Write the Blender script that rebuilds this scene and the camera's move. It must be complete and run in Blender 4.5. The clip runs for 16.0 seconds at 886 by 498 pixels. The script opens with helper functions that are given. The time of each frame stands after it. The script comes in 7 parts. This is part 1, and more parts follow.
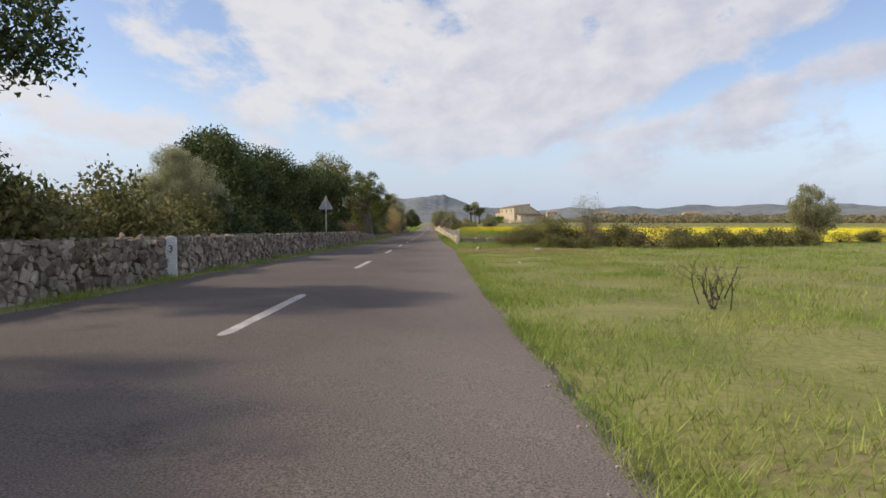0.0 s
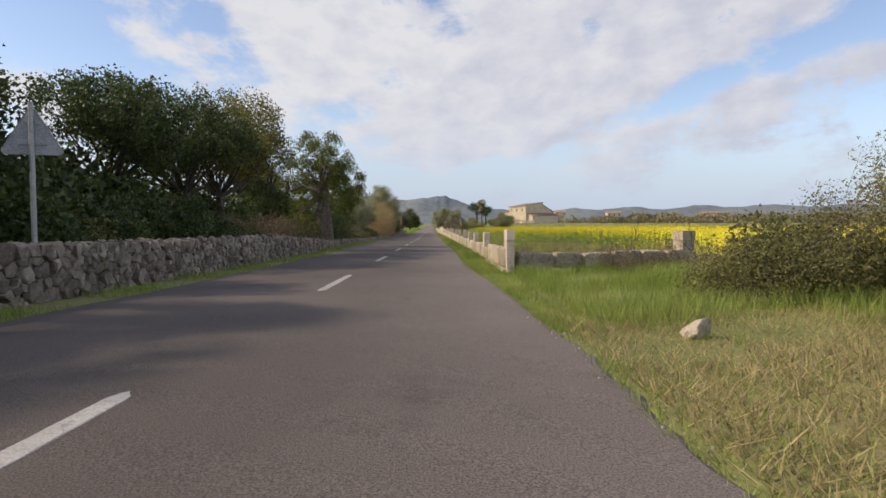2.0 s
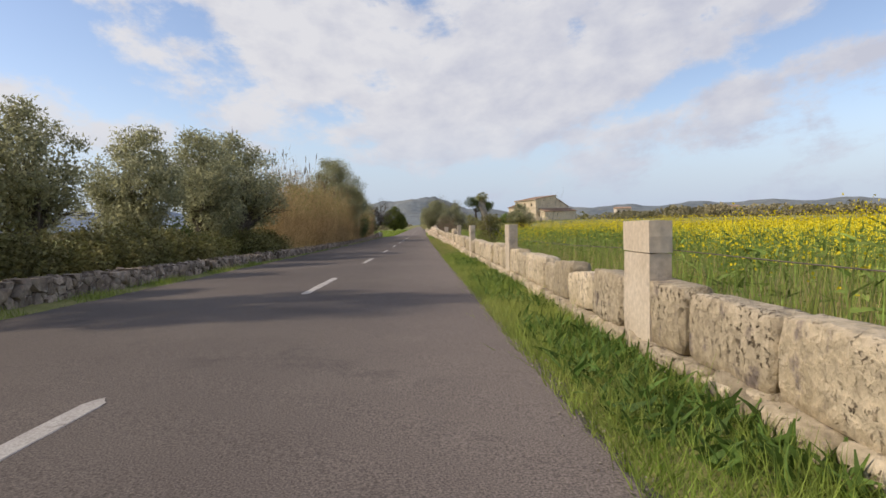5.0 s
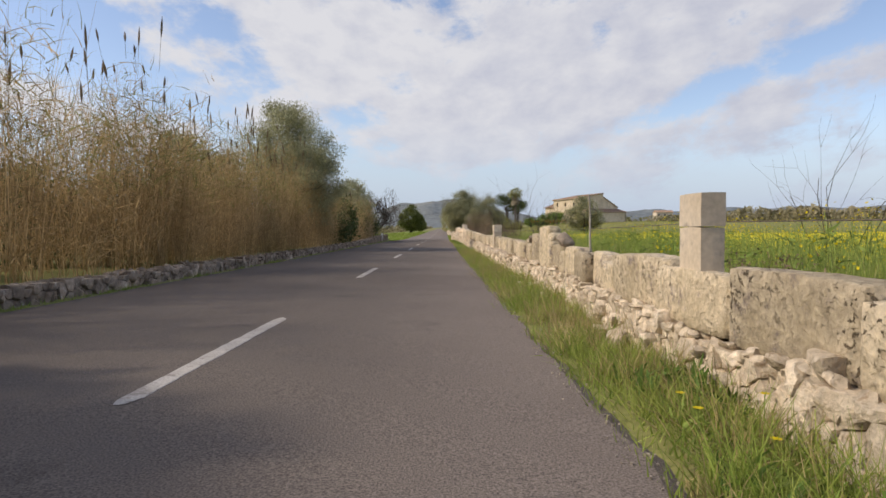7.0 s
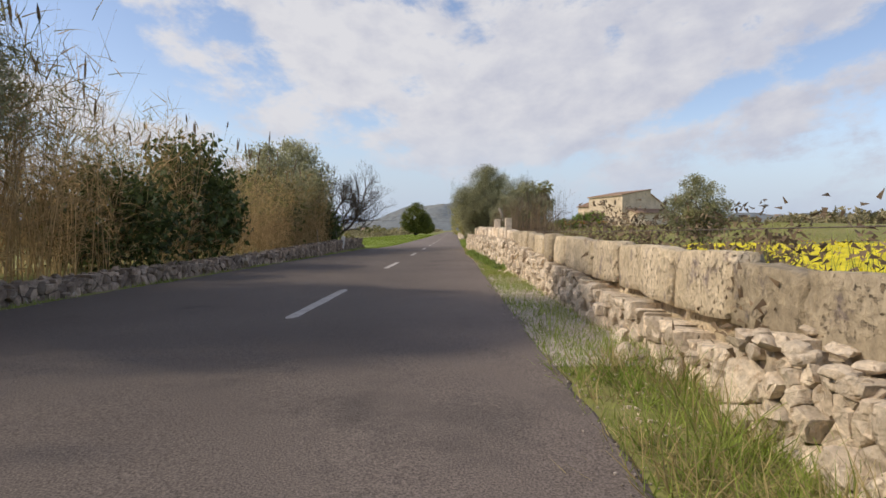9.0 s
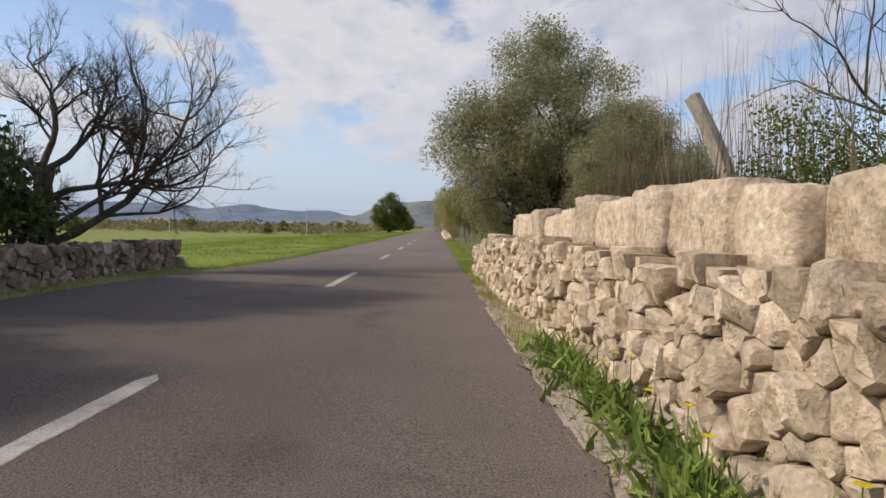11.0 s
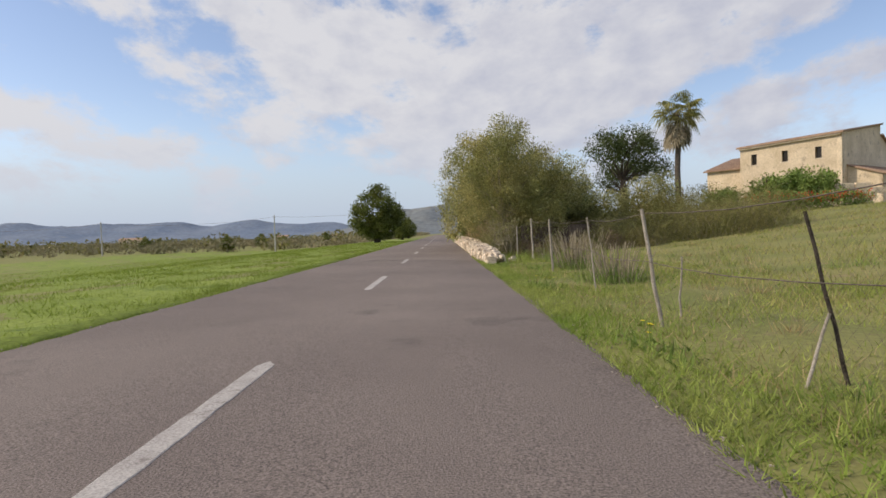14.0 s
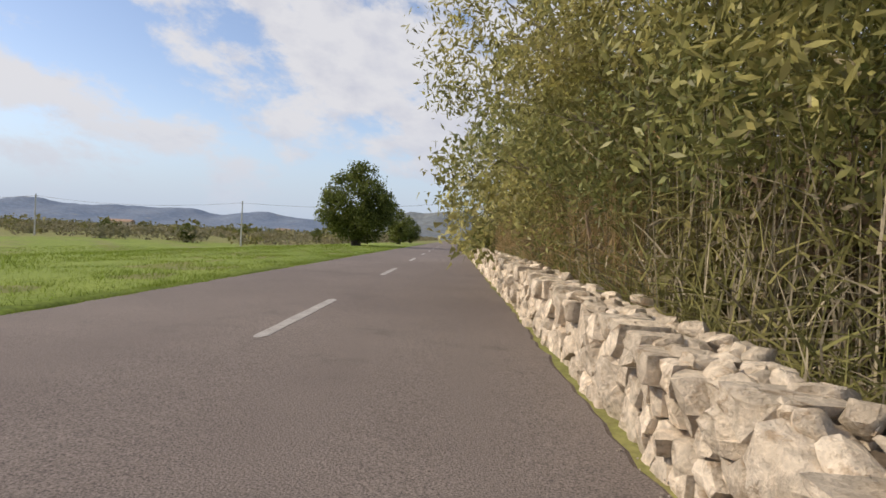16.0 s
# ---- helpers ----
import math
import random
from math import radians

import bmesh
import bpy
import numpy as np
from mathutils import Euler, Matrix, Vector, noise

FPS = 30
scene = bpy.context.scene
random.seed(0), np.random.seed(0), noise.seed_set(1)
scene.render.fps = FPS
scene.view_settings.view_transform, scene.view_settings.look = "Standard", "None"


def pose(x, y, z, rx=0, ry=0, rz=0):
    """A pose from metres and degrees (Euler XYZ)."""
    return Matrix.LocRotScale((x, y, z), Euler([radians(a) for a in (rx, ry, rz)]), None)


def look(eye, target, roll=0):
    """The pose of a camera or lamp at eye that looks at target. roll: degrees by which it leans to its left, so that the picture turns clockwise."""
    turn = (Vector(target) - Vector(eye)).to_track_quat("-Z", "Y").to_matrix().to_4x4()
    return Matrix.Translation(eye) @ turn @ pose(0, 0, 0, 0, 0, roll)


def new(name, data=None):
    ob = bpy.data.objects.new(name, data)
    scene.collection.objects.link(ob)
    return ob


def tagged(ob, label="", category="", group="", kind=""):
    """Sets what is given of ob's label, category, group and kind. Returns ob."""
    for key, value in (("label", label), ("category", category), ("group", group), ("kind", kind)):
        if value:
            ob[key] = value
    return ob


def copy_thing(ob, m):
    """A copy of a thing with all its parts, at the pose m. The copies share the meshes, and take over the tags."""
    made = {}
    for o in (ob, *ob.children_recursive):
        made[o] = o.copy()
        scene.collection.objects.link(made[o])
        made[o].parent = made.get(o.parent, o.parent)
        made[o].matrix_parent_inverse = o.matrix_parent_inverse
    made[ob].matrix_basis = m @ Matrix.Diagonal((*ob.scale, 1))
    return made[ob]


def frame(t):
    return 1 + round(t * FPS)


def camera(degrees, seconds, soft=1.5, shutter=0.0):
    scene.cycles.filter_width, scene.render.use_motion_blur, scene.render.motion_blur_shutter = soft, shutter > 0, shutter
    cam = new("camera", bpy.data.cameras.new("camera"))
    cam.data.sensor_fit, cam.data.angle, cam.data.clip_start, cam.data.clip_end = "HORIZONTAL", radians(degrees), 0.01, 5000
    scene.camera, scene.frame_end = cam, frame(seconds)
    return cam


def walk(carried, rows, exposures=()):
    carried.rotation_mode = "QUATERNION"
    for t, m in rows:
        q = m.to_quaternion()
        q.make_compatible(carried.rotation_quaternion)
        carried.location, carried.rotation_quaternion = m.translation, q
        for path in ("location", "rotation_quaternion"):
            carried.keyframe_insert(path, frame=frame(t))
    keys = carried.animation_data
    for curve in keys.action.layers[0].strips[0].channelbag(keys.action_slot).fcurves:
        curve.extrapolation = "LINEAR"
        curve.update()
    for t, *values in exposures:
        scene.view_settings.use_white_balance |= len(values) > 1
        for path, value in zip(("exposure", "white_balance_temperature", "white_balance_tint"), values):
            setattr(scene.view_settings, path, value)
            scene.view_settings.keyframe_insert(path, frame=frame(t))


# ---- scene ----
cam = camera(73.0, 16.0, soft=1.6, shutter=0.0)
walk(cam, [
    (0, pose(0.150, -6.160, 0.920, 87.343, -0.028, -0.995)),
    (0.5, pose(0.141, 0.467, 0.825, 87.506, -1.911, -0.242)),
    (1, pose(0.093, 7.387, 0.727, 87.671, -0.511, 1.676)),
    (1.5, pose(0.031, 14.413, 0.628, 87.473, 3.504, 0.049)),
    (2, pose(0.041, 21.258, 0.534, 87.487, 0.083, -0.901)),
    (2.5, pose(0.161, 28.111, 0.443, 87.495, -0.618, 0.509)),
    (3, pose(0.052, 35.100, 0.350, 87.605, -1.850, -0.353)),
    (3.5, pose(0.061, 42.177, 0.258, 87.717, -1.941, 0.357)),
    (4, pose(0.158, 49.465, 0.165, 87.582, 1.346, 0.133)),
    (4.5, pose(0.211, 56.791, 0.072, 87.554, 1.253, -2.138)),
    (7, pose(0.092, 92.489, -0.373, 87.889, 0.243, 0.059)),
    (7.5, pose(0.234, 99.712, -0.447, 87.868, -0.954, -1.244)),
    (8, pose(0.133, 106.823, -0.509, 88.173, -1.698, 0.498)),
    (10.5, pose(0.053, 142.217, -0.729, 88.103, 0.671, 0.700)),
    (11, pose(-0.002, 149.402, -0.770, 87.954, -1.324, -0.686)),
    (11.5, pose(-0.101, 156.457, -0.809, 87.833, -2.721, 1.080)),
    (12, pose(-0.181, 163.460, -0.845, 87.905, -0.560, 1.283)),
    (12.5, pose(-0.313, 170.516, -0.878, 88.253, -1.101, 0.606)),
    (13, pose(-0.379, 177.611, -0.905, 88.363, -0.827, 1.266)),
    (13.5, pose(-0.461, 184.415, -0.925, 88.378, 0.211, 1.074)),
    (14, pose(-0.434, 191.230, -0.939, 88.484, 1.665, -0.087)),
    (14.5, pose(-0.222, 198.081, -0.948, 88.510, -0.636, -0.683)),
    (15, pose(-0.059, 204.929, -0.954, 88.498, -1.421, 0.032)),
    (15.5, pose(0.015, 211.812, -0.958, 88.682, -1.150, 0.024)),
    (16, pose(-0.052, 218.651, -0.959, 89.074, -2.795, 0.937)),
], exposures=[(0, 0.06), (4.5, 0.04), (7, 0.0), (10.5, -0.04), (12.5, -0.1), (14, -0.05), (16, 0.02)])

# ---- world and sun ----
SUN_TO = Vector((-0.80, -0.09, 0.61)).normalized()
world = bpy.data.worlds.new("sky")
scene.world = world
world.use_nodes = True
wt = world.node_tree
wt.nodes.clear()


def wn(kind, **kw):
    n = wt.nodes.new(kind)
    for k, v in kw.items():
        if k == "op":
            n.operation = v
        elif k == "blend":
            n.blend_type = v
        elif k.startswith("i"):
            n.inputs[int(k[1:])].default_value = v
    return n


def wl(a, i, b, j):
    wt.links.new(a.outputs[i], b.inputs[j])


sky = wt.nodes.new("ShaderNodeTexSky")
sky.sky_type = "NISHITA"
sky.sun_disc = False
sky.sun_elevation = math.asin(SUN_TO.z)
sky.sun_rotation = math.atan2(SUN_TO.x, SUN_TO.y)
sky.air_density, sky.dust_density, sky.ozone_density = 1.0, 0.6, 1.5
coord = wt.nodes.new("ShaderNodeTexCoord")
sep = wt.nodes.new("ShaderNodeSeparateXYZ")
wl(coord, "Generated", sep, 0)
# bearing from straight ahead (right is plus) and height; the cloud streets fall towards the middle
bearing = wn("ShaderNodeMath", op="ARCTAN2")
wl(sep, 0, bearing, 0)
wl(sep, 1, bearing, 1)
aside = wn("ShaderNodeMath", op="ABSOLUTE")
wl(bearing, 0, aside, 0)
street = wn("ShaderNodeMath", op="MULTIPLY_ADD", i1=-0.3)
wl(aside, 0, street, 0)
wl(sep, 2, street, 2)
plan = wn("ShaderNodeCombineXYZ")
wl(bearing, 0, plan, 0)
wl(street, 0, plan, 1)


loose = wn("ShaderNodeMath", op="MULTIPLY_ADD", i1=-0.1)
wl(aside, 0, loose, 0)
wl(sep, 2, loose, 2)
drifted = wn("ShaderNodeCombineXYZ")
wl(bearing, 0, drifted, 0)
wl(loose, 0, drifted, 1)


def cloud_noise(scale, detail, rough, at, squeeze=1.9, twist=0.3):
    st = wn("ShaderNodeVectorMath", op="MULTIPLY", i1=(1.0, squeeze, 1.0))
    wl(drifted, 0, st, 0)
    sh_ = wn("ShaderNodeVectorMath", op="ADD", i1=at)
    wl(st, 0, sh_, 0)
    n_ = wt.nodes.new("ShaderNodeTexNoise")
    n_.inputs["Scale"].default_value, n_.inputs["Detail"].default_value, n_.inputs["Roughness"].default_value, n_.inputs["Distortion"].default_value = scale, detail, rough, twist
    wl(sh_, 0, n_, 0)
    return n_


cover, slot = cloud_noise(6.5, 10, 0.62, (3.1, 0.7, 0.4), 1.7, 0.1), 0
puff = wt.nodes.new("ShaderNodeMapRange")
puff.clamp = False
for k, v in zip((1, 2, 3, 4), (0.3, 0.7, 0.16, 0.84)):
    puff.inputs[k].default_value = v
wl(cover, 0, puff, 0)
cover = puff
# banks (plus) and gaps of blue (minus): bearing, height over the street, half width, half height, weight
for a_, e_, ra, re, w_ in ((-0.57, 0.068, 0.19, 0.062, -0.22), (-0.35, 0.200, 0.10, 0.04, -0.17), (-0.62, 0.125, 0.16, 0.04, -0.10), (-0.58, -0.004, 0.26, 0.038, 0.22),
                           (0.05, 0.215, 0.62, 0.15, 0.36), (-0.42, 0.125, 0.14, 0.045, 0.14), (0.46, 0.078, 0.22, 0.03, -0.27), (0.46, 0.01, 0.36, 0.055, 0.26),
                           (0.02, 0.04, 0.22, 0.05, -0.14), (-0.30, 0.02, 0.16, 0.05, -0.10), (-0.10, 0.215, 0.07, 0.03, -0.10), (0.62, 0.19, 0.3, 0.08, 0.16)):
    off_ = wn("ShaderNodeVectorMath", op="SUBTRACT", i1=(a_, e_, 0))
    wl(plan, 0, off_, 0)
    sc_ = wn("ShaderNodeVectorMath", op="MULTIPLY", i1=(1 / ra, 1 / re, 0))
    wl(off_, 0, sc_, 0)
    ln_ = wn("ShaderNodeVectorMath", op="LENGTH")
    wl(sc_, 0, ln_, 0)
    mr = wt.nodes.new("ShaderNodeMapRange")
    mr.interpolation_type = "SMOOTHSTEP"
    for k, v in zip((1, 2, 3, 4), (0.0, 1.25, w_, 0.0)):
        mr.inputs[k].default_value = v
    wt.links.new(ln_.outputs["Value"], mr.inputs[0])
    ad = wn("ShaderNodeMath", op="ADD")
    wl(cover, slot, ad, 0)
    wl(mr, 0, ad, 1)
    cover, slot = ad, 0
# thinner near the horizon
hz = wt.nodes.new("ShaderNodeMapRange")
for k, v in zip((1, 2, 3, 4), (0.04, 0.15, -0.2, 0.0)):
    hz.inputs[k].default_value = v
wl(sep, 2, hz, 0)
ad = wn("ShaderNodeMath", op="ADD")
wl(cover, slot, ad, 0)
wl(hz, 0, ad, 1)
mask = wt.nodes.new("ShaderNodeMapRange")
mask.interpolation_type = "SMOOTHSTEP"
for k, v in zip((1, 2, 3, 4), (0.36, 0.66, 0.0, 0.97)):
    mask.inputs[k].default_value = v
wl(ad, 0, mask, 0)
n2 = cloud_noise(11.0, 7, 0.58, (7.3, 2.2, 1.0), 1.7, 0.1)
tone = wt.nodes.new("ShaderNodeValToRGB")
tone.color_ramp.elements[0].position, tone.color_ramp.elements[0].color = 0.30, (0.86, 0.88, 1.02, 1)
tone.color_ramp.elements[1].position, tone.color_ramp.elements[1].color = 0.64, (1.15, 1.14, 1.19, 1)
# the banks to the right are greyer than those to the left
drift = wn("ShaderNodeMath", op="MULTIPLY_ADD", i1=-0.26, i2=0.04)
wl(bearing, 0, drift, 0)
shade = wn("ShaderNodeMath", op="ADD")
wl(n2, 0, shade, 0)
wl(drift, 0, shade, 1)
wl(shade, 0, tone, 0)
SKY_STRENGTH = 0.10
gain = wn("ShaderNodeMix")
gain.data_type, gain.blend_type = "RGBA", "MULTIPLY"
gain.inputs[0].default_value = 1.0
gain.inputs[7].default_value = (1.8, 1.62, 1.62, 1)
wl(sky, 0, gain, 6)
blend = wt.nodes.new("ShaderNodeMix")
blend.data_type = "RGBA"
cloud_gain = wt.nodes.new("ShaderNodeMix")
cloud_gain.data_type, cloud_gain.blend_type = "RGBA", "MULTIPLY"
cloud_gain.inputs[0].default_value = 1.0
k = 0.64 / SKY_STRENGTH
cloud_gain.inputs[7].default_value = (k, k, k, 1)
wl(tone, 0, cloud_gain, 6)
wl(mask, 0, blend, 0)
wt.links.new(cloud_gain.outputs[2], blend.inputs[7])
bg = wt.nodes.new("ShaderNodeBackground")
bg.inputs[1].default_value = SKY_STRENGTH
haze = wt.nodes.new("ShaderNodeMapRange")
haze.interpolation_type = "SMOOTHSTEP"
for k_, v in zip((1, 2, 3, 4), (-0.02, 0.16, 0.85, 0.0)):
    haze.inputs[k_].default_value = v
wl(sep, 2, haze, 0)
air = wt.nodes.new("ShaderNodeMix")
air.data_type = "RGBA"
air.inputs[7].default_value = (0.45 / SKY_STRENGTH, 0.55 / SKY_STRENGTH, 0.73 / SKY_STRENGTH, 1)
wl(haze, 0, air, 0)
wt.links.new(gain.outputs[2], air.inputs[6])
wt.links.new(air.outputs[2], blend.inputs[6])
# far banks fade into the pale air
far_air = wt.nodes.new("ShaderNodeMapRange")
far_air.interpolation_type = "SMOOTHSTEP"
for k_, v in zip((1, 2, 3, 4), (0.0, 0.2, 0.6, 0.0)):
    far_air.inputs[k_].default_value = v
wl(sep, 2, far_air, 0)
veil = wt.nodes.new("ShaderNodeMix")
veil.data_type = "RGBA"
veil.inputs[7].default_value = (0.48 / SKY_STRENGTH, 0.57 / SKY_STRENGTH, 0.72 / SKY_STRENGTH, 1)
wl(far_air, 0, veil, 0)
wt.links.new(blend.outputs[2], veil.inputs[6])
wt.links.new(veil.outputs[2], bg.inputs[0])
wo = wt.nodes.new("ShaderNodeOutputWorld")
wl(bg, 0, wo, 0)

sun = new("sun", bpy.data.lights.new("sun", "SUN"))
sun.data.energy, sun.data.angle, sun.data.color = 3.5, radians(2.2), (1.0, 0.85, 0.66)
sun.matrix_world = look(SUN_TO * 200, (0, 0, 0))


# ---- materials ----
def mat(name, a, b, scale=2.0, fine=40.0, rough=0.9, bump=0.3, vary=0.25, c=None, spots=0.0, leaf=0.0, metal=0.0, grain=0.35, pits=0.0):
    """Two colours by a broad noise, broken by a fine grain and a change from piece to piece; c: a third colour in blotches."""
    m = bpy.data.materials.new(name)
    m.use_nodes = True
    nt = m.node_tree
    nt.nodes.clear()
    N, L = nt.nodes.new, nt.links.new
    out, bsdf, co, info, geo = N("ShaderNodeOutputMaterial"), N("ShaderNodeBsdfPrincipled"), N("ShaderNodeTexCoord"), N("ShaderNodeObjectInfo"), N("ShaderNodeNewGeometry")
    rnd, fr_, mul, add = N("ShaderNodeMath"), N("ShaderNodeMath"), N("ShaderNodeMath"), N("ShaderNodeVectorMath")
    rnd.operation, fr_.operation, mul.operation, add.operation = "ADD", "FRACT", "MULTIPLY", "ADD"
    L(info.outputs["Random"], rnd.inputs[0]); L(geo.outputs["Random Per Island"], rnd.inputs[1]); L(rnd.outputs[0], fr_.inputs[0])
    mul.inputs[1].default_value = 37.0
    L(info.outputs["Random"], mul.inputs[0]); L(geo.outputs["Position"], add.inputs[0]); L(mul.outputs[0], add.inputs[1])
    big, small = N("ShaderNodeTexNoise"), N("ShaderNodeTexNoise")
    big.inputs["Scale"].default_value, big.inputs["Detail"].default_value, big.inputs["Roughness"].default_value = scale, 4, 0.6
    small.inputs["Scale"].default_value, small.inputs["Detail"].default_value = fine, 3
    if bump >= 0.5:
        small.inputs["Detail"].default_value, small.inputs["Roughness"].default_value = 7, 0.66
    L(add.outputs[0], big.inputs[0]); L(add.outputs[0], small.inputs[0])
    ramp = N("ShaderNodeValToRGB")
    ramp.color_ramp.elements[0].position, ramp.color_ramp.elements[0].color = 0.35, (*a, 1)
    ramp.color_ramp.elements[1].position, ramp.color_ramp.elements[1].color = 0.65, (*b, 1)
    L(big.outputs[0], ramp.inputs[0])
    col = ramp.outputs[0]
    if c is not None:
        blot, mr_, mx = N("ShaderNodeTexNoise"), N("ShaderNodeMapRange"), N("ShaderNodeMix")
        blot.inputs["Scale"].default_value, blot.inputs["Detail"].default_value, blot.inputs["Roughness"].default_value = scale * 2.3, 7, 0.7
        sh = N("ShaderNodeVectorMath"); sh.operation = "ADD"; sh.inputs[1].default_value = (11, 5, 3)
        L(add.outputs[0], sh.inputs[0]); L(sh.outputs[0], blot.inputs[0])
        mr_.inputs[1].default_value, mr_.inputs[2].default_value = 0.62 - spots * 0.3, 0.72 - spots * 0.3
        L(blot.outputs[0], mr_.inputs[0])
        mx.data_type = "RGBA"; mx.inputs[7].default_value = (*c, 1)
        L(mr_.outputs[0], mx.inputs[0]); L(col, mx.inputs[6])
        col = mx.outputs[2]
    if pits:
        # small dark hollows eaten into the stone
        pn, pm, px_ = N("ShaderNodeTexNoise"), N("ShaderNodeMapRange"), N("ShaderNodeMix")
        pn.inputs["Scale"].default_value, pn.inputs["Detail"].default_value, pn.inputs["Roughness"].default_value = 21.0, 5, 0.65
        L(add.outputs[0], pn.inputs[0])
        # the hollows gather where the stone is softer
        soft_, both = N("ShaderNodeMapRange"), N("ShaderNodeMath")
        soft_.inputs[1].default_value, soft_.inputs[2].default_value = 0.47, 0.6
        both.operation = "MULTIPLY"
        L(big.outputs[0], soft_.inputs[0]); L(soft_.outputs[0], both.inputs[1])
        pm.inputs[1].default_value, pm.inputs[2].default_value = 0.66 - 0.12 * pits, 0.71 - 0.12 * pits
        L(pn.outputs[0], pm.inputs[0])
        px_.data_type, px_.inputs[7].default_value = "RGBA", (a[0] * 0.55, a[1] * 0.5, a[2] * 0.48, 1)
        L(pm.outputs[0], both.inputs[0]); L(both.outputs[0], px_.inputs[0]); L(col, px_.inputs[6])
        col = px_.outputs[2]
        hollow = N("ShaderNodeMath"); hollow.operation = "MULTIPLY"; hollow.inputs[1].default_value = -0.9
        L(both.outputs[0], hollow.inputs[0])
    val, mr2, mr3 = N("ShaderNodeHueSaturation"), N("ShaderNodeMapRange"), N("ShaderNodeMapRange")
    mr2.inputs[3].default_value, mr2.inputs[4].default_value = 1 - vary, 1 + vary
    L(fr_.outputs[0], mr2.inputs[0])
    mr3.inputs[1].default_value, mr3.inputs[2].default_value, mr3.inputs[3].default_value, mr3.inputs[4].default_value = 0.25, 0.75, 1 - grain, 1 + grain
    L(small.outputs[0], mr3.inputs[0])
    prod = N("ShaderNodeMath"); prod.operation = "MULTIPLY"
    L(mr2.outputs[0], prod.inputs[0]); L(mr3.outputs[0], prod.inputs[1]); L(prod.outputs[0], val.inputs["Value"])
    L(col, val.inputs["Color"]); L(val.outputs[0], bsdf.inputs["Base Color"])
    bsdf.inputs["Roughness"].default_value, bsdf.inputs["Metallic"].default_value = rough, metal
    bsdf.inputs["Specular IOR Level"].default_value = 0.3
    if bump:
        bp = N("ShaderNodeBump"); bp.inputs["Strength"].default_value, bp.inputs["Distance"].default_value = bump, 0.02 if bump < 0.9 else 0.035
        sm = N("ShaderNodeMath"); sm.operation = "ADD"
        L(big.outputs[0], sm.inputs[0]); L(small.outputs[0], sm.inputs[1])
        if pits:
            sm2 = N("ShaderNodeMath"); sm2.operation = "ADD"
            L(sm.outputs[0], sm2.inputs[0]); L(hollow.outputs[0], sm2.inputs[1]); sm = sm2
        L(sm.outputs[0], bp.inputs["Height"]); L(bp.outputs[0], bsdf.inputs["Normal"])
    if leaf:
        tr, ms = N("ShaderNodeBsdfTranslucent"), N("ShaderNodeMixShader")
        ms.inputs[0].default_value = leaf
        L(val.outputs[0], tr.inputs[0]); L(bsdf.outputs[0], ms.inputs[1]); L(tr.outputs[0], ms.inputs[2]); L(ms.outputs[0], out.inputs[0])
    else:
        L(bsdf.outputs[0], out.inputs[0])
    return m


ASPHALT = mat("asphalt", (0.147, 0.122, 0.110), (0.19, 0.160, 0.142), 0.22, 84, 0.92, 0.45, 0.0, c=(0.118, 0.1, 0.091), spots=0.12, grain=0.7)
# colour dims towards the left up to y 158, putting hedge shade into the asphalt
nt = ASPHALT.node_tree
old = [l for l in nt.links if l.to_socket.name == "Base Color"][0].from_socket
geo_, split_, across, along, rest_, wear_shade, dim = [nt.nodes.new(k_) for k_ in ("ShaderNodeNewGeometry", "ShaderNodeSeparateXYZ", "ShaderNodeMapRange", "ShaderNodeMapRange", "ShaderNodeMath", "ShaderNodeMath", "ShaderNodeVectorMath")]
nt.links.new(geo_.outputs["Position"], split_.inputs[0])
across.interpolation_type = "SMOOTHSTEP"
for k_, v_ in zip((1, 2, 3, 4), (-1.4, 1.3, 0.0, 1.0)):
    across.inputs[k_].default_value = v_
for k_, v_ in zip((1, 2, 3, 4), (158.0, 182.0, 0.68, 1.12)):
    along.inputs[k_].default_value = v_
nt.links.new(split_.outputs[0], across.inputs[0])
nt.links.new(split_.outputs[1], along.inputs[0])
rest_.operation, wear_shade.operation, dim.operation = "SUBTRACT", "MULTIPLY_ADD", "SCALE"
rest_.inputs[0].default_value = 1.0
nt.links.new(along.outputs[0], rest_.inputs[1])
nt.links.new(rest_.outputs[0], wear_shade.inputs[0])
nt.links.new(across.outputs[0], wear_shade.inputs[1])
nt.links.new(along.outputs[0], wear_shade.inputs[2])
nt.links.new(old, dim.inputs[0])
nt.links.new(wear_shade.outputs[0], dim.inputs["Scale"])
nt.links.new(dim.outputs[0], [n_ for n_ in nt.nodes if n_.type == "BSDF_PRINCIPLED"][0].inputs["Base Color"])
GRIT = mat("pale grit", (0.26, 0.225, 0.19), (0.4, 0.35, 0.3), 5, 40, 0.95, 0.0, 0.35)
PAINT = mat("worn road paint", (0.36, 0.335, 0.315), (0.46, 0.435, 0.41), 3, 60, 0.85, 0.3, 0.1, c=(0.25, 0.225, 0.205), spots=0.22, grain=0.3)
SOIL = mat("grassy ground", (0.16, 0.175, 0.048), (0.24, 0.23, 0.082), 0.5, 14, 1.0, 0.5, 0.0, c=(0.24, 0.19, 0.10), spots=0.15)
VERGE = mat("dirt verge", (0.13, 0.11, 0.07), (0.2, 0.17, 0.11), 1.5, 40, 1.0, 0.5, 0.0, c=(0.1, 0.13, 0.035), spots=0.4)
FIELD = mat("young crop field", (0.165, 0.222, 0.03), (0.215, 0.27, 0.045), 0.2, 10, 1.0, 0.3, 0.0, c=(0.115, 0.17, 0.028), spots=0.25)
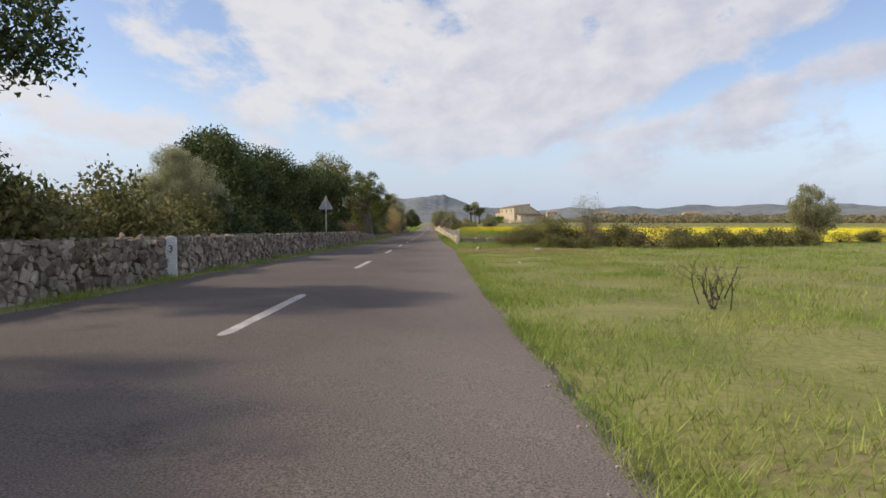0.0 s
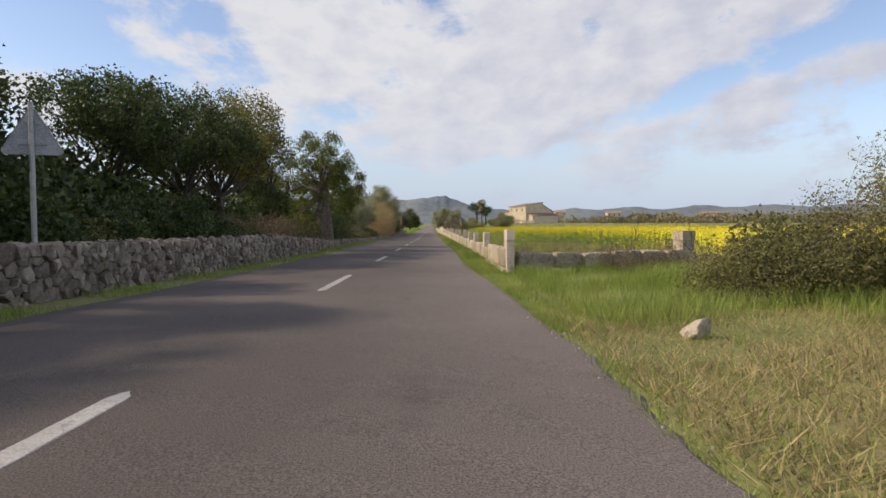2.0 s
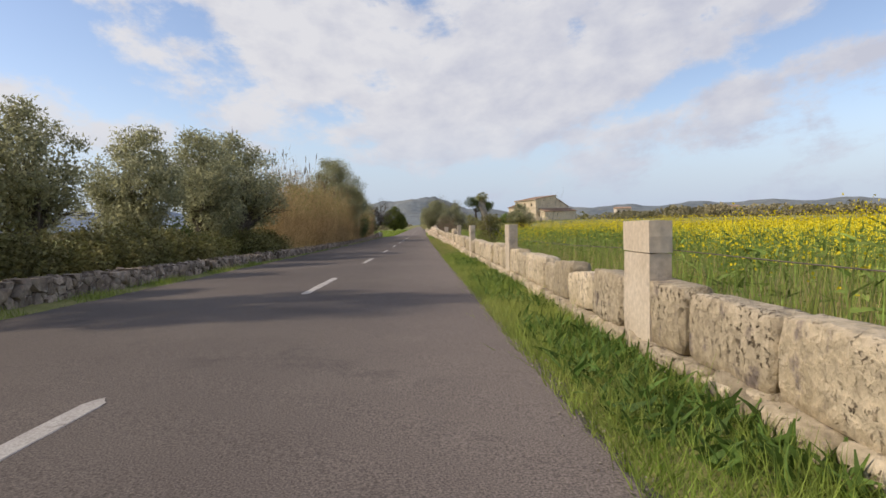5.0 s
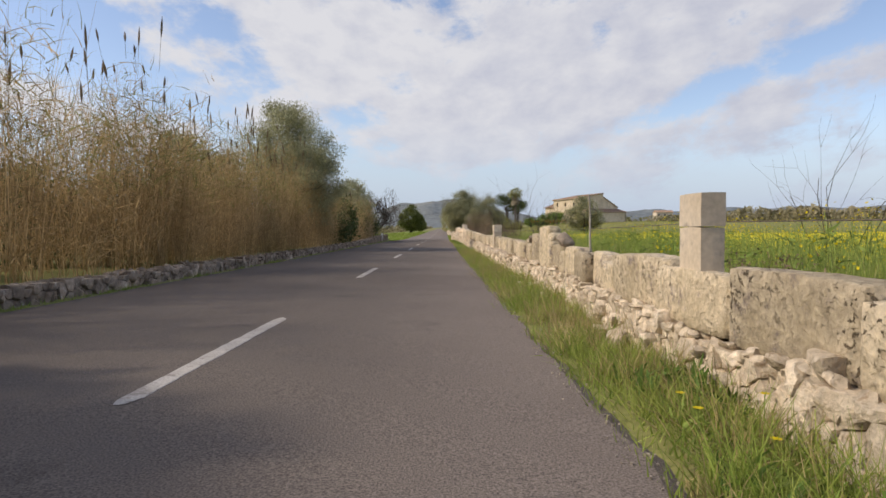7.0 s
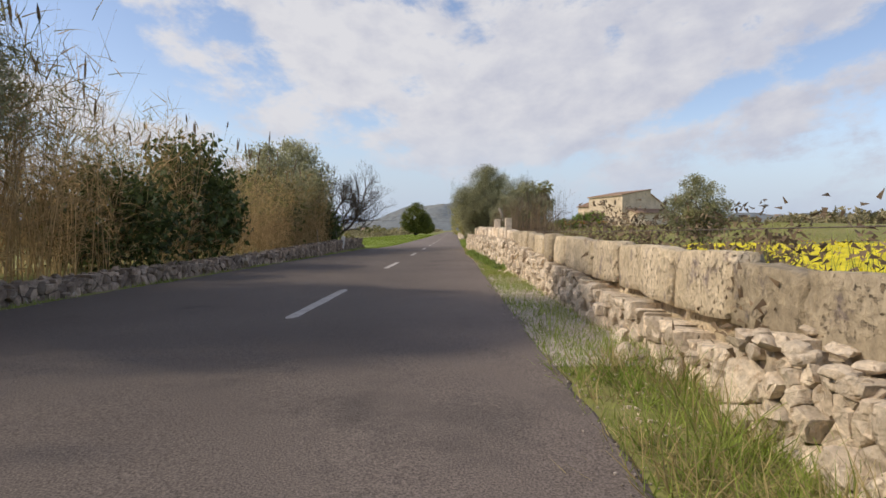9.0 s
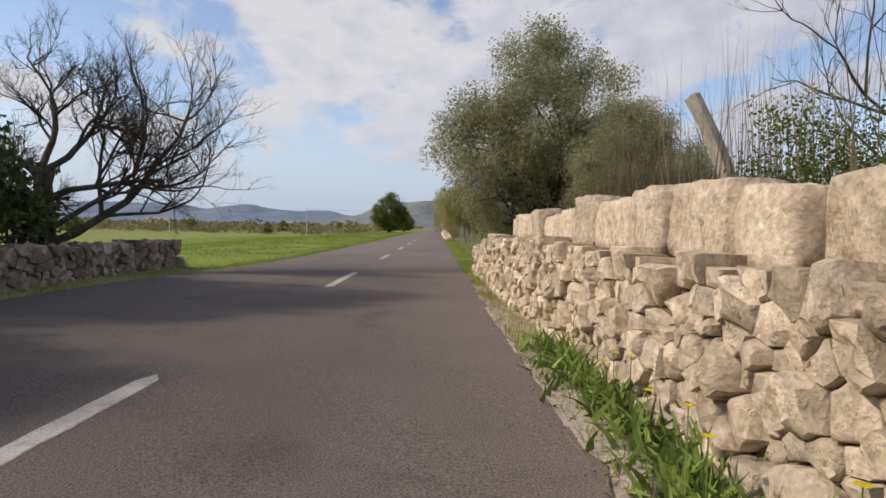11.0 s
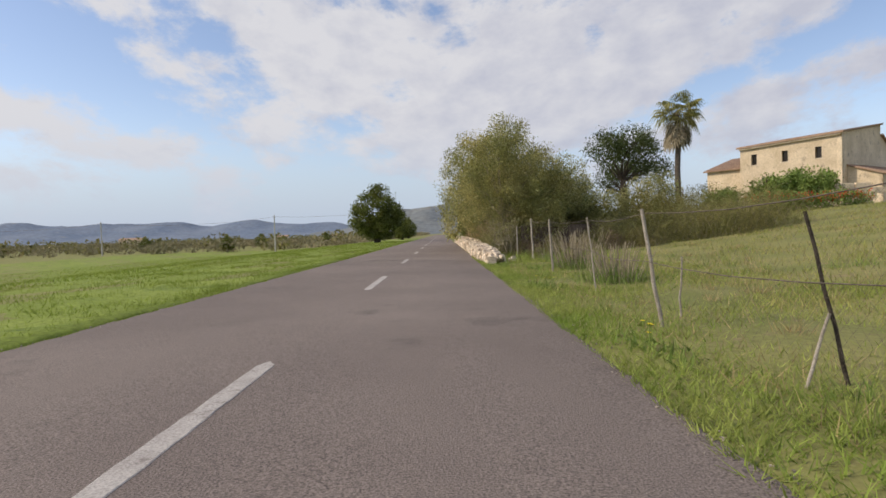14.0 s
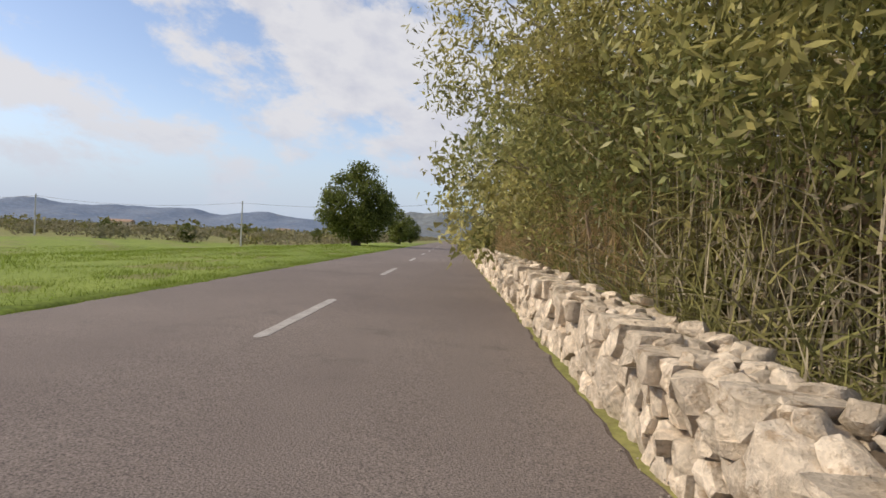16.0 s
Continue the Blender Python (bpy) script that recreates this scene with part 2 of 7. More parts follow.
FARM = mat("distant fields", (0.10, 0.12, 0.05), (0.17, 0.15, 0.08), 0.02, 0.4, 1.0, 0.0, 0.0, c=(0.05, 0.07, 0.03), spots=0.3)
GRASS = mat("grass blades", (0.205, 0.295, 0.05), (0.35, 0.39, 0.105), 0.5, 5, 0.8, 0, 0.25, leaf=0.4)
GRASS_DRY = mat("dry grass", (0.34, 0.28, 0.13), (0.44, 0.36, 0.19), 0.8, 5, 0.9, 0, 0.25, leaf=0.3)
GRASS_FIELD = mat("field grass", (0.24, 0.28, 0.065), (0.38, 0.355, 0.13), 0.35, 5, 0.85, 0, 0.25, leaf=0.35)
CROP = mat("crop blades", (0.175, 0.243, 0.03), (0.235, 0.295, 0.05), 0.3, 5, 0.8, 0, 0.25, leaf=0.4)
GREYSTONE = mat("weathered grey stone", (0.195, 0.152, 0.118), (0.36, 0.295, 0.232), 2.2, 12, 0.95, 0.9, 0.4, c=(0.46, 0.43, 0.38), spots=0.12, grain=0.42)
PALESTONE = mat("pale limestone", (0.57, 0.475, 0.36), (0.74, 0.64, 0.51), 3.2, 15, 0.95, 1.3, 0.24, c=(0.42, 0.32, 0.22), spots=0.22, grain=0.42)
MARES = mat("sandstone block", (0.40, 0.332, 0.228), (0.56, 0.475, 0.35), 1.6, 14, 0.95, 1.1, 0.26, c=(0.24, 0.2, 0.18), spots=0.22, grain=0.42, pits=0.75)
CUTSTONE = mat("smooth cut stone", (0.52, 0.44, 0.34), (0.62, 0.54, 0.44), 1.6, 20, 0.9, 0.25, 0.1, c=(0.38, 0.33, 0.28), spots=0.12, grain=0.15)
# both core colours hold the shade of the joints between stones
COREPALE = mat("earth core toned as joint shade", (0.13, 0.10, 0.07), (0.2, 0.155, 0.11), 4, 30, 1.0, 0.5, 0.0)
COREDARK = mat("rubble core toned as joint shade", (0.06, 0.05, 0.04), (0.1, 0.085, 0.07), 4, 30, 1.0, 0.5, 0.0)
BARK = mat("grey bark", (0.07, 0.058, 0.047), (0.13, 0.108, 0.088), 5, 40, 0.95, 0.9, 0.1)
BARK_PALE = mat("pale furrowed bark", (0.14, 0.112, 0.085), (0.27, 0.22, 0.165), 6, 40, 0.95, 1.3, 0.1, c=(0.075, 0.06, 0.048), spots=0.25)
BARK_DARK = mat("dark bark", (0.045, 0.036, 0.03), (0.085, 0.07, 0.058), 5, 40, 0.95, 0.9, 0.1, c=(0.2, 0.19, 0.05), spots=0.02)
BARK_LICHEN = mat("lichen bark", (0.10, 0.09, 0.058), (0.2, 0.175, 0.095), 4, 30, 0.95, 0.8, 0.2, c=(0.29, 0.28, 0.07), spots=0.28)
LEAF_DARK = mat("dark evergreen leaves", (0.053, 0.078, 0.024), (0.092, 0.118, 0.034), 0.8, 6, 0.5, 0, 0.45, leaf=0.25)
LEAF_CAROB = mat("carob leaves", (0.10, 0.125, 0.03), (0.175, 0.195, 0.045), 0.8, 6, 0.5, 0, 0.45, leaf=0.42)
LEAF_LIGHT = mat("yellow-green leaves", (0.13, 0.14, 0.035), (0.2, 0.18, 0.055), 0.8, 6, 0.6, 0, 0.4, leaf=0.35)
LEAF_OLIVE = mat("olive leaves", (0.26, 0.265, 0.155), (0.41, 0.405, 0.25), 0.7, 6, 0.5, 0, 0.35, leaf=0.6)
LEAF_LAUREL = mat("laurel leaves", (0.2, 0.225, 0.08), (0.45, 0.405, 0.155), 0.5, 6, 0.4, 0, 0.45, leaf=0.45)
LEAF_BRAMBLE = mat("bramble leaves", (0.135, 0.145, 0.05), (0.235, 0.205, 0.08), 0.6, 6, 0.7, 0, 0.4, leaf=0.3)
LEAF_BROWN = mat("dry bramble", (0.15, 0.11, 0.07), (0.24, 0.175, 0.115), 0.6, 6, 0.8, 0, 0.35, leaf=0.2)
REED = mat("dry reeds", (0.32, 0.225, 0.11), (0.52, 0.385, 0.205), 0.6, 6, 0.85, 0, 0.4, leaf=0.5)
REED_GREEN = mat("green reed leaves", (0.19, 0.2, 0.065), (0.32, 0.29, 0.115), 0.6, 8, 0.8, 0, 0.4, leaf=0.4)
CANE_GREY = mat("bleached canes", (0.23, 0.195, 0.13), (0.35, 0.305, 0.215), 2, 20, 0.9, 0, 0.3)
FLOWER = mat("yellow blossom", (0.62, 0.5, 0.01), (0.75, 0.62, 0.02), 1, 9, 0.7, 0, 0.2, leaf=0.3)
PETAL = mat("white petals", (0.7, 0.68, 0.64), (0.8, 0.78, 0.74), 3, 20, 0.7, 0, 0.1, leaf=0.3)
FLOWER_RED = mat("red blossom", (0.5, 0.08, 0.03), (0.6, 0.13, 0.05), 1, 9, 0.7, 0, 0.3, leaf=0.2)
RAPE = mat("flowering crop canopy", (0.5, 0.44, 0.02), (0.68, 0.58, 0.02), 0.25, 2.5, 0.9, 0.0, 0.0, c=(0.2, 0.23, 0.04), spots=0.08)
MALLOW = mat("mallow leaves", (0.075, 0.145, 0.028), (0.13, 0.21, 0.045), 0.8, 9, 0.7, 0, 0.4, leaf=0.3)
STEM = mat("green stems", (0.14, 0.215, 0.045), (0.23, 0.30, 0.075), 1, 9, 0.8, 0, 0.4, leaf=0.25)
HOUSESTONE = mat("house sandstone", (0.56, 0.46, 0.325), (0.70, 0.59, 0.44), 0.7, 8, 0.95, 0.4, 0.1, c=(0.34, 0.28, 0.22), spots=0.16, grain=0.15)
TILE = mat("roof tile", (0.30, 0.2, 0.14), (0.4, 0.28, 0.2), 2, 12, 0.9, 0.3, 0.2)
DARKVOID = mat("dark window glass", (0.02, 0.017, 0.015), (0.03, 0.026, 0.022), 3, 20, 0.3, 0, 0.0)
GALV = mat("galvanised steel", (0.36, 0.36, 0.35), (0.46, 0.46, 0.45), 6, 60, 0.5, 0.1, 0.05, metal=0.5)
SIGNBACK = mat("grey sign back", (0.36, 0.37, 0.38), (0.46, 0.46, 0.46), 3, 40, 0.6, 0.05, 0.05, c=(0.25, 0.23, 0.22), spots=0.1)
WHITE = mat("white paint", (0.66, 0.64, 0.6), (0.76, 0.74, 0.7), 4, 50, 0.8, 0.2, 0.05, c=(0.45, 0.42, 0.38), spots=0.1)
BLACK = mat("black paint", (0.03, 0.03, 0.03), (0.05, 0.05, 0.05), 4, 50, 0.7, 0, 0)
POSTWOOD = mat("bleached wooden post", (0.27, 0.24, 0.2), (0.4, 0.36, 0.31), 7, 50, 0.95, 0.5, 0.15)
WIRE = mat("rusty wire", (0.11, 0.09, 0.075), (0.17, 0.14, 0.12), 9, 50, 0.7, 0, 0.0, metal=0.3)
CONCRETE = mat("concrete pole", (0.42, 0.41, 0.38), (0.52, 0.5, 0.47), 2, 40, 0.9, 0.2, 0.0)
NETTING = mat("brown shade netting", (0.11, 0.08, 0.058), (0.15, 0.112, 0.082), 6, 60, 0.95, 0.3, 0.0)
# the blue-grey of distant haze is put into both hill colours
HAZE_HILL = mat("wooded hills tinted with haze", (0.13, 0.175, 0.25), (0.18, 0.22, 0.285), 0.006, 0.05, 1.0, 0, 0.0, c=(0.25, 0.26, 0.27), spots=0.05, grain=0.2)
HAZE_HILL_NEAR = mat("haze-tinted wooded hill", (0.135, 0.16, 0.18), (0.185, 0.2, 0.2), 0.008, 0.06, 1.0, 0, 0.0, c=(0.2, 0.19, 0.16), spots=0.1, grain=0.25)
PLASTIC = mat("pale plastic litter", (0.6, 0.64, 0.68), (0.7, 0.73, 0.76), 6, 50, 0.4, 0, 0)
BLUECAN = mat("dark blue printed tin", (0.02, 0.05, 0.18), (0.04, 0.09, 0.26), 9, 60, 0.35, 0.1, 0.0, c=(0.5, 0.5, 0.52), spots=0.1, metal=0.4)
SCRUB = mat("far scrub", (0.19, 0.18, 0.10), (0.30, 0.26, 0.155), 0.02, 0.6, 0.9, 0, 0.16, leaf=0.2)


# ---- mesh helpers ----
def mesh(name, V, F, material, smooth=False):
    """A mesh from arrays: V (n, 3) and F (m, 3 or 4)."""
    V, F = np.asarray(V, np.float32), np.asarray(F, np.int32)
    me = bpy.data.meshes.new(name)
    k = F.shape[1]
    me.vertices.add(len(V)); me.loops.add(F.size); me.polygons.add(len(F))
    me.vertices.foreach_set("co", V.ravel())
    me.loops.foreach_set("vertex_index", F.ravel())
    me.polygons.foreach_set("loop_start", np.arange(0, F.size, k, dtype=np.int32))
    me.polygons.foreach_set("use_smooth", np.full(len(F), bool(smooth)))
    me.update(calc_edges=True)
    if smooth == "worn":
        me.set_sharp_from_angle(angle=radians(48))
    me.materials.append(material)
    return me


def put(name, V, F, material, parent=None, label="", smooth=False, kind="", category="", group=""):
    ob = new(name, mesh(name, V, F, material, smooth))
    ob.parent = parent
    return tagged(ob, label, category, group, kind)


def thing(name, x, y, z, label, category, group="", turn=0.0):
    ob = new(name)
    ob.empty_display_size = 0.2
    ob.matrix_world = pose(x, y, z, 0, 0, turn)
    return tagged(ob, label, category, group)


class Heap:
    """Gathers pieces with faces of one size into one mesh."""

    def __init__(self):
        self.v, self.f, self.n = [], [], 0

    def add(self, V, F):
        V = np.asarray(V, float)
        self.v.append(V); self.f.append(np.asarray(F) + self.n); self.n += len(V)

    def arrays(self):
        return np.concatenate(self.v), np.concatenate(self.f)

    def put(self, name, material, **kw):
        return put(name, *self.arrays(), material, **kw)


def tube(points, radii, sides=6):
    """A tapered tube of quads along points, closed at the tip by its thinness."""
    P = np.asarray(points, float)
    R = np.broadcast_to(np.asarray(radii, float), (len(P),))
    d = np.gradient(P, axis=0)
    d /= np.linalg.norm(d, axis=1)[:, None] + 1e-9
    ref = np.where(np.abs(d[:, 2:3]) > 0.9, np.array([[1.0, 0, 0]]), np.array([[0, 0, 1.0]]))
    a = np.cross(d, ref); a /= np.linalg.norm(a, axis=1)[:, None] + 1e-9
    b = np.cross(d, a)
    t = np.linspace(0, 2 * np.pi, sides, endpoint=False)
    V = P[:, None] + R[:, None, None] * (np.cos(t)[None, :, None] * a[:, None] + np.sin(t)[None, :, None] * b[:, None])
    i, j = np.meshgrid(np.arange(len(P) - 1), np.arange(sides), indexing="ij")
    q = np.stack([i * sides + j, i * sides + (j + 1) % sides, (i + 1) * sides + (j + 1) % sides, (i + 1) * sides + j], -1).reshape(-1, 4)
    return V.reshape(-1, 3), q


def slab(x0, x1, y0, y1, z0, z1):
    V = np.array([(x, y, z) for z in (z0, z1) for x, y in ((x0, y0), (x1, y0), (x1, y1), (x0, y1))], float)
    return V, np.array([(3, 2, 1, 0), (4, 5, 6, 7), (0, 1, 5, 4), (1, 2, 6, 5), (2, 3, 7, 6), (3, 0, 4, 7)])


def bricklike(seed, round_=0.35, rough=0.1, dims=(1, 1, 1)):
    """A worn block: a cube cut into 24 quads, its corners pulled in and its surface uneven. Unit size, times dims."""
    rg = np.random.RandomState(seed)
    g = np.linspace(-1, 1, 3)
    pts, index, quads = [], {}, []
    for ax in range(3):
        for s in (-1, 1):
            for i in range(2):
                for j in range(2):
                    q = []
                    for a, b in ((0, 0), (1, 0), (1, 1), (0, 1)):
                        p = [0, 0, 0]
                        p[ax], p[(ax + 1) % 3], p[(ax + 2) % 3] = s, g[i + a], g[j + b]
                        p = tuple(p)
                        if p not in index:
                            index[p] = len(pts); pts.append(p)
                        q.append(index[p])
                    quads.append(q if s > 0 else q[::-1])
    P = np.array(pts, float)
    n = np.linalg.norm(P, axis=1)[:, None]
    P = P * (1 - round_) + P / n * 1.15 * round_
    P += rg.normal(0, rough, P.shape)
    return P * 0.5 * np.array(dims), np.array(quads)


def ball_grid(n):
    """The surface of a cube cut n by n on each side: points from -1 to 1, and quads."""
    g = np.linspace(-1, 1, n + 1)
    pts, index, quads = [], {}, []
    for ax in range(3):
        for s in (-1, 1):
            for i in range(n):
                for j in range(n):
                    q = []
                    for a, b in ((0, 0), (1, 0), (1, 1), (0, 1)):
                        p = [0, 0, 0]
                        p[ax], p[(ax + 1) % 3], p[(ax + 2) % 3] = s, g[i + a], g[j + b]
                        p = tuple(round(float(v), 4) for v in p)
                        if p not in index:
                            index[p] = len(pts); pts.append(p)
                        q.append(index[p])
                    quads.append(q if s > 0 else q[::-1])
    return np.array(pts, float), np.array(quads)


def rock(seed, n=3, planes=12, rough=0.05, boxy=0.5):
    """A weathered stone: a boxy ball cut back by a few planes, its corners worn round. Unit size."""
    rg = np.random.RandomState(seed)
    P, Q = ball_grid(n)
    P = P * boxy + P / np.linalg.norm(P, axis=1)[:, None] * (1 - boxy) * 1.2
    for _ in range(planes):
        d = rg.normal(0, 1, 3); d /= np.linalg.norm(d)
        over = np.maximum(P @ d - rg.uniform(0.62, 0.92), 0)
        P = P - over[:, None] * d * 0.97
    P += rg.normal(0, rough, P.shape)
    P = P / np.ptp(P, axis=0)
    return P, np.concatenate([Q[:, [0, 1, 2]], Q[:, [0, 2, 3]]])


STONES = [rock(100 + k, 2 if k % 2 else 3) for k in range(20)]


def worn_block(seed, n=5, wear_shade=0.05, rough=0.012):
    """A squared block with chipped edges and an uneven, hollowed face. Unit size."""
    rg = np.random.RandomState(seed)
    P, Q = ball_grid(n)
    edge = (np.abs(P) > 0.99).sum(axis=1)
    inward = np.where(edge >= 2, wear_shade * rg.uniform(0.1, 1.7, len(P)), 0) + np.where(edge == 3, wear_shade * rg.uniform(0.3, 1.6, len(P)), 0)
    P = P - np.sign(P) * (np.abs(P) > 0.99) * inward[:, None] * np.array([0.9, 0.45, 0.9])
    P += rg.normal(0, rough, P.shape)
    soft = np.sin(P[:, 1] * 2.3 + seed) * np.sin(P[:, 2] * 2.9 + 2 * seed) * 0.03
    P[:, 0] += soft * np.sign(P[:, 0])
    return P * 0.5, Q


BLOCKS = [worn_block(300 + k) for k in range(8)]


def turned(V, rx, ry, rz):
    return V @ np.array(Euler((rx, ry, rz)).to_matrix()).T


# ---- lie of the land ----
KNOTS = [0.0, -0.566, -1.085, -1.567, -1.833, -2.03, -2.077, -2.044, -2.032, -2.02, -2.009, -1.997]
ZK = np.array(KNOTS)


def road_z(y):
    """Height of the road's surface along its length."""
    y = np.asarray(y, float)
    u = np.clip((y + 20) / 40, 0, len(ZK) - 1.001)
    i = u.astype(int)
    w = u - i
    p1, p2 = ZK[i], ZK[i + 1]
    p0 = np.where(i > 0, ZK[np.maximum(i - 1, 0)], 2 * p1 - p2)
    p3 = np.where(i + 2 < len(ZK), ZK[np.minimum(i + 2, len(ZK) - 1)], 2 * p2 - p1)
    return p1 + 0.5 * w * (p2 - p0 + w * (2 * p0 - 5 * p1 + 4 * p2 - p3 + w * (3 * (p1 - p2) + p3 - p0)))


def right_edge(y):
    return np.interp(y, [-30, 5, 12, 20, 27, 33, 40, 55, 65, 98, 108, 118, 145, 152, 158, 165, 180, 190, 205, 225, 600],
                     [1.08, 1.08, 1.2, 1.3, 1.42, 1.36, 1.14, 1.25, 1.12, 1.05, 1.0, 0.95, 0.93, 0.8, 0.76, 0.88, 0.88, 0.95, 0.98, 0.95, 0.95])


def left_edge(y):
    return np.interp(y, [-30, 20, 35, 50, 60, 85, 100, 150, 161, 165, 170, 600], [-5.5, -5.5, -5.15, -5.1, -5.5, -6.0, -6.25, -6.2, -6.1, -5.5, -5.15, -5.1])


def step(a, b, x):
    t = np.clip((np.asarray(x, float) - a) / (b - a), 0, 1)
    return t * t * (3 - 2 * t)


def land(x, y):
    """Height of the ground."""
    x, y = np.asarray(x, float), np.asarray(y, float)
    z = road_z(y)
    late = step(158, 180, y)
    z = z + 2.3 * step(4, 30, x) * late * (1 - step(300, 500, y))
    z = z - 2.0 * step(6, 42, -x) * late
    z = z + 0.25 * step(6.3, 7.5, -x) * (1 - late) + 0.12 * step(2.2, 4, x) * step(40, 50, y) * (1 - late)
    z = z + 0.42 * step(2.5, 3.5, x) * (1 - step(5, 9, x)) * step(168, 174, y) * (1 - step(177, 183, y))
    inside = (x > left_edge(y) + 0.05) & (x < right_edge(y) - 0.05)
    bump = 0.05 * np.sin(x * 1.7 + 0.6 * y) * np.sin(y * 0.9 - x) * step(0.3, 1.5, np.maximum(x - right_edge(y), left_edge(y) - x))
    return np.where(inside, z - 0.08, z - 0.015 + bump)


def grid(xs, ys, height):
    X, Y = np.meshgrid(xs, ys)
    V = np.stack([X, Y, height(X, Y)], -1).reshape(-1, 3)
    a, b = len(ys), len(xs)
    i, j = np.meshgrid(np.arange(a - 1), np.arange(b - 1), indexing="ij")
    k = i * b + j
    return V, np.stack([k, k + 1, k + b + 1, k + b], -1).reshape(-1, 4)


xs = np.concatenate([[-4500, -2500, -1200, -600, -300, -180, -120, -80], np.arange(-60, -10, 2.0), np.arange(-10, 8, 0.5), np.arange(8, 60, 2.0), [70, 90, 130, 200, 350, 700, 1300, 2500, 4500]])
ys = np.concatenate([[-900, -400, -150, -60], np.arange(-30, 330, 1.5), np.arange(330, 620, 10.0), [700, 900, 1300, 2000, 3200, 4800]])
put("ground", *grid(xs, ys, land), SOIL, smooth=True, kind="structure", label="grassy roadside ground of earth and short grass", category="ground")

# road: a slab with uneven edges, a little proud of the verge
ry = np.concatenate([np.arange(-40, 260, 0.25), np.arange(260, 620, 4.0)])
rg = np.random.RandomState(4)
wob = np.convolve(rg.normal(0, 1, len(ry) + 8), np.ones(5) / 5, "valid")[:len(ry)] * 0.03 + rg.normal(0, 0.022, len(ry))
wob2 = np.convolve(rg.normal(0, 1, len(ry) + 8), np.ones(5) / 5, "valid")[:len(ry)] * 0.03 + rg.normal(0, 0.022, len(ry))
L_, R_ = left_edge(ry) + wob, right_edge(ry) + wob2
cols = np.stack([L_ - 0.14, L_, L_ * 0.75 + R_ * 0.25, -2.02 + 0 * ry, L_ * 0.25 + R_ * 0.75, R_, R_ + 0.14], 1)
zz = road_z(ry)[:, None] + np.array([-0.07, 0, 0.02, 0.03, 0.02, 0, -0.07])[None]
RV = np.stack([cols, np.broadcast_to(ry[:, None], cols.shape), zz], -1).reshape(-1, 3)
i, j = np.meshgrid(np.arange(len(ry) - 1), np.arange(6), indexing="ij")
k = i * 7 + j
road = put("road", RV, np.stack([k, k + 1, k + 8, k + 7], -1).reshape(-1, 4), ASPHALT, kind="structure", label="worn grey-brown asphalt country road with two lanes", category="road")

# broken centre line: one stripe mesh, repeated
sy = np.linspace(0, 4.05, 28)
rg = np.random.RandomState(9)
half = 0.074 + rg.normal(0, 0.005, 28)
cols = []
for s, z in ((-1.06, 0.0), (-0.95, 0.004), (-0.5, 0.004), (0.0, 0.004), (0.5, 0.004), (0.95, 0.004), (1.06, 0.0)):
    # worn, ragged ends
    ragged = sy + np.where(sy < 0.2, 0.16 * abs(s) ** 2 + rg.uniform(0, 0.09), np.where(sy > 3.85, -0.16 * abs(s) ** 2 - rg.uniform(0, 0.09), 0.0))
    cols.append(np.stack([s * half, ragged, 0 * sy + z], 1))
SV = np.concatenate(cols)
i, j = np.meshgrid(np.arange(27), np.arange(6), indexing="ij")
stripe = mesh("lane_dash", SV, np.stack([j * 28 + i, (j + 1) * 28 + i, (j + 1) * 28 + i + 1, j * 28 + i + 1], -1).reshape(-1, 4), PAINT)
for n in range(-2, 34):
    ob = new("lane_dash", stripe)
    ob.parent = road
    y0 = n * 10.7 - 0.12
    slope = math.degrees(math.atan2(float(road_z(y0 + 3.9) - road_z(y0)), 3.9))
    ob.matrix_world = pose(-2.02 if y0 < 35 else -1.985, y0, float(road_z(y0)) + 0.031, slope, 0, 0)


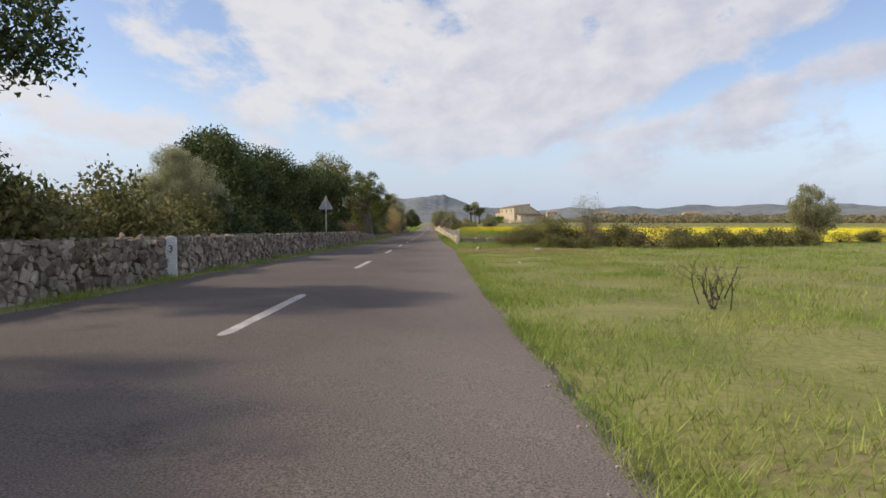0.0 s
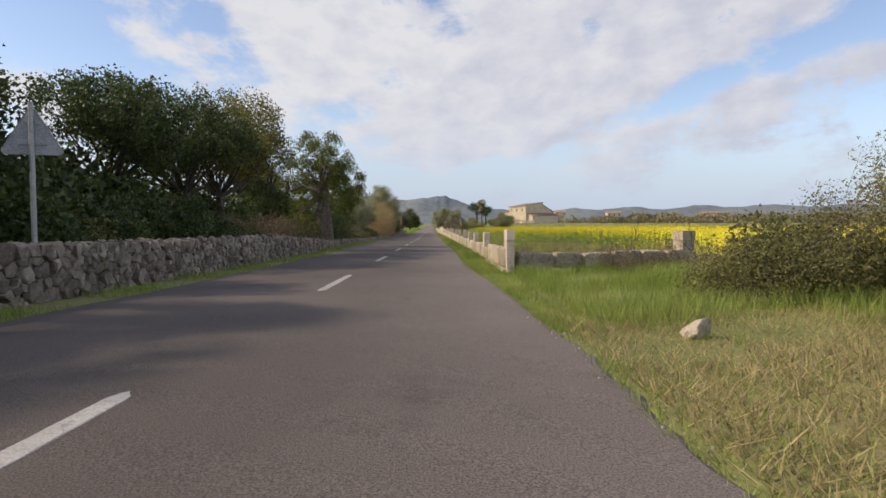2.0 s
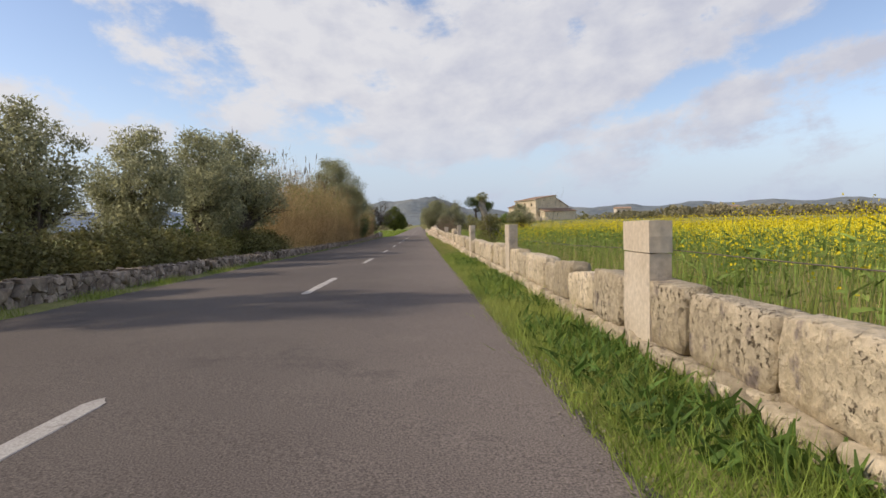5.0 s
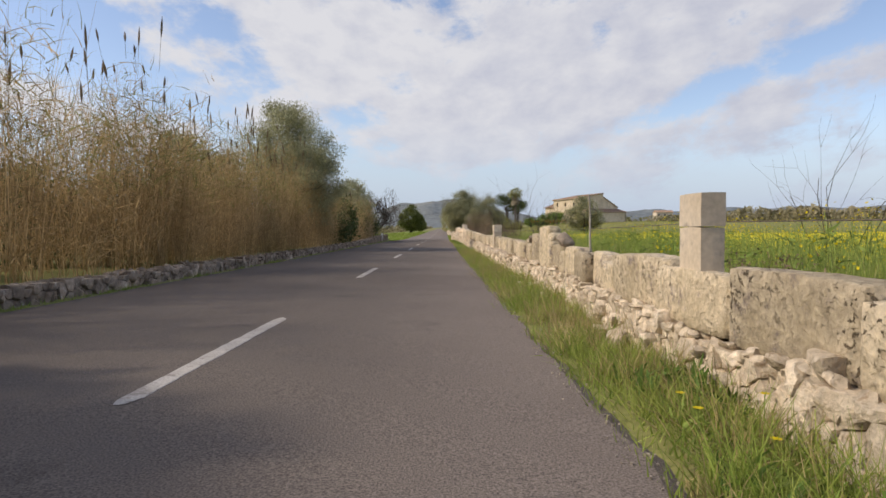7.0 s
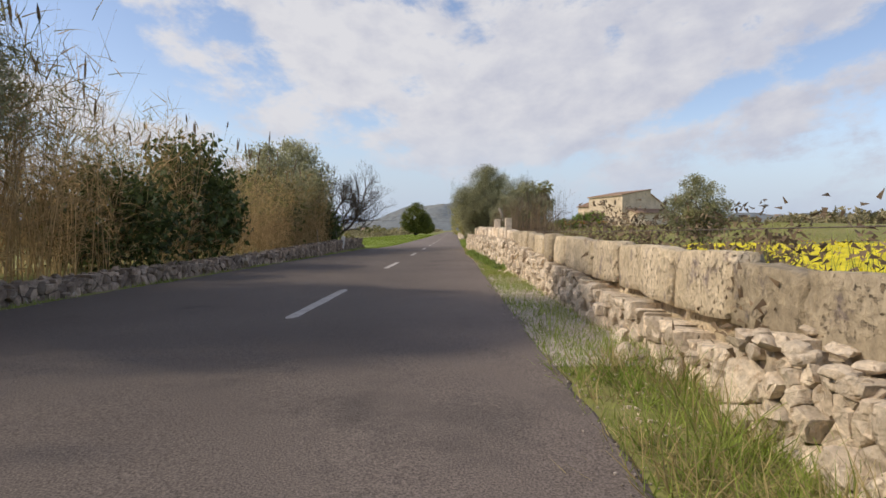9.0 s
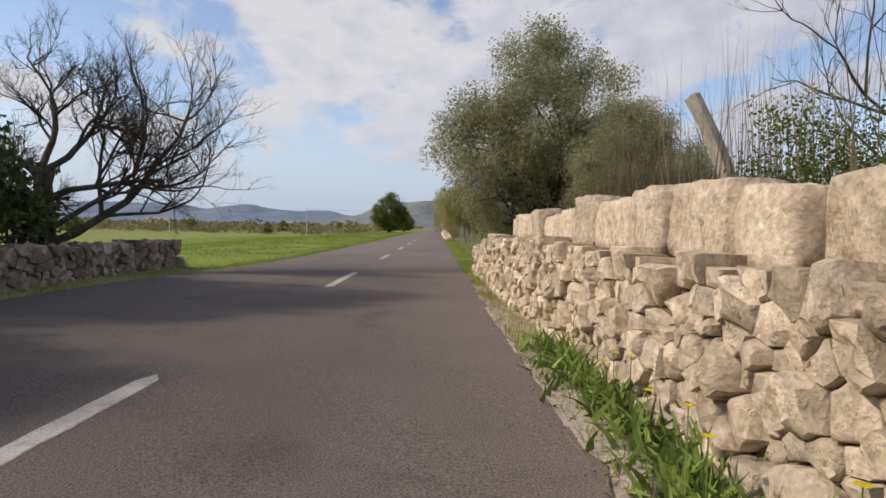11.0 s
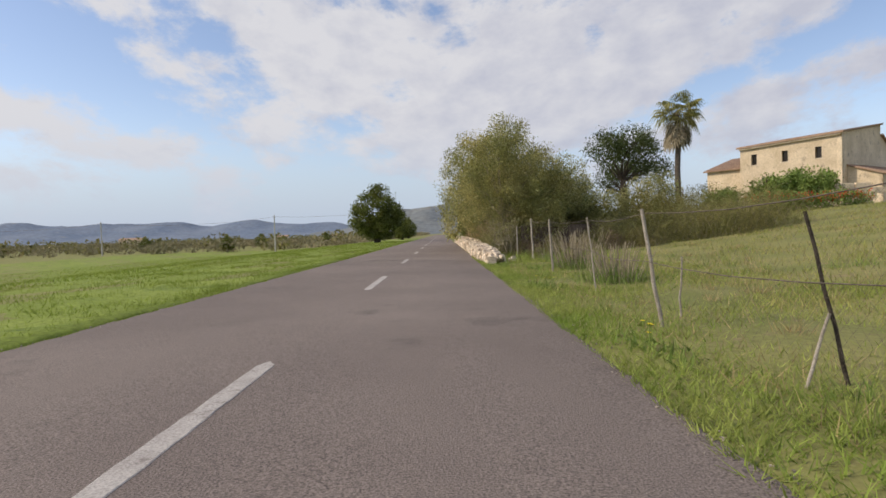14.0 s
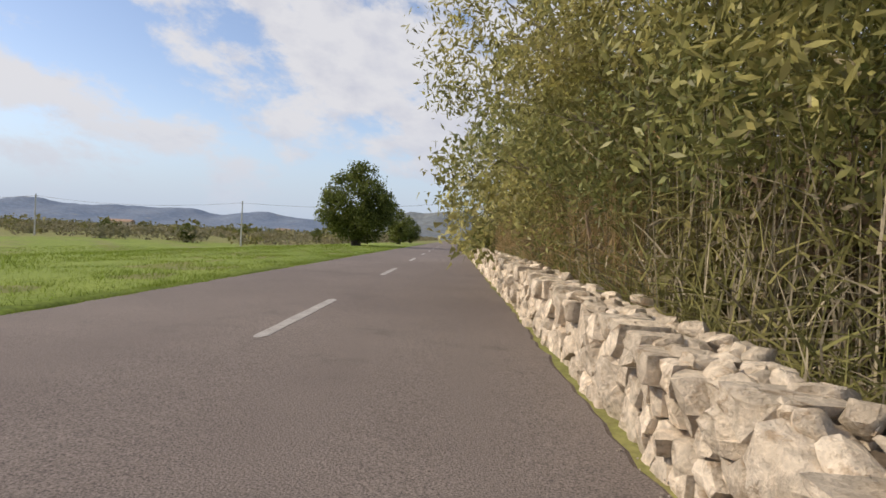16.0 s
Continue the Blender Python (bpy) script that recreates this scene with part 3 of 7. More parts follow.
# ---- dry stone walls ----
def cells(rg, y0, y1, top, size, flat=1.15):
    """Splits the face of a wall into fitted stones of uneven size: lists of corners (y, z) round each stone."""
    got, rad, buckets = [], [], {}
    hmax = max(float(top(y)) for y in np.linspace(y0, y1, 60))
    cell = size * 2.2
    tries = int((y1 - y0) * hmax / size ** 2 * 14)
    for _ in range(tries):
        y, z = rg.uniform(y0, y1), rg.uniform(0, hmax)
        if z > float(top(y)) - 0.02:
            continue
        r = size * float(np.clip(rg.lognormal(-0.1, 0.42), 0.45, 1.8))
        u = y / flat
        key = (int(u // cell), int(z // cell))
        near = [k for a in (-1, 0, 1) for b in (-1, 0, 1) for k in buckets.get((key[0] + a, key[1] + b), ())]
        if all((u - got[k][0]) ** 2 + (z - got[k][1]) ** 2 > (0.56 * (r + rad[k])) ** 2 for k in near):
            buckets.setdefault(key, []).append(len(got))
            got.append((u, z)); rad.append(r)
    out = []
    for k, (u, z) in enumerate(got):
        key = (int(u // cell), int(z // cell))
        near = [m for a in (-2, -1, 0, 1, 2) for b in (-2, -1, 0, 1, 2) for m in buckets.get((key[0] + a, key[1] + b), ()) if m != k]
        hi = float(top(u * flat)) + rg.normal(0, 0.035)
        lim = size * 1.35
        poly = [(u - lim, max(z - lim, -0.08)), (u + lim, max(z - lim, -0.08)), (u + lim, min(z + lim, hi)), (u - lim, min(z + lim, hi))]
        for m in near:
            du, dz = got[m][0] - u, got[m][1] - z
            dd = du * du + dz * dz
            if dd > (3.4 * size) ** 2:
                continue
            c = dd * rad[k] / (rad[k] + rad[m])
            cutp, n = [], len(poly)
            for i in range(n):
                p, q = poly[i], poly[(i + 1) % n]
                fp, fq = (p[0] - u) * du + (p[1] - z) * dz - c, (q[0] - u) * du + (q[1] - z) * dz - c
                if fp <= 0:
                    cutp.append(p)
                if fp * fq < 0:
                    t = fp / (fp - fq)
                    cutp.append((p[0] + (q[0] - p[0]) * t, p[1] + (q[1] - p[1]) * t))
            poly = cutp
            if len(poly) < 3:
                break
        if len(poly) >= 3:
            out.append(np.array([(p[0] * flat, p[1]) for p in poly]))
    return out


def fitted_stone(rg, poly, depth, fine=True):
    """One stone of a wall: its outline as seen, chipped corners, a rough broken face towards -x. Returns points about its centre, triangles, centre."""
    c = poly.mean(axis=0)
    size = float(np.sqrt(max(np.ptp(poly[:, 0]) * np.ptp(poly[:, 1]), 1e-4)))
    if len(poly) > 7:
        poly = poly[::2]
    R = []
    for p, q in zip(poly, np.roll(poly, -1, axis=0)):
        R.append(p)
        if fine and np.linalg.norm(q - p) > size * 0.3:
            R.append(p + (q - p) * rg.uniform(0.35, 0.65))
    R = (np.array(R) - c) * 0.965
    ring = len(R)
    tilt = rg.normal(0, 0.14, 2)
    bulge = size * rg.uniform(0.05, 0.2)
    V = []
    for share, out_, rough in ((0.9, -depth, 0.0), (1.0, -size * 0.14, 0.015), (0.92, bulge * 0.62, 0.035), (0.52, bulge, 0.08)):
        q = R * share * (1 + rg.normal(0, rough, (ring, 1)))
        V.append(np.stack([-(out_ + (q @ tilt) * (out_ > -depth * 0.9) + rg.normal(0, size * min(rough, 0.034), ring)), q[:, 0], q[:, 1]], 1))
    V.append(np.array([[-bulge * rg.uniform(0.7, 1.3), rg.normal(0, 0.1) * size, rg.normal(0, 0.1) * size]]))
    V = np.concatenate(V)
    i = np.arange(ring)
    j = (i + 1) % ring
    F = [np.stack([a * ring + i, a * ring + j, (a + 1) * ring + j], 1) for a in range(3)] + [np.stack([a * ring + i, (a + 1) * ring + j, (a + 1) * ring + i], 1) for a in range(3)]
    F.append(np.stack([3 * ring + i, 3 * ring + j, 0 * i + 4 * ring], 1))
    return V, np.concatenate(F)[:, ::-1], c


def rubble(name, label, y0, y1, face, top, material, depth, size, piece_y, seed, lean=0.0, toward=-1, cap=True, core=None):
    """A dry stone wall whose seen face stands at x = face(y) and looks to -x (toward=-1) or +x, of fitted stones."""
    rg = np.random.RandomState(seed)
    wall = thing(name, float(face((y0 + y1) / 2)), (y0 + y1) / 2, float(road_z((y0 + y1) / 2)), label, "wall")
    base = np.array(wall.matrix_world.translation)
    rest, count = Heap(), 0
    for poly in cells(rg, y0, y1, top, size):
        V, F, c = fitted_stone(rg, poly, depth * rg.uniform(0.7, 1.0), toward < 0)
        V[:, 0] += rg.normal(0, 0.028)
        if toward > 0:
            V, F = V * np.array([-1, 1, 1]), F[:, ::-1]
        pos = np.array([float(face(c[0])) - toward * lean * c[1], c[0], float(road_z(c[0])) + c[1]])
        if piece_y[0] < c[0] < piece_y[1] and count < 300:
            ob = put("stone", V, F, material, wall, smooth="worn")
            ob.location = Vector(pos - base)
            count += 1
        else:
            rest.add(V + pos - base, F)
    if cap:
        y = y0
        while y < y1:
            w = size * rg.uniform(0.7, 1.6)
            for off in (0.25, 0.62, 1.0):
                V, F = STONES[rg.randint(len(STONES))]
                h = size * rg.uniform(0.45, 0.9)
                pos = np.array([float(face(y)) - toward * off * depth * 1.4, y + rg.uniform(-0.05, 0.05), float(road_z(y)) + float(top(y)) - h * 0.42 + rg.normal(0, 0.03)])
                rest.add(turned(V * np.array([size * rg.uniform(0.7, 1.3), w, h]), rg.normal(0, 0.2), rg.normal(0, 0.2), rg.normal(0, 0.6)) + pos - base, F)
            y += w * 0.9
    rest.put("stones", material, parent=wall, kind="stuff", smooth="worn")
    # the packed core behind the face stones, its colour dark like shaded joints
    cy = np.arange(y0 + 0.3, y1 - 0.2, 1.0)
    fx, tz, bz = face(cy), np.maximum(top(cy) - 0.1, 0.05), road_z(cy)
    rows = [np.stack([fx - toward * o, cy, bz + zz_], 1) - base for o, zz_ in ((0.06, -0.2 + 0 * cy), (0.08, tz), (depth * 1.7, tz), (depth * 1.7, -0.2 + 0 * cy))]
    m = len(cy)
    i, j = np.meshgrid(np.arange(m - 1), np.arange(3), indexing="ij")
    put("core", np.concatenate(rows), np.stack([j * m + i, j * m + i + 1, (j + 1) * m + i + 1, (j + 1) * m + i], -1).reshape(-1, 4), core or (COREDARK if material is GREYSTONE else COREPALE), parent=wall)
    return wall


def left_face(y):
    return np.interp(y, [-20, 50, 62, 100, 150, 165], [-6.1, -6.1, -6.55, -6.5, -6.45, -6.75])


def left_top(y):
    return np.interp(y, [-20, 5, 40, 46, 50, 57, 66, 80, 100, 126, 140, 150, 158, 165], [0.93, 0.92, 0.9, 0.92, 0.74, 0.55, 0.45, 0.36, 0.3, 0.27, 0.35, 0.54, 0.68, 0.7])


rubble("wall_left", "low dry stone wall of weathered grey-brown boulders beside the road", -14, 165, left_face, left_top, GREYSTONE, 0.32, 0.15, (6, 20), 21, toward=1)


def tall_face(y):
    return np.interp(y, [125, 138, 144, 148, 154, 160, 165], [1.95, 1.75, 1.6, 1.42, 1.3, 1.12, 1.08])


def tall_top(y):
    return np.interp(y, [120, 126, 132, 139, 160.5, 162.5, 165.3, 165.6], [0.1, 0.35, 0.6, 0.93, 1.04, 0.94, 0.7, 0.4])


rubble("wall_right_rubble", "tall dry stone wall of pale limestone rubble in sunlight", 122, 165.4, tall_face, tall_top, PALESTONE, 0.34, 0.145, (149, 160.5), 33, cap=False)


def low_face(y):
    return np.interp(y, [212, 216, 225, 260], [1.2, 1.05, 1.08, 1.12])


def low_top(y):
    return np.interp(y, [212, 212.8, 214, 218, 230, 260], [0.22, 0.3, 0.46, 0.55, 0.72, 0.7])


rubble("wall_right_low", "low tumbled wall of pale cream limestone below a thicket", 212.3, 262, low_face, low_top, PALESTONE, 0.34, 0.18, (212, 234), 57)


# ---- squared sandstone wall with posts ----
def ashlar_x(y):
    return np.interp(y, [36, 60, 75, 96, 104, 122, 140, 146, 154, 160], [1.86, 2.05, 2.1, 2.08, 2.2, 2.08, 1.85, 1.72, 1.5, 1.4])


ashlar = thing("wall_right_ashlar", 2.0, 80, float(road_z(80)), "low wall of large pitted sandstone blocks along the road", "wall")
rg = np.random.RandomState(71)
blocks = [mesh("block", V, F, MARES, True) for V, F in BLOCKS]
smooth_blocks = [mesh("block", V, F, PALESTONE, True) for V, F in BLOCKS]


def set_block(xc, yc, zc, dx, dy, dz, parent=ashlar, tilt=0.02, turn=0.0, use=None):
    ob = new("block", (use or blocks)[rg.randint(8)])
    ob.parent = parent
    ob.matrix_world = Matrix.LocRotScale(Vector((xc, yc, zc)), Euler((rg.normal(0, tilt), rg.normal(0, tilt), rg.normal(0, tilt) + turn)), Vector((dx, dy, dz)))
    return ob


y = 36.7
while y < 140:
    near_gap = 97 < y < 112
    w = rg.uniform(0.42, 0.95) if near_gap else rg.uniform(0.75, 1.5)
    yc = y + w / 2
    b = float(road_z(yc))
    h = 0.5 + rg.normal(0, 0.055 if near_gap else 0.03) + (rg.uniform(0.1, 0.3) if 103.9 < yc < 107.2 else 0.0)
    z0 = float(np.interp(yc, [36, 45, 60, 96, 122, 140], [0.14, 0.06, 0.08, 0.34, 0.42, 0.72]))
    set_block(float(ashlar_x(yc)) + 0.15 + rg.normal(0, 0.035 if near_gap else 0.02), yc, b + z0 + h / 2, 0.3, w * (0.95 if near_gap else 0.968), h, tilt=0.05 if near_gap else 0.03)
    # smaller footing course
    yy = y
    if yc > 90:
        # a rough core under the blocks, behind the loose rubble footing
        set_block(float(ashlar_x(yc)) + 0.24, yc, b + z0 / 2 - 0.05, 0.2, w, z0 + 0.12, tilt=0.01)
    while yy < y + w and yc < 92:
        ww = rg.uniform(0.35, 0.75)
        set_block(float(ashlar_x(yy)) + 0.13 - rg.uniform(0, 0.05), yy + ww / 2, b + z0 - 0.14, 0.34, ww * 0.97, 0.3, tilt=0.05)
        yy += ww
    y += w


def foot_face(y):
    return ashlar_x(y) - np.interp(y, [90, 97, 106, 112, 124, 128], [0.08, 0.12, 0.16, 0.34, 0.3, 0.2]) + 0.03 * np.sin(np.asarray(y) * 2.1)


def foot_top(y):
    return np.interp(y, [90, 96, 106, 112, 122, 140], [0.3, 0.34, 0.38, 0.42, 0.46, 0.7]) + 0.02 + 0.04 * np.sin(np.asarray(y) * 3.1)


rubble("wall_footing", "tumbled limestone footing below the sandstone blocks", 91, 124.5, foot_face, foot_top, PALESTONE, 0.22, 0.13, (97, 116), 35, lean=0.2)
y = 140.0
while y < 160.6:
    w = rg.uniform(0.45, 1.2)
    yc = y + w / 2
    b = float(road_z(yc))
    zt = -0.05 + float(np.interp(yc, [140, 146, 153, 160], [0.86, 0.92, 1.02, 1.06]))
    h = 0.46 + rg.normal(0, 0.045)
    set_block(float(ashlar_x(yc)) + 0.22 + rg.normal(0, 0.03), yc, b + zt + h / 2, 0.36, w * 0.955, h, tilt=0.03, use=smooth_blocks)
    y += w

# gate return: wall to the side of the field entrance
gate = thing("wall_gate_return", 4.4, 37.4, float(road_z(37)), "short sandstone block wall closing the field entrance", "wall")
x = 2.15
while x < 6.9:
    w = rg.uniform(0.7, 1.15)
    set_block(x + w / 2, 36.75 + (x - 1.8) * 0.3, float(road_z(37)) + 0.31, w * 0.97, 0.26, 0.46 + rg.normal(0, 0.04), parent=gate, turn=0.29, tilt=0.04)
    x += w


def stone_post(x, y, height, wide=0.62, thick=0.19, turn=0.0, shade=CUTSTONE):
    """A post of two cut stones, the cap a little wider."""
    p = thing("stone_post", x, y, float(land(x, y)) - 0.05, "pale cut sandstone post standing in the roadside wall", "post", "posts along the wall", turn)
    cap = 0.27
    V, F = bricklike(900 + int(y), 0.03, 0.008)
    put("shaft", V * np.array([thick, wide, height - cap]) + (0, 0, (height - cap) / 2), F, shade, p)
    V, F = bricklike(700 + int(y), 0.04, 0.01)
    put("cap_stone", V * np.array([thick * 1.04, wide * 1.03, cap]) + (0, 0, height - cap / 2 + 0.004), F, shade, p)
    return p


for y, dx, h in ((36.75, 0.06, 1.2), (43.7, 0.02, 1.1), (49.5, 0.0, 1.1), (54.6, 0.0, 1.1), (60.85, 0.0, 1.22), (69.2, 0.0, 1.25), (77.4, 0.0, 1.3), (88.0, 0.0, 1.4), (97.4, 0.03, 1.48), (141.0, 0.0, 1.7)):
    stone_post(float(ashlar_x(y)) + 0.075 + dx, y, h, 0.42 if y > 90 else 0.62)
stone_post(float(ashlar_x(116.5)) + 0.12, 116.5, 1.5, 0.62, 0.3)
# tall post with its top broken off aslant
broken = thing("stone_post", 1.84, 145.25, float(land(1.84, 145.25)) - 0.05, "sandstone post with its top broken off aslant", "post", "posts along the wall")
V, F = bricklike(931, 0.04, 0.012)
V = V * np.array([0.24, 0.38, 1.78]) + (0, 0, 0.9)
V[:, 2] -= np.where(V[:, 2] > 1.5, 0.75 * (V[:, 1] + 0.2), 0)
put("shaft", V, F, PALESTONE, broken)
stone_post(7.25, 38.4, 1.2, 0.42, 0.42, 17, MARES)


# ---- plants ----
def leaves(rg, centres, spread, per, size, slim=0.5, droop=0.0, three=False):
    """Many small pointed leaves in clumps round the centres: quads, each a lozenge."""
    C = np.repeat(np.asarray(centres, float), per, axis=0)
    n = len(C)
    P = C + np.clip(rg.normal(0, 1, (n, 3)), -1.5, 1.5) * np.asarray(spread)
    a = rg.normal(0, 1, (n, 3)); a[:, 2] -= droop
    a /= np.linalg.norm(a, axis=1)[:, None]
    b = np.cross(a, rg.normal(0, 1, (n, 3))); b /= np.linalg.norm(b, axis=1)[:, None] + 1e-9
    s = size * rg.uniform(0.6, 1.35, (n, 1))
    V = np.stack([P - a * s * 0.5, P + b * s * 0.5 * slim - a * s * 0.05, P + a * s * 0.5, P - b * s * 0.5 * slim - a * s * 0.05], 1)
    if three:
        V = V[:, [1, 2, 3]]
        return V.reshape(-1, 3), np.arange(3 * n).reshape(-1, 3)
    return V.reshape(-1, 3), np.arange(4 * n).reshape(-1, 4)


def blob_points(rg, blobs, n, low=0.55):
    """Points through the outer part of a heap of ellipsoids, an uneven outline."""
    vol = np.array([b[3] * b[4] * b[5] for b in blobs]) ** 0.75
    pick = rg.choice(len(blobs), n, p=vol / vol.sum())
    d = rg.normal(0, 1, (n, 3)); d /= np.linalg.norm(d, axis=1)[:, None]
    r = rg.uniform(low ** 3, 1, n) ** (1 / 3) * (1 + 0.03 * rg.normal(0, 1, n))
    B = np.array(blobs)[pick]
    P = B[:, :3] + d * r[:, None] * B[:, 3:]
    # draw the clumps together into boughs, which leaves gaps and an uneven outline
    boughs = P[rg.choice(n, max(6, n // 9), replace=False)]
    near = boughs[np.argmin(((P[:, None] - boughs[None]) ** 2).sum(-1), axis=1)]
    return P * 0.62 + near * 0.38


def limbs(rg, start, ends, r0, sides=5, sag=0.1):
    heap = Heap()
    start = np.asarray(start, float)
    for e in ends:
        e = np.asarray(e, float)
        n = 6
        t = np.linspace(0, 1, n)[:, None]
        mid = (start + e) / 2 + rg.normal(0, 0.18, 3) * np.linalg.norm(e - start) * 0.6
        P = (1 - t) ** 2 * start + 2 * t * (1 - t) * mid + t ** 2 * e + rg.normal(0, 0.02, (n, 3))
        heap.add(*tube(P, np.linspace(r0, r0 * 0.22, n), sides))
    return heap


def trunk_shape(rg, height, r, lean=(0, 0), sides=18, knob=0.1, rib=1.0):
    n = 13
    t = np.linspace(0, 1, n)
    P = np.stack([lean[0] * t + 0.06 * np.sin(5 * t), lean[1] * t + 0.05 * np.cos(6 * t) - 0.05, height * t - 0.15], 1)
    rad = r * (1.35 - 0.75 * t + 0.25 * np.exp(-8 * t))
    V, F = tube(P, rad, sides)
    # twisted ribs round the trunk
    G = V.reshape(n, sides, 3)
    a = np.linspace(0, 2 * np.pi, sides, endpoint=False)[None]
    rib = 1 + rib * (0.16 * np.sin(3 * a + 3 * t[:, None]) + 0.08 * np.sin(5 * a - 4 * t[:, None] + 1))
    V = (P[:, None] + (G - P[:, None]) * rib[..., None]).reshape(-1, 3)
    V = V + rg.normal(0, knob * 0.5 * r, V.shape)
    return V, F, P[-1]


def tree(name, label, seed, trunk_h, trunk_r, blobs, clumps, per, size, leafm, barkm, spread=0.28, slim=0.5, lean=(0, 0), nlimb=9, low=0.5, droop=0.0, category="tree", group="", twig=0, three=False):
    """A tapered trunk, limbs and a crown of small leaves; built at the origin."""
    rg = np.random.RandomState(seed)
    t = thing(name, 0, 0, 0, label, category, group)
    wood = Heap()
    V, F, tip = trunk_shape(rg, trunk_h, trunk_r, lean, rib=1.7 if trunk_r > 0.4 else 1.0)
    wood.add(V, F)
    C = blob_points(rg, blobs, clumps, low)
    ends = tip + (C[rg.choice(len(C), nlimb, replace=False)] - tip) * 0.84
    wood.add(*limbs(rg, tip - np.array([0, 0, trunk_h * 0.15]), ends, trunk_r * 0.36).arrays())
    if twig:
        for e in ends:
            wood.add(*limbs(rg, tip * 0.3 + e * 0.7, e + rg.normal(0, 0.38, (twig, 3)), trunk_r * 0.12, 3).arrays())
    wood.put("trunk", barkm, parent=t, smooth=True)
    put("crown", *leaves(rg, C, spread, per, size * (1.3 if three else 1.0), slim, droop, three), leafm, t)
    return t


def thinner(name, label, seed, like, share, grow, leafm, group="", category="tree"):
    """The same tree with fewer, larger leaves, for those that stand far back."""
    t = thing(name, 0, 0, 0, label, category, group)
    rg = np.random.RandomState(seed)
    for o in like.children:
        if o.name.startswith("crown"):
            n = len(o.data.vertices)
            V = np.empty(3 * n, np.float32)
            o.data.vertices.foreach_get("co", V)
            Q = V.reshape(-1, 4, 3)
            Q = Q[rg.choice(len(Q), int(len(Q) * share), replace=False)]
            c = Q.mean(axis=1, keepdims=True)
            Q = c + (Q - c) * grow
            Q = (c + (Q - c) * 1.25)[:, [1, 2, 3]]
            put("crown", Q.reshape(-1, 3), np.arange(3 * len(Q)).reshape(-1, 3), leafm, t)
        else:
            w = new("trunk", o.data)
            w.parent = t
    return t


def place(ob, x, y, scale=1.0, turn=0.0, sink=0.05, stretch=1.0):
    """Stands a thing built at the origin on the ground."""
    ob.scale = (scale, scale, scale * stretch)
    ob.location, ob.rotation_euler = (x, y, float(land(x, y)) - sink), Euler((0, 0, turn))
    return ob


def again(ob, x, y, scale=1.0, turn=0.0, sink=0.05, stretch=1.0):
    c = copy_thing(ob, pose(x, y, float(land(x, y)) - sink, 0, 0, math.degrees(turn)))
    c.scale = (scale, scale, scale * stretch)
    return c


rr = random.Random(5)
# evergreen trees of the hedge
oak = tree("evergreen_tree", "dense dark evergreen tree in the hedge behind the stone wall", 1, 2.2, 0.2,
           [(0, 0, 3.6, 2.3, 2.5, 1.7), (0.8, -1.2, 2.9, 1.5, 1.6, 1.4), (-0.6, 1.3, 4.3, 1.5, 1.6, 1.3), (0.9, 1.0, 2.6, 1.3, 1.5, 1.2), (0.2, 0.2, 5.0, 1.0, 1.1, 0.9), (1.3, 0, 1.6, 1.2, 2.2, 1.1)],
           780, 27, 0.14, LEAF_DARK, BARK_DARK, spread=0.2, slim=0.55, nlimb=14, group="hedge trees", low=0.35, three=True)
place(oak, -9.8, 21.4, 1.0, 0.3)
for x, y, s, t in ((-10.2, 24.8, 1.03, 2.2), (-9.6, 28.4, 0.98, 4.0), (-10.2, 32.2, 0.93, 1.1)):
    again(oak, x, y, s, t)
oak2 = tree("evergreen_tree", "round-headed dark evergreen tree with open lower branches", 2, 2.9, 0.2,
            [(0, 0, 5.0, 2.6, 2.6, 1.4), (1.0, -1.6, 4.6, 1.6, 1.6, 1.1), (-0.3, 1.8, 4.7, 1.7, 1.6, 1.2), (0.9, 0.8, 3.9, 1.3, 1.6, 1.0)],
            620, 30, 0.135, LEAF_DARK, BARK_DARK, spread=0.2, slim=0.55, nlimb=18, group="hedge trees", low=0.4, twig=3, three=True)
place(oak2, -10.0, 40.2, 0.92, 0.0)
again(oak2, -9.5, 44.4, 0.95, 2.0)
again(oak2, -8.2, 2.9, 0.85, 1.0)
again(oak2, -13.5, 36.5, 1.0, 3.0)
# unseen tree, added only to shade the first stretch of road
again(oak2, -9.6, -4.4, 0.9, 2.0)
light = tree("almond_tree_in_leaf", "thin yellow-green tree with open airy crown in the hedge", 3, 3.0, 0.17,
             [(0, 0, 5.2, 1.9, 2.2, 1.9), (0.8, -1.2, 4.2, 1.4, 1.5, 1.3), (0.2, 1.5, 4.4, 1.5, 1.5, 1.4)],
             470, 34, 0.11, LEAF_LIGHT, BARK, spread=0.2, slim=0.6, nlimb=26, group="hedge trees", low=0.2, twig=3)
place(light, -10.2, 53.2, 1.2, 0.4)
again(light, -9.4, 47.8, 1.0, 2.0)
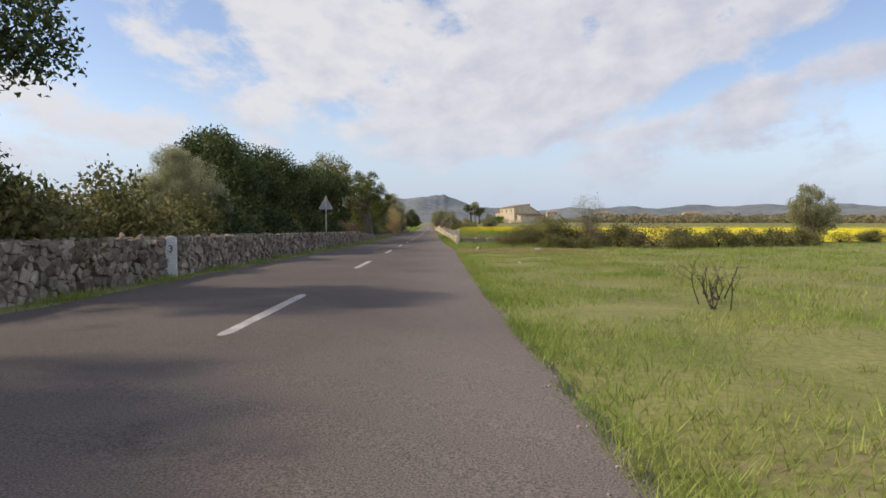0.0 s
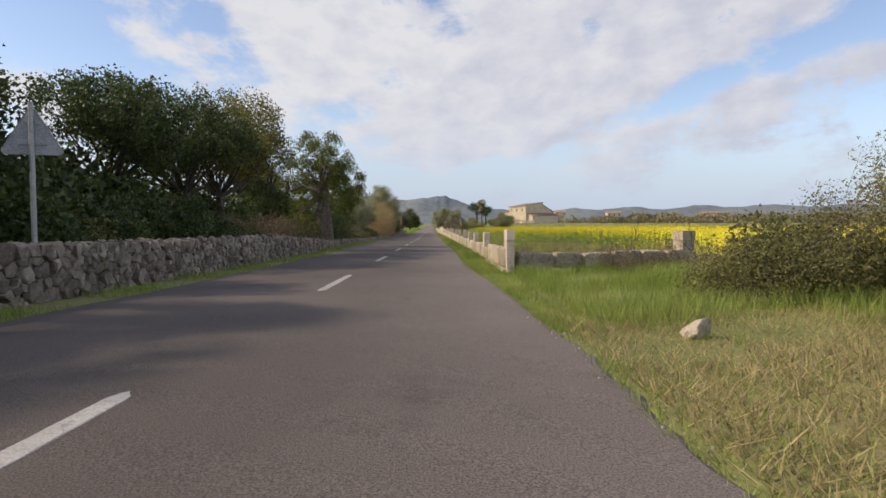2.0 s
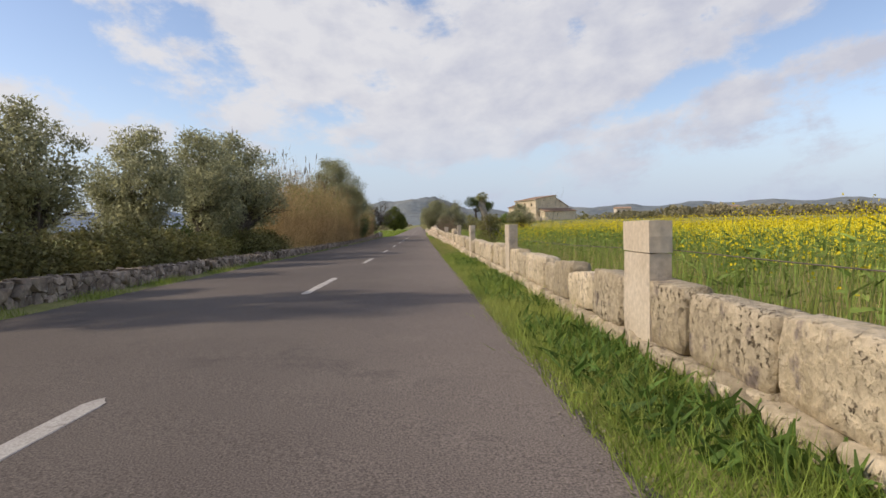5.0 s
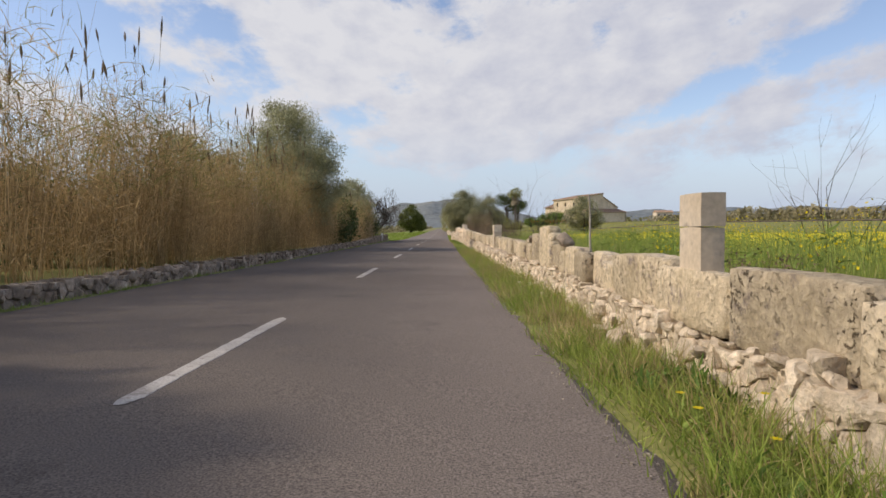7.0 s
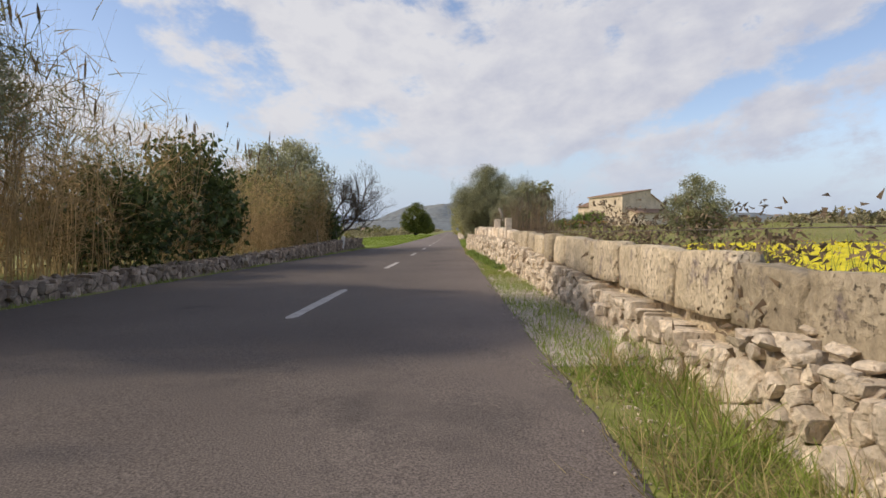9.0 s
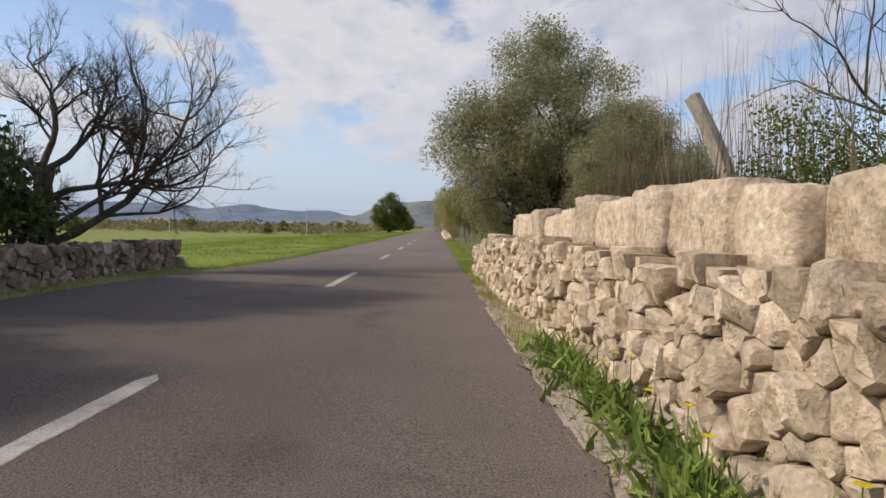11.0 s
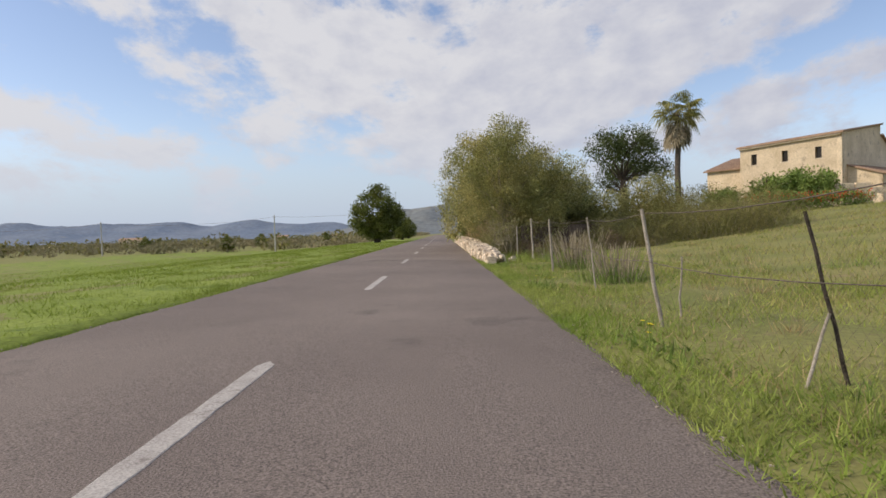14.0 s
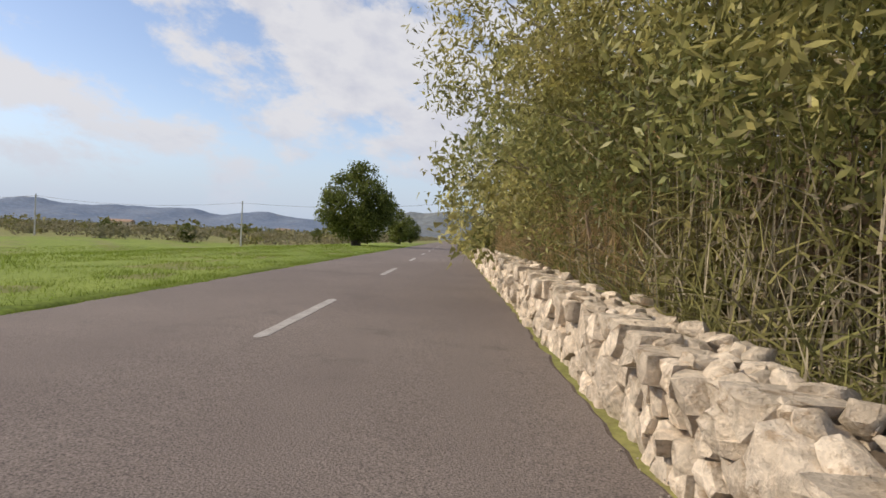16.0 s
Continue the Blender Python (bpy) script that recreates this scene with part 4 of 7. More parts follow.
carob = tree("carob_tree", "large carob tree with a thick twisted pale-brown trunk", 4, 4.6, 0.43,
             [(0, 0.2, 6.0, 2.3, 2.6, 1.7), (-1.9, 0.3, 5.2, 1.8, 2.2, 1.8), (1.4, 0.8, 4.7, 1.3, 1.8, 1.4), (1.9, 1.0, 3.5, 0.9, 1.4, 1.0), (-0.4, 0, 7.3, 1.5, 1.6, 0.8), (-2.3, 0.6, 3.2, 1.4, 1.8, 1.4), (0.4, 2.0, 4.2, 1.3, 1.2, 1.6), (0.1, -1.0, 5.6, 1.3, 1.0, 1.0), (-1.7, -0.5, 2.4, 1.1, 1.1, 1.3), (1.5, 1.1, 2.4, 1.0, 1.3, 1.1), (1.1, -0.7, 3.7, 0.9, 0.8, 1.0), (-1.0, -1.0, 3.9, 1.0, 0.8, 1.1), (2.2, 0.4, 4.4, 0.9, 1.0, 0.9), (-1.2, -0.9, 1.4, 1.0, 0.8, 0.9)],
             800, 34, 0.115, LEAF_CAROB, BARK_PALE, spread=0.17, slim=0.6, nlimb=16, group="hedge trees", low=0.2, twig=2)
place(carob, -7.1, 60.5, 0.93, 0.0)
again(carob, -9.2, 73.0, 0.78, 2.9, 0.05, 1.15)
carob_b = thinner("carob_tree", "carob tree standing behind in the hedge", 4, carob, 0.38, 1.8, LEAF_CAROB, "hedge trees")
place(carob_b, -12.4, 64.6, 0.72, 2.0)
again(carob_b, -13.2, 70.5, 0.7, 1.2)
again(oak, -10.0, 56.4, 0.72, 0.6)
again(oak, -10.4, 66.4, 0.6, 2.6)
# olive bushes and trees
olive = tree("olive_tree", "grey-green olive tree with a dense rounded crown", 5, 1.6, 0.22,
             [(0, 0, 3.6, 2.0, 2.2, 1.7), (0.6, -1.3, 2.8, 1.3, 1.4, 1.3), (0.3, 1.4, 3.0, 1.4, 1.4, 1.4), (0, 0.3, 4.9, 1.2, 1.3, 0.9), (0.7, 0.2, 1.8, 1.3, 1.9, 1.1)],
             1000, 120, 0.088, LEAF_OLIVE, BARK, spread=0.19, slim=0.26, nlimb=22, group="olive trees", low=0.1, twig=4)
place(olive, -9.2, 128.4, 1.5, 0.5)
again(olive, 2.75, 163.5, 1.02, 1.9)
again(olive, 3.7, 160.4, 0.62, 0.7)
olive_b = thinner("olive_tree", "grey-green olive bush in the hedge", 5, olive, 0.16, 2.5, LEAF_OLIVE, "olive trees")
again(olive, -8.7, 15.2, 0.66, 2.2)
place(olive_b, -9.6, 75.5, 0.66, 1.0)
for x, y, s, t, st in ((-10.4, 80.5, 0.8, 3.0, 1.0), (-9.8, 85.5, 0.78, 4.2, 1.05), (-9.4, 90.2, 0.95, 0.3, 1.0), (-9.0, 94.6, 1.02, 2.3, 1.0), (31.7, 43.3, 0.85, 0.3, 1.0),
                       (5.5, 168.4, 0.9, 4.4, 1.0), (-9.7, 157.8, 1.12, 0.4, 1.02), (-9.6, 152.6, 0.95, 2.4, 1.0), (16.0, 160.0, 0.85, 1.4, 1.0), (-10.8, 117.6, 0.9, 0.7, 1.0), (-11.0, 122.4, 0.85, 3.7, 1.0)):
    again(olive_b, x, y, s, t, stretch=st)
# brambles and low scrub
bramble = tree("bramble_bush", "tangled bramble bush of dull green and brown leaves", 6, 0.5, 0.05,
               [(0, 0, 0.75, 1.1, 1.3, 0.8), (0.4, 0.9, 0.6, 0.9, 0.9, 0.6), (-0.2, -0.9, 0.65, 0.9, 0.9, 0.7), (0.3, 0, 1.2, 0.7, 0.8, 0.5)],
               250, 17, 0.12, LEAF_BRAMBLE, BARK_DARK, spread=0.2, slim=0.6, nlimb=20, group="bramble bushes", low=0.3, category="bush", three=True)
dry = tree("dry_bush", "brown leafless thorn scrub behind the wall", 7, 0.5, 0.05,
           [(0, 0, 0.9, 1.0, 1.3, 0.9), (0.3, 0.9, 0.8, 0.8, 0.9, 0.8), (0, -0.9, 0.8, 0.8, 0.9, 0.8)],
           190, 13, 0.13, LEAF_BROWN, BARK_DARK, spread=0.2, slim=0.25, nlimb=20, group="dry bushes", low=0.2, category="bush", twig=1, three=True)
darkb = tree("evergreen_bush", "dark evergreen bush growing up to the wall", 8, 0.6, 0.07,
             [(0, 0, 0.9, 1.2, 1.4, 0.95), (0.4, 0.9, 0.8, 0.9, 1.0, 0.8), (-0.2, -0.9, 0.9, 1.0, 1.0, 0.9), (0, 0, 1.6, 0.8, 0.9, 0.6)],
             300, 17, 0.15, LEAF_DARK, BARK_DARK, spread=0.2, slim=0.5, nlimb=16, group="evergreen bushes", low=0.3, category="bush", three=True)
first = {id(bramble): True, id(dry): True, id(darkb): True}


def more(ob, x, y, s, t, st=1.0):
    if first.pop(id(ob), False):
        return place(ob, x, y, s, t, 0.1, st)
    return again(ob, x, y, s, t, 0.1, st)


for k in range(46):
    y = -6 + k * 2.25 + rr.uniform(-0.4, 0.4)
    if 30.2 < y < 31.8 or y > 97:
        continue
    kind = bramble if y < 14 else (darkb if (y < 34 and k % 3) or 36 < y < 44 else dry if 44 < y < 56 and k % 3 else darkb if 60 < y < 72 else bramble)
    more(kind, -7.9 - rr.uniform(0, 0.7), y, rr.uniform(0.8, 1.05) * (1.0 if y > 20 else 1.15), rr.uniform(0, 6.28), rr.uniform(0.9, 1.25) if y < 70 else 0.8)
for k in range(9):
    more(darkb if k % 2 else dry, -10.8 - rr.uniform(0, 1.2), 19 + k * 6.0, rr.uniform(1.1, 1.3), rr.uniform(0, 6.28))
# bushes added behind the reeds to block light coming through them
for k in range(6):
    more(darkb, -11.2 - rr.uniform(0, 0.8), 99 + k * 5.0, rr.uniform(1.2, 1.5), rr.uniform(0, 6.28))
for x, y, s in ((5.4, 39.4, 0.55), (6.6, 38.2, 0.5), (4.3, 40.4, 0.5), (3.2, 42.6, 0.45), (7.8, 40.5, 0.6)):
    more(dry, x, y, s, rr.uniform(0, 6.28), 0.9)
more(darkb, -8.3, 139.6, 1.5, 0.4, 1.2); more(darkb, -8.8, 160.6, 1.2, 0.4, 1.1); more(darkb, -8.2, 134.8, 1.2, 2.4, 1.0); more(darkb, -8.9, 157.2, 1.3, 2.4, 1.2)
more(darkb, -9.6, 150.5, 1.5, 1.4, 1.2)
for x, y, s in ((-10.6, 35.6, 1.6), (-11.2, 39.4, 1.7), (-11.4, 43.2, 1.6), (-10.8, 47.4, 1.5), (-12.4, 32.4, 1.7), (-10.6, 51.4, 1.4), (-13, 37.2, 1.8)):
    more(darkb, x, y, s, rr.uniform(0, 6.28), 1.0)
# scrub at the field entrance on the other side
for x, y, s, st in ((6.2, 31.6, 0.95, 0.9), (8.0, 30.6, 1.05, 0.95), (9.8, 31.0, 1.1, 0.95), (11.8, 31.4, 1.05, 0.9), (13.8, 30.6, 1.1, 1.0), (7.6, 32.7, 0.8, 0.9), (10.4, 32.8, 0.9, 0.9), (13.0, 32.8, 0.9, 0.9), (16, 31, 1.0, 0.8), (18.4, 31.6, 1.05, 0.75), (20.8, 32.6, 0.95, 0.8), (23.5, 34, 1.0, 0.8), (26, 35.5, 1.0, 0.8), (28.5, 38.5, 1.0, 0.8), (7.4, 29.0, 0.7, 0.8), (9.0, 28.6, 0.7, 0.8), (14.5, 28.4, 0.8, 0.9), (34.5, 43.5, 0.9, 0.7), (38, 45, 1.0, 0.7), (42, 47, 1.0, 0.7)):
    more(bramble if rr.random() < 0.7 else dry, x, y, s, rr.uniform(0, 6.28), st)
thin = tree("grey_shrub", "thin grey-green shrub with bare twigs above the brambles", 11, 1.4, 0.06, [(0, 0, 2.5, 0.9, 1.0, 1.0), (0.4, 0.3, 1.8, 0.8, 0.8, 0.7)],
            130, 16, 0.10, LEAF_OLIVE, BARK, spread=0.2, slim=0.3, nlimb=24, twig=4, category="shrub")
place(thin, 10.7, 34.6, 1.05, 0.0)
more(darkb, -8.7, 5.2, 1.05, 0.3, 1.15); more(darkb, -9.6, 7.0, 1.0, 2.3, 1.1); 
shrub = tree("thorn_shrub", "tangled small-leaved shrub with dry stems beside the field entrance", 26, 0.6, 0.04,
             [(0, 0, 0.7, 1.0, 1.2, 0.7), (0.9, -0.4, 0.9, 1.1, 1.0, 0.8), (1.9, 0.2, 1.2, 1.1, 1.1, 0.9), (-0.6, 0.3, 0.45, 0.7, 0.9, 0.45), (2.4, -0.6, 1.7, 0.8, 0.8, 0.7)],
             330, 62, 0.05, LEAF_BRAMBLE, BARK, spread=0.2, slim=0.55, nlimb=40, low=0.2, category="bush", twig=4)
place(shrub, 5.1, 30.6, 0.9, 0.0)
ivy = tree("ivy_bush", "small-leaved green climbing bush above the limestone wall", 16, 0.8, 0.05, [(0, 0, 1.5, 0.8, 0.9, 1.0), (-0.2, 0.6, 2.1, 0.6, 0.7, 0.7), (0.2, -0.5, 1.9, 0.6, 0.6, 0.7)], 190, 52, 0.046, LEAF_CAROB, BARK, spread=0.15, slim=0.6, nlimb=14, category="bush", low=0.2, twig=2)
place(ivy, 3.45, 154.4, 0.86, 0.0)
again(dry, 4.9, 37.0, 0.42, 0.8)
again(dry, 6.0, 37.5, 0.36, 2.1)
# bushes behind the squared wall further on
for x, y, s, st, kind in ((3.4, 98.6, 0.45, 1.2, dry), (3.2, 125, 0.8, 1.0, dry), (3.4, 129, 0.9, 1.0, dry), (3.6, 134, 1.0, 1.0, dry), (3.2, 139, 0.8, 1.1, dry), (3.4, 149.4, 0.9, 1.25, dry), (3.9, 157.2, 0.8, 1.3, dry), (3.6, 151.8, 0.8, 1.3, darkb)):
    more(kind, x, y, s, rr.uniform(0, 6.28), st)
# thicket above the low wall at the end
laurel = tree("laurel_thicket", "tall glossy laurel thicket leaning over the low stone wall", 12, 2.4, 0.14,
              [(0, 0, 4.0, 2.1, 2.4, 2.3), (-0.9, 0.4, 3.2, 1.2, 2.0, 1.6), (-1.6, 0.6, 5.0, 1.2, 1.6, 1.3), (0.2, 2.4, 4.4, 1.7, 1.6, 1.9), (1.8, -0.8, 3.4, 1.7, 1.8, 1.9), (-0.5, -1.0, 5.4, 1.2, 1.3, 1.2), (0.4, 0.6, 6.0, 1.2, 1.3, 0.8), (2.6, 1.2, 2.4, 1.5, 2.0, 1.8)],
              1150, 46, 0.11, LEAF_LAUREL, CANE_GREY, spread=0.21, slim=0.32, nlimb=24, low=0.25, twig=2, droop=0.4, group="thicket")
place(laurel, 2.8, 221.8, 1.04, 0.0)
again(laurel, 3.1, 226.2, 1.02, 1.2)
laurel_b = thinner("laurel_thicket", "laurel thicket further along the wall", 12, laurel, 0.17, 2.4, LEAF_LAUREL, "thicket")
place(laurel_b, 5.2, 234.5, 0.9, 3.0)
again(laurel, 4.7, 223.0, 0.78, 4.1)
for x, y, s, t in ((3.4, 231.5, 0.95, 2.4), (3.2, 237.5, 0.95, 0.8), (7.0, 225.5, 0.6, 3.4), (10.5, 228.5, 0.5, 1.4), (7.2, 231, 0.75, 5.0), (3.0, 245, 0.9, 2.0), (13.5, 229.5, 0.6, 1.0)):
    again(laurel_b, x, y, s, t)
for k in range(11):
    more(dry if k % 3 else bramble, 3.4 + 0.5 * rr.random(), 220.4 + k * 1.5, rr.uniform(0.85, 1.1), rr.uniform(0, 6.28), rr.uniform(1.2, 1.6))
for k in range(6):
    more(bramble, 4.6 + 0.8 * rr.random(), 222.5 + k * 3.0, rr.uniform(0.9, 1.2), rr.uniform(0, 6.28), 1.3)
for x, y, s, kind in ((3.6, 216.9, 0.42, bramble), (4.4, 217.6, 0.5, bramble), (5.3, 218.0, 0.55, dry), (6.2, 218.4, 0.6, bramble), (4.8, 219.2, 0.75, bramble), (6.6, 220.0, 0.85, bramble), (3.4, 218.6, 0.6, dry), (7.6, 219.6, 0.8, dry), (8.8, 219.2, 0.8, bramble), (3.0, 219.8, 0.8, bramble)):
    more(kind, x, y, s * 0.7, rr.uniform(0, 6.28), 1.1)
broom = tree("yellow_broom_bush", "yellow-green shrub beside the laurel thicket", 13, 1.2, 0.1, [(0, 0, 2.3, 1.8, 2.0, 1.6), (0.9, 0.8, 1.6, 1.5, 1.5, 1.2), (-0.8, -0.8, 1.5, 1.3, 1.3, 1.2)],
             380, 24, 0.14, LEAF_LIGHT, BARK, spread=0.26, slim=0.3, nlimb=14, low=0.3, category="bush", group="thicket")
place(broom, 10.2, 221.8, 0.74, 0.0)
again(broom, 14.5, 226.0, 0.72, 2.0)
again(broom, 7.2, 223.4, 0.75, 1.0)
pine = tree("pine_tree", "dark round-topped pine behind the thicket", 14, 5.0, 0.3, [(0, 0, 7.2, 3.0, 3.0, 1.6), (1.8, 0.5, 6.2, 2.0, 2.0, 1.4), (-1.5, -0.5, 6.6, 2.0, 2.0, 1.3), (2.6, -1, 4.6, 1.6, 1.6, 1.3)],
            420, 26, 0.24, LEAF_DARK, BARK_DARK, spread=0.35, slim=0.3, nlimb=14, low=0.4)
place(pine, 16.4, 246.5, 1.08, 0.0)
again(pine, 21.0, 262.0, 0.9, 2.0)
round_ = tree("roadside_tree", "large dark round tree standing alone beside the far road", 15, 2.2, 0.4, [(0, 0, 5.0, 3.8, 3.4, 3.1), (1.6, 0, 3.2, 2.6, 2.6, 2.0), (-1.8, 0, 3.4, 2.4, 2.4, 2.0), (0.2, 0, 7.6, 1.6, 1.6, 1.3), (0.2, 0, 2.2, 3.3, 3.0, 1.7), (2.6, 0, 4.2, 1.8, 2.0, 1.8)],
              900, 32, 0.24, LEAF_CAROB, BARK_DARK, spread=0.34, slim=0.6, nlimb=14, low=0.45)
place(round_, -10.2, 281.0, 1.0, 0.0)
round_b = thinner("roadside_tree", "dark tree standing beside the far road", 15, round_, 0.22, 1.9, LEAF_CAROB)
place(round_b, 8.5, 372, 0.7, 0.0)
for x, y, s, t in ((-8.5, 312, 0.62, 2.0), (-9, 345, 0.6, 4.0), (5.0, 300, 0.7, 1.0), (6, 340, 0.7, 2.4), (-24, 420, 0.6, 1.0), (-76, 276, 0.5, 1.0), (-52, 335, 0.45, 3.0), (-38, 385, 0.5, 2.0), (-112, 335, 0.6, 5.0), (-64, 402, 0.55, 4.0), (-90, 372, 0.5, 0.5)):
    again(round_b, x, y, s, t)


# ---- bare trees ----
def bare(rg, start, way, length, r, depth, heap, spread=0.5, up=0.12, kids=(2, 4)):
    n = 5 if depth > 1 else 3
    P = [np.array(start, float)]
    d = np.array(way, float)
    for _ in range(n):
        d = d + rg.normal(0, 0.16, 3) + np.array([0, 0, up * 0.4])
        d /= np.linalg.norm(d)
        P.append(P[-1] + d * length / n)
    tip = 0.55 if depth > 1 else 0.3
    heap.add(*tube(P, np.linspace(r, r * tip, n + 1), 6 if r > 0.05 else 4 if r > 0.015 else 3))
    if depth == 0:
        return
    for _ in range(rg.randint(kids[0], kids[1] + 1)):
        at = P[rg.randint(2, n + 1)]
        nd = d + rg.normal(0, spread, 3) + np.array([0, 0, up])
        bare(rg, at, nd / np.linalg.norm(nd), length * rg.uniform(0.5, 0.74), r * rg.uniform(0.42, 0.58), depth - 1, heap, spread, up, kids)


def almond(name, label, seed, base, mains, barkm, trunk=((0, 0, 0), (0, 0, 1.6)), r=0.2, kids=(3, 4), depth=4, tuft=None, trunkm=None, rise=0.12):
    rg = np.random.RandomState(seed)
    t = thing(name, base[0], base[1], float(land(base[0], base[1])) - 0.05, label, "tree")
    V, F = tube([np.array(trunk[0]) + (np.array(trunk[1]) - np.array(trunk[0])) * k / 6 + np.array([0.05 * math.sin(k), 0.04 * math.cos(2 * k), 0]) for k in range(7)], np.linspace(r * 1.25, r * 0.85, 7), 10)
    put("trunk", V + rg.normal(0, r * 0.07, V.shape), F, trunkm or barkm, t)
    for way, length, rad, start in mains:
        heap = Heap()
        bare(rg, start, np.array(way) / np.linalg.norm(way), length, rad, depth, heap, up=rise, kids=kids)
        heap.put("limb", barkm, parent=t, smooth=True, kind="stuff" if depth < 3 else "")
    if tuft:
        pts = np.concatenate([o.data.vertices[0].co[:] and np.array([v.co[:] for v in o.data.vertices]) for o in t.children if o.name.startswith("limb")])
        C = pts[rg.choice(len(pts), tuft)]
        put("young_leaves", *leaves(rg, C, 0.08, 3, 0.032, 0.4), REED_GREEN, t)
    return t


almond("bare_almond_tree", "old bare almond tree with knotted grey limbs beside the wall", 41, (-8.6, 162.6),
       [((-0.7, -0.4, 0.9), 1.5, 0.09, (0, 0, 1.9)), ((0.9, 0.5, 0.5), 1.5, 0.09, (0, 0, 2.1)), ((0.1, 0.2, 1.0), 1.5, 0.08, (0, 0, 2.2)), ((-0.9, 0.3, 0.35), 1.3, 0.09, (0, 0, 1.3)), ((1.3, 1.3, 1.0), 3.1, 0.115, (0.1, 0, 0.5)), ((1.2, 0.6, 0.9), 2.5, 0.085, (0.1, 0, 1.5)), ((1.4, 0.9, 0.6), 2.4, 0.075, (0.1, 0, 0.8))], BARK, trunk=((0, 0, 0), (0.1, 0, 2.2)), r=0.2, kids=(4, 5), depth=5)
almond("budding_almond_tree", "leaning almond tree with lichen-covered twigs in the grass field", 42, (3.5, 175.4),
       [((-0.5, 0.35, 1.1), 2.5, 0.09, (0.3, 0, 1.25)), ((-0.6, 0.5, 1.3), 2.7, 0.065, (0.2, 0, 1.7)), ((-0.3, 0.8, 1.2), 2.5, 0.07, (0.3, 0, 1.5)), ((0.5, 0.25, 0.9), 2.8, 0.1, (0.42, 0, 1.3)), ((0.05, 0.4, 1), 2.9, 0.09, (0.38, 0, 1.5)), ((0.4, -0.1, 1.1), 2.5, 0.08, (0.5, 0, 1.7)), ((0.9, 0.15, 0.75), 2.3, 0.07, (0.6, 0, 1.8)), ((0.7, 0.8, 0.85), 2.3, 0.06, (0.45, 0, 1.6)), ((0.7, 0.0, 1.2), 2.5, 0.07, (0.5, 0, 1.7))], BARK_LICHEN, trunk=((-0.06, 0, -0.45), (0.44, 0, 1.6)), r=0.2, kids=(4, 4), depth=5, tuft=24000, trunkm=BARK_DARK, rise=0.05)
almond("bare_fig_tree", "slender leafless grey tree behind the limestone wall", 43, (5.2, 155.5), [((-0.8, 0, 0.8), 1.5, 0.03, (0, 0, 1.3)), ((0.7, 0.3, 0.8), 1.4, 0.03, (0, 0, 1.3)), ((0, -0.3, 1), 1.6, 0.028, (0, 0, 1.3)), ((-0.2, 0.5, 1), 1.4, 0.025, (0, 0, 1.2))], BARK, trunk=((0, 0, 0), (0, 0, 1.35)), r=0.06, depth=4, kids=(3, 4))
almond("bare_almond_tree", "tall leafless almond tree rising from the hedge", 44, (-9.6, 56.6), [((-0.5, 0.2, 1), 2.0, 0.09, (0, 0, 2.4)), ((0.5, -0.2, 1), 2.1, 0.1, (0, 0, 2.4)), ((0.1, 0.6, 1), 1.9, 0.08, (0, 0, 2.4)), ((0.7, 0.5, 0.6), 1.8, 0.07, (0, 0, 2.2)), ((-0.2, -0.8, 0.7), 1.8, 0.07, (0, 0, 2.2))], BARK_DARK, trunk=((0, 0, 0), (0.1, 0, 2.5)), r=0.16, depth=4, kids=(3, 4), tuft=500)
snag = thing("dead_tree_trunk", 3.5, 95.3, float(land(3.5, 95.3)) - 0.1, "broken grey dead tree trunk grown over with ivy behind the wall", "tree")
SV, SF = tube([(0.4 - 0.1 * t - 0.62 * t * t + 0.04 * math.sin(8 * t), -0.1 * t, 2.5 * t) for t in np.linspace(0, 1, 11)], 0.2 - 0.06 * np.linspace(0, 1, 11) + 0.05 * np.exp(-9 * np.linspace(0, 1, 11)), 11)
SV = SV + np.random.RandomState(6).normal(0, 0.014, SV.shape)
SV[-11:, 2] += np.random.RandomState(8).uniform(-0.16, 0.12, 11)
put("trunk", SV, SF, POSTWOOD, snag)
put("ivy", *leaves(np.random.RandomState(12), np.stack([np.random.RandomState(13).normal(0.25, 0.3, 260), np.random.RandomState(14).normal(0, 0.45, 260), np.random.RandomState(15).uniform(0.2, 1.85, 260)], 1), 0.13, 40, 0.06, 0.7), LEAF_BRAMBLE, snag)
log = thing("broken_trunk", 3.28, 155.4, float(land(3.28, 155.4)) - 0.1, "grey broken tree trunk leaning on the limestone wall", "log")
LV, LF = tube([(0.35 - 0.95 * t + 0.03 * math.sin(9 * t), -0.1 + 0.5 * t, 0.25 + 2.35 * t) for t in np.linspace(0, 1, 9)], np.linspace(0.11, 0.075, 9), 9)
put("trunk", LV + np.random.RandomState(3).normal(0, 0.008, LV.shape), LF, POSTWOOD, log)
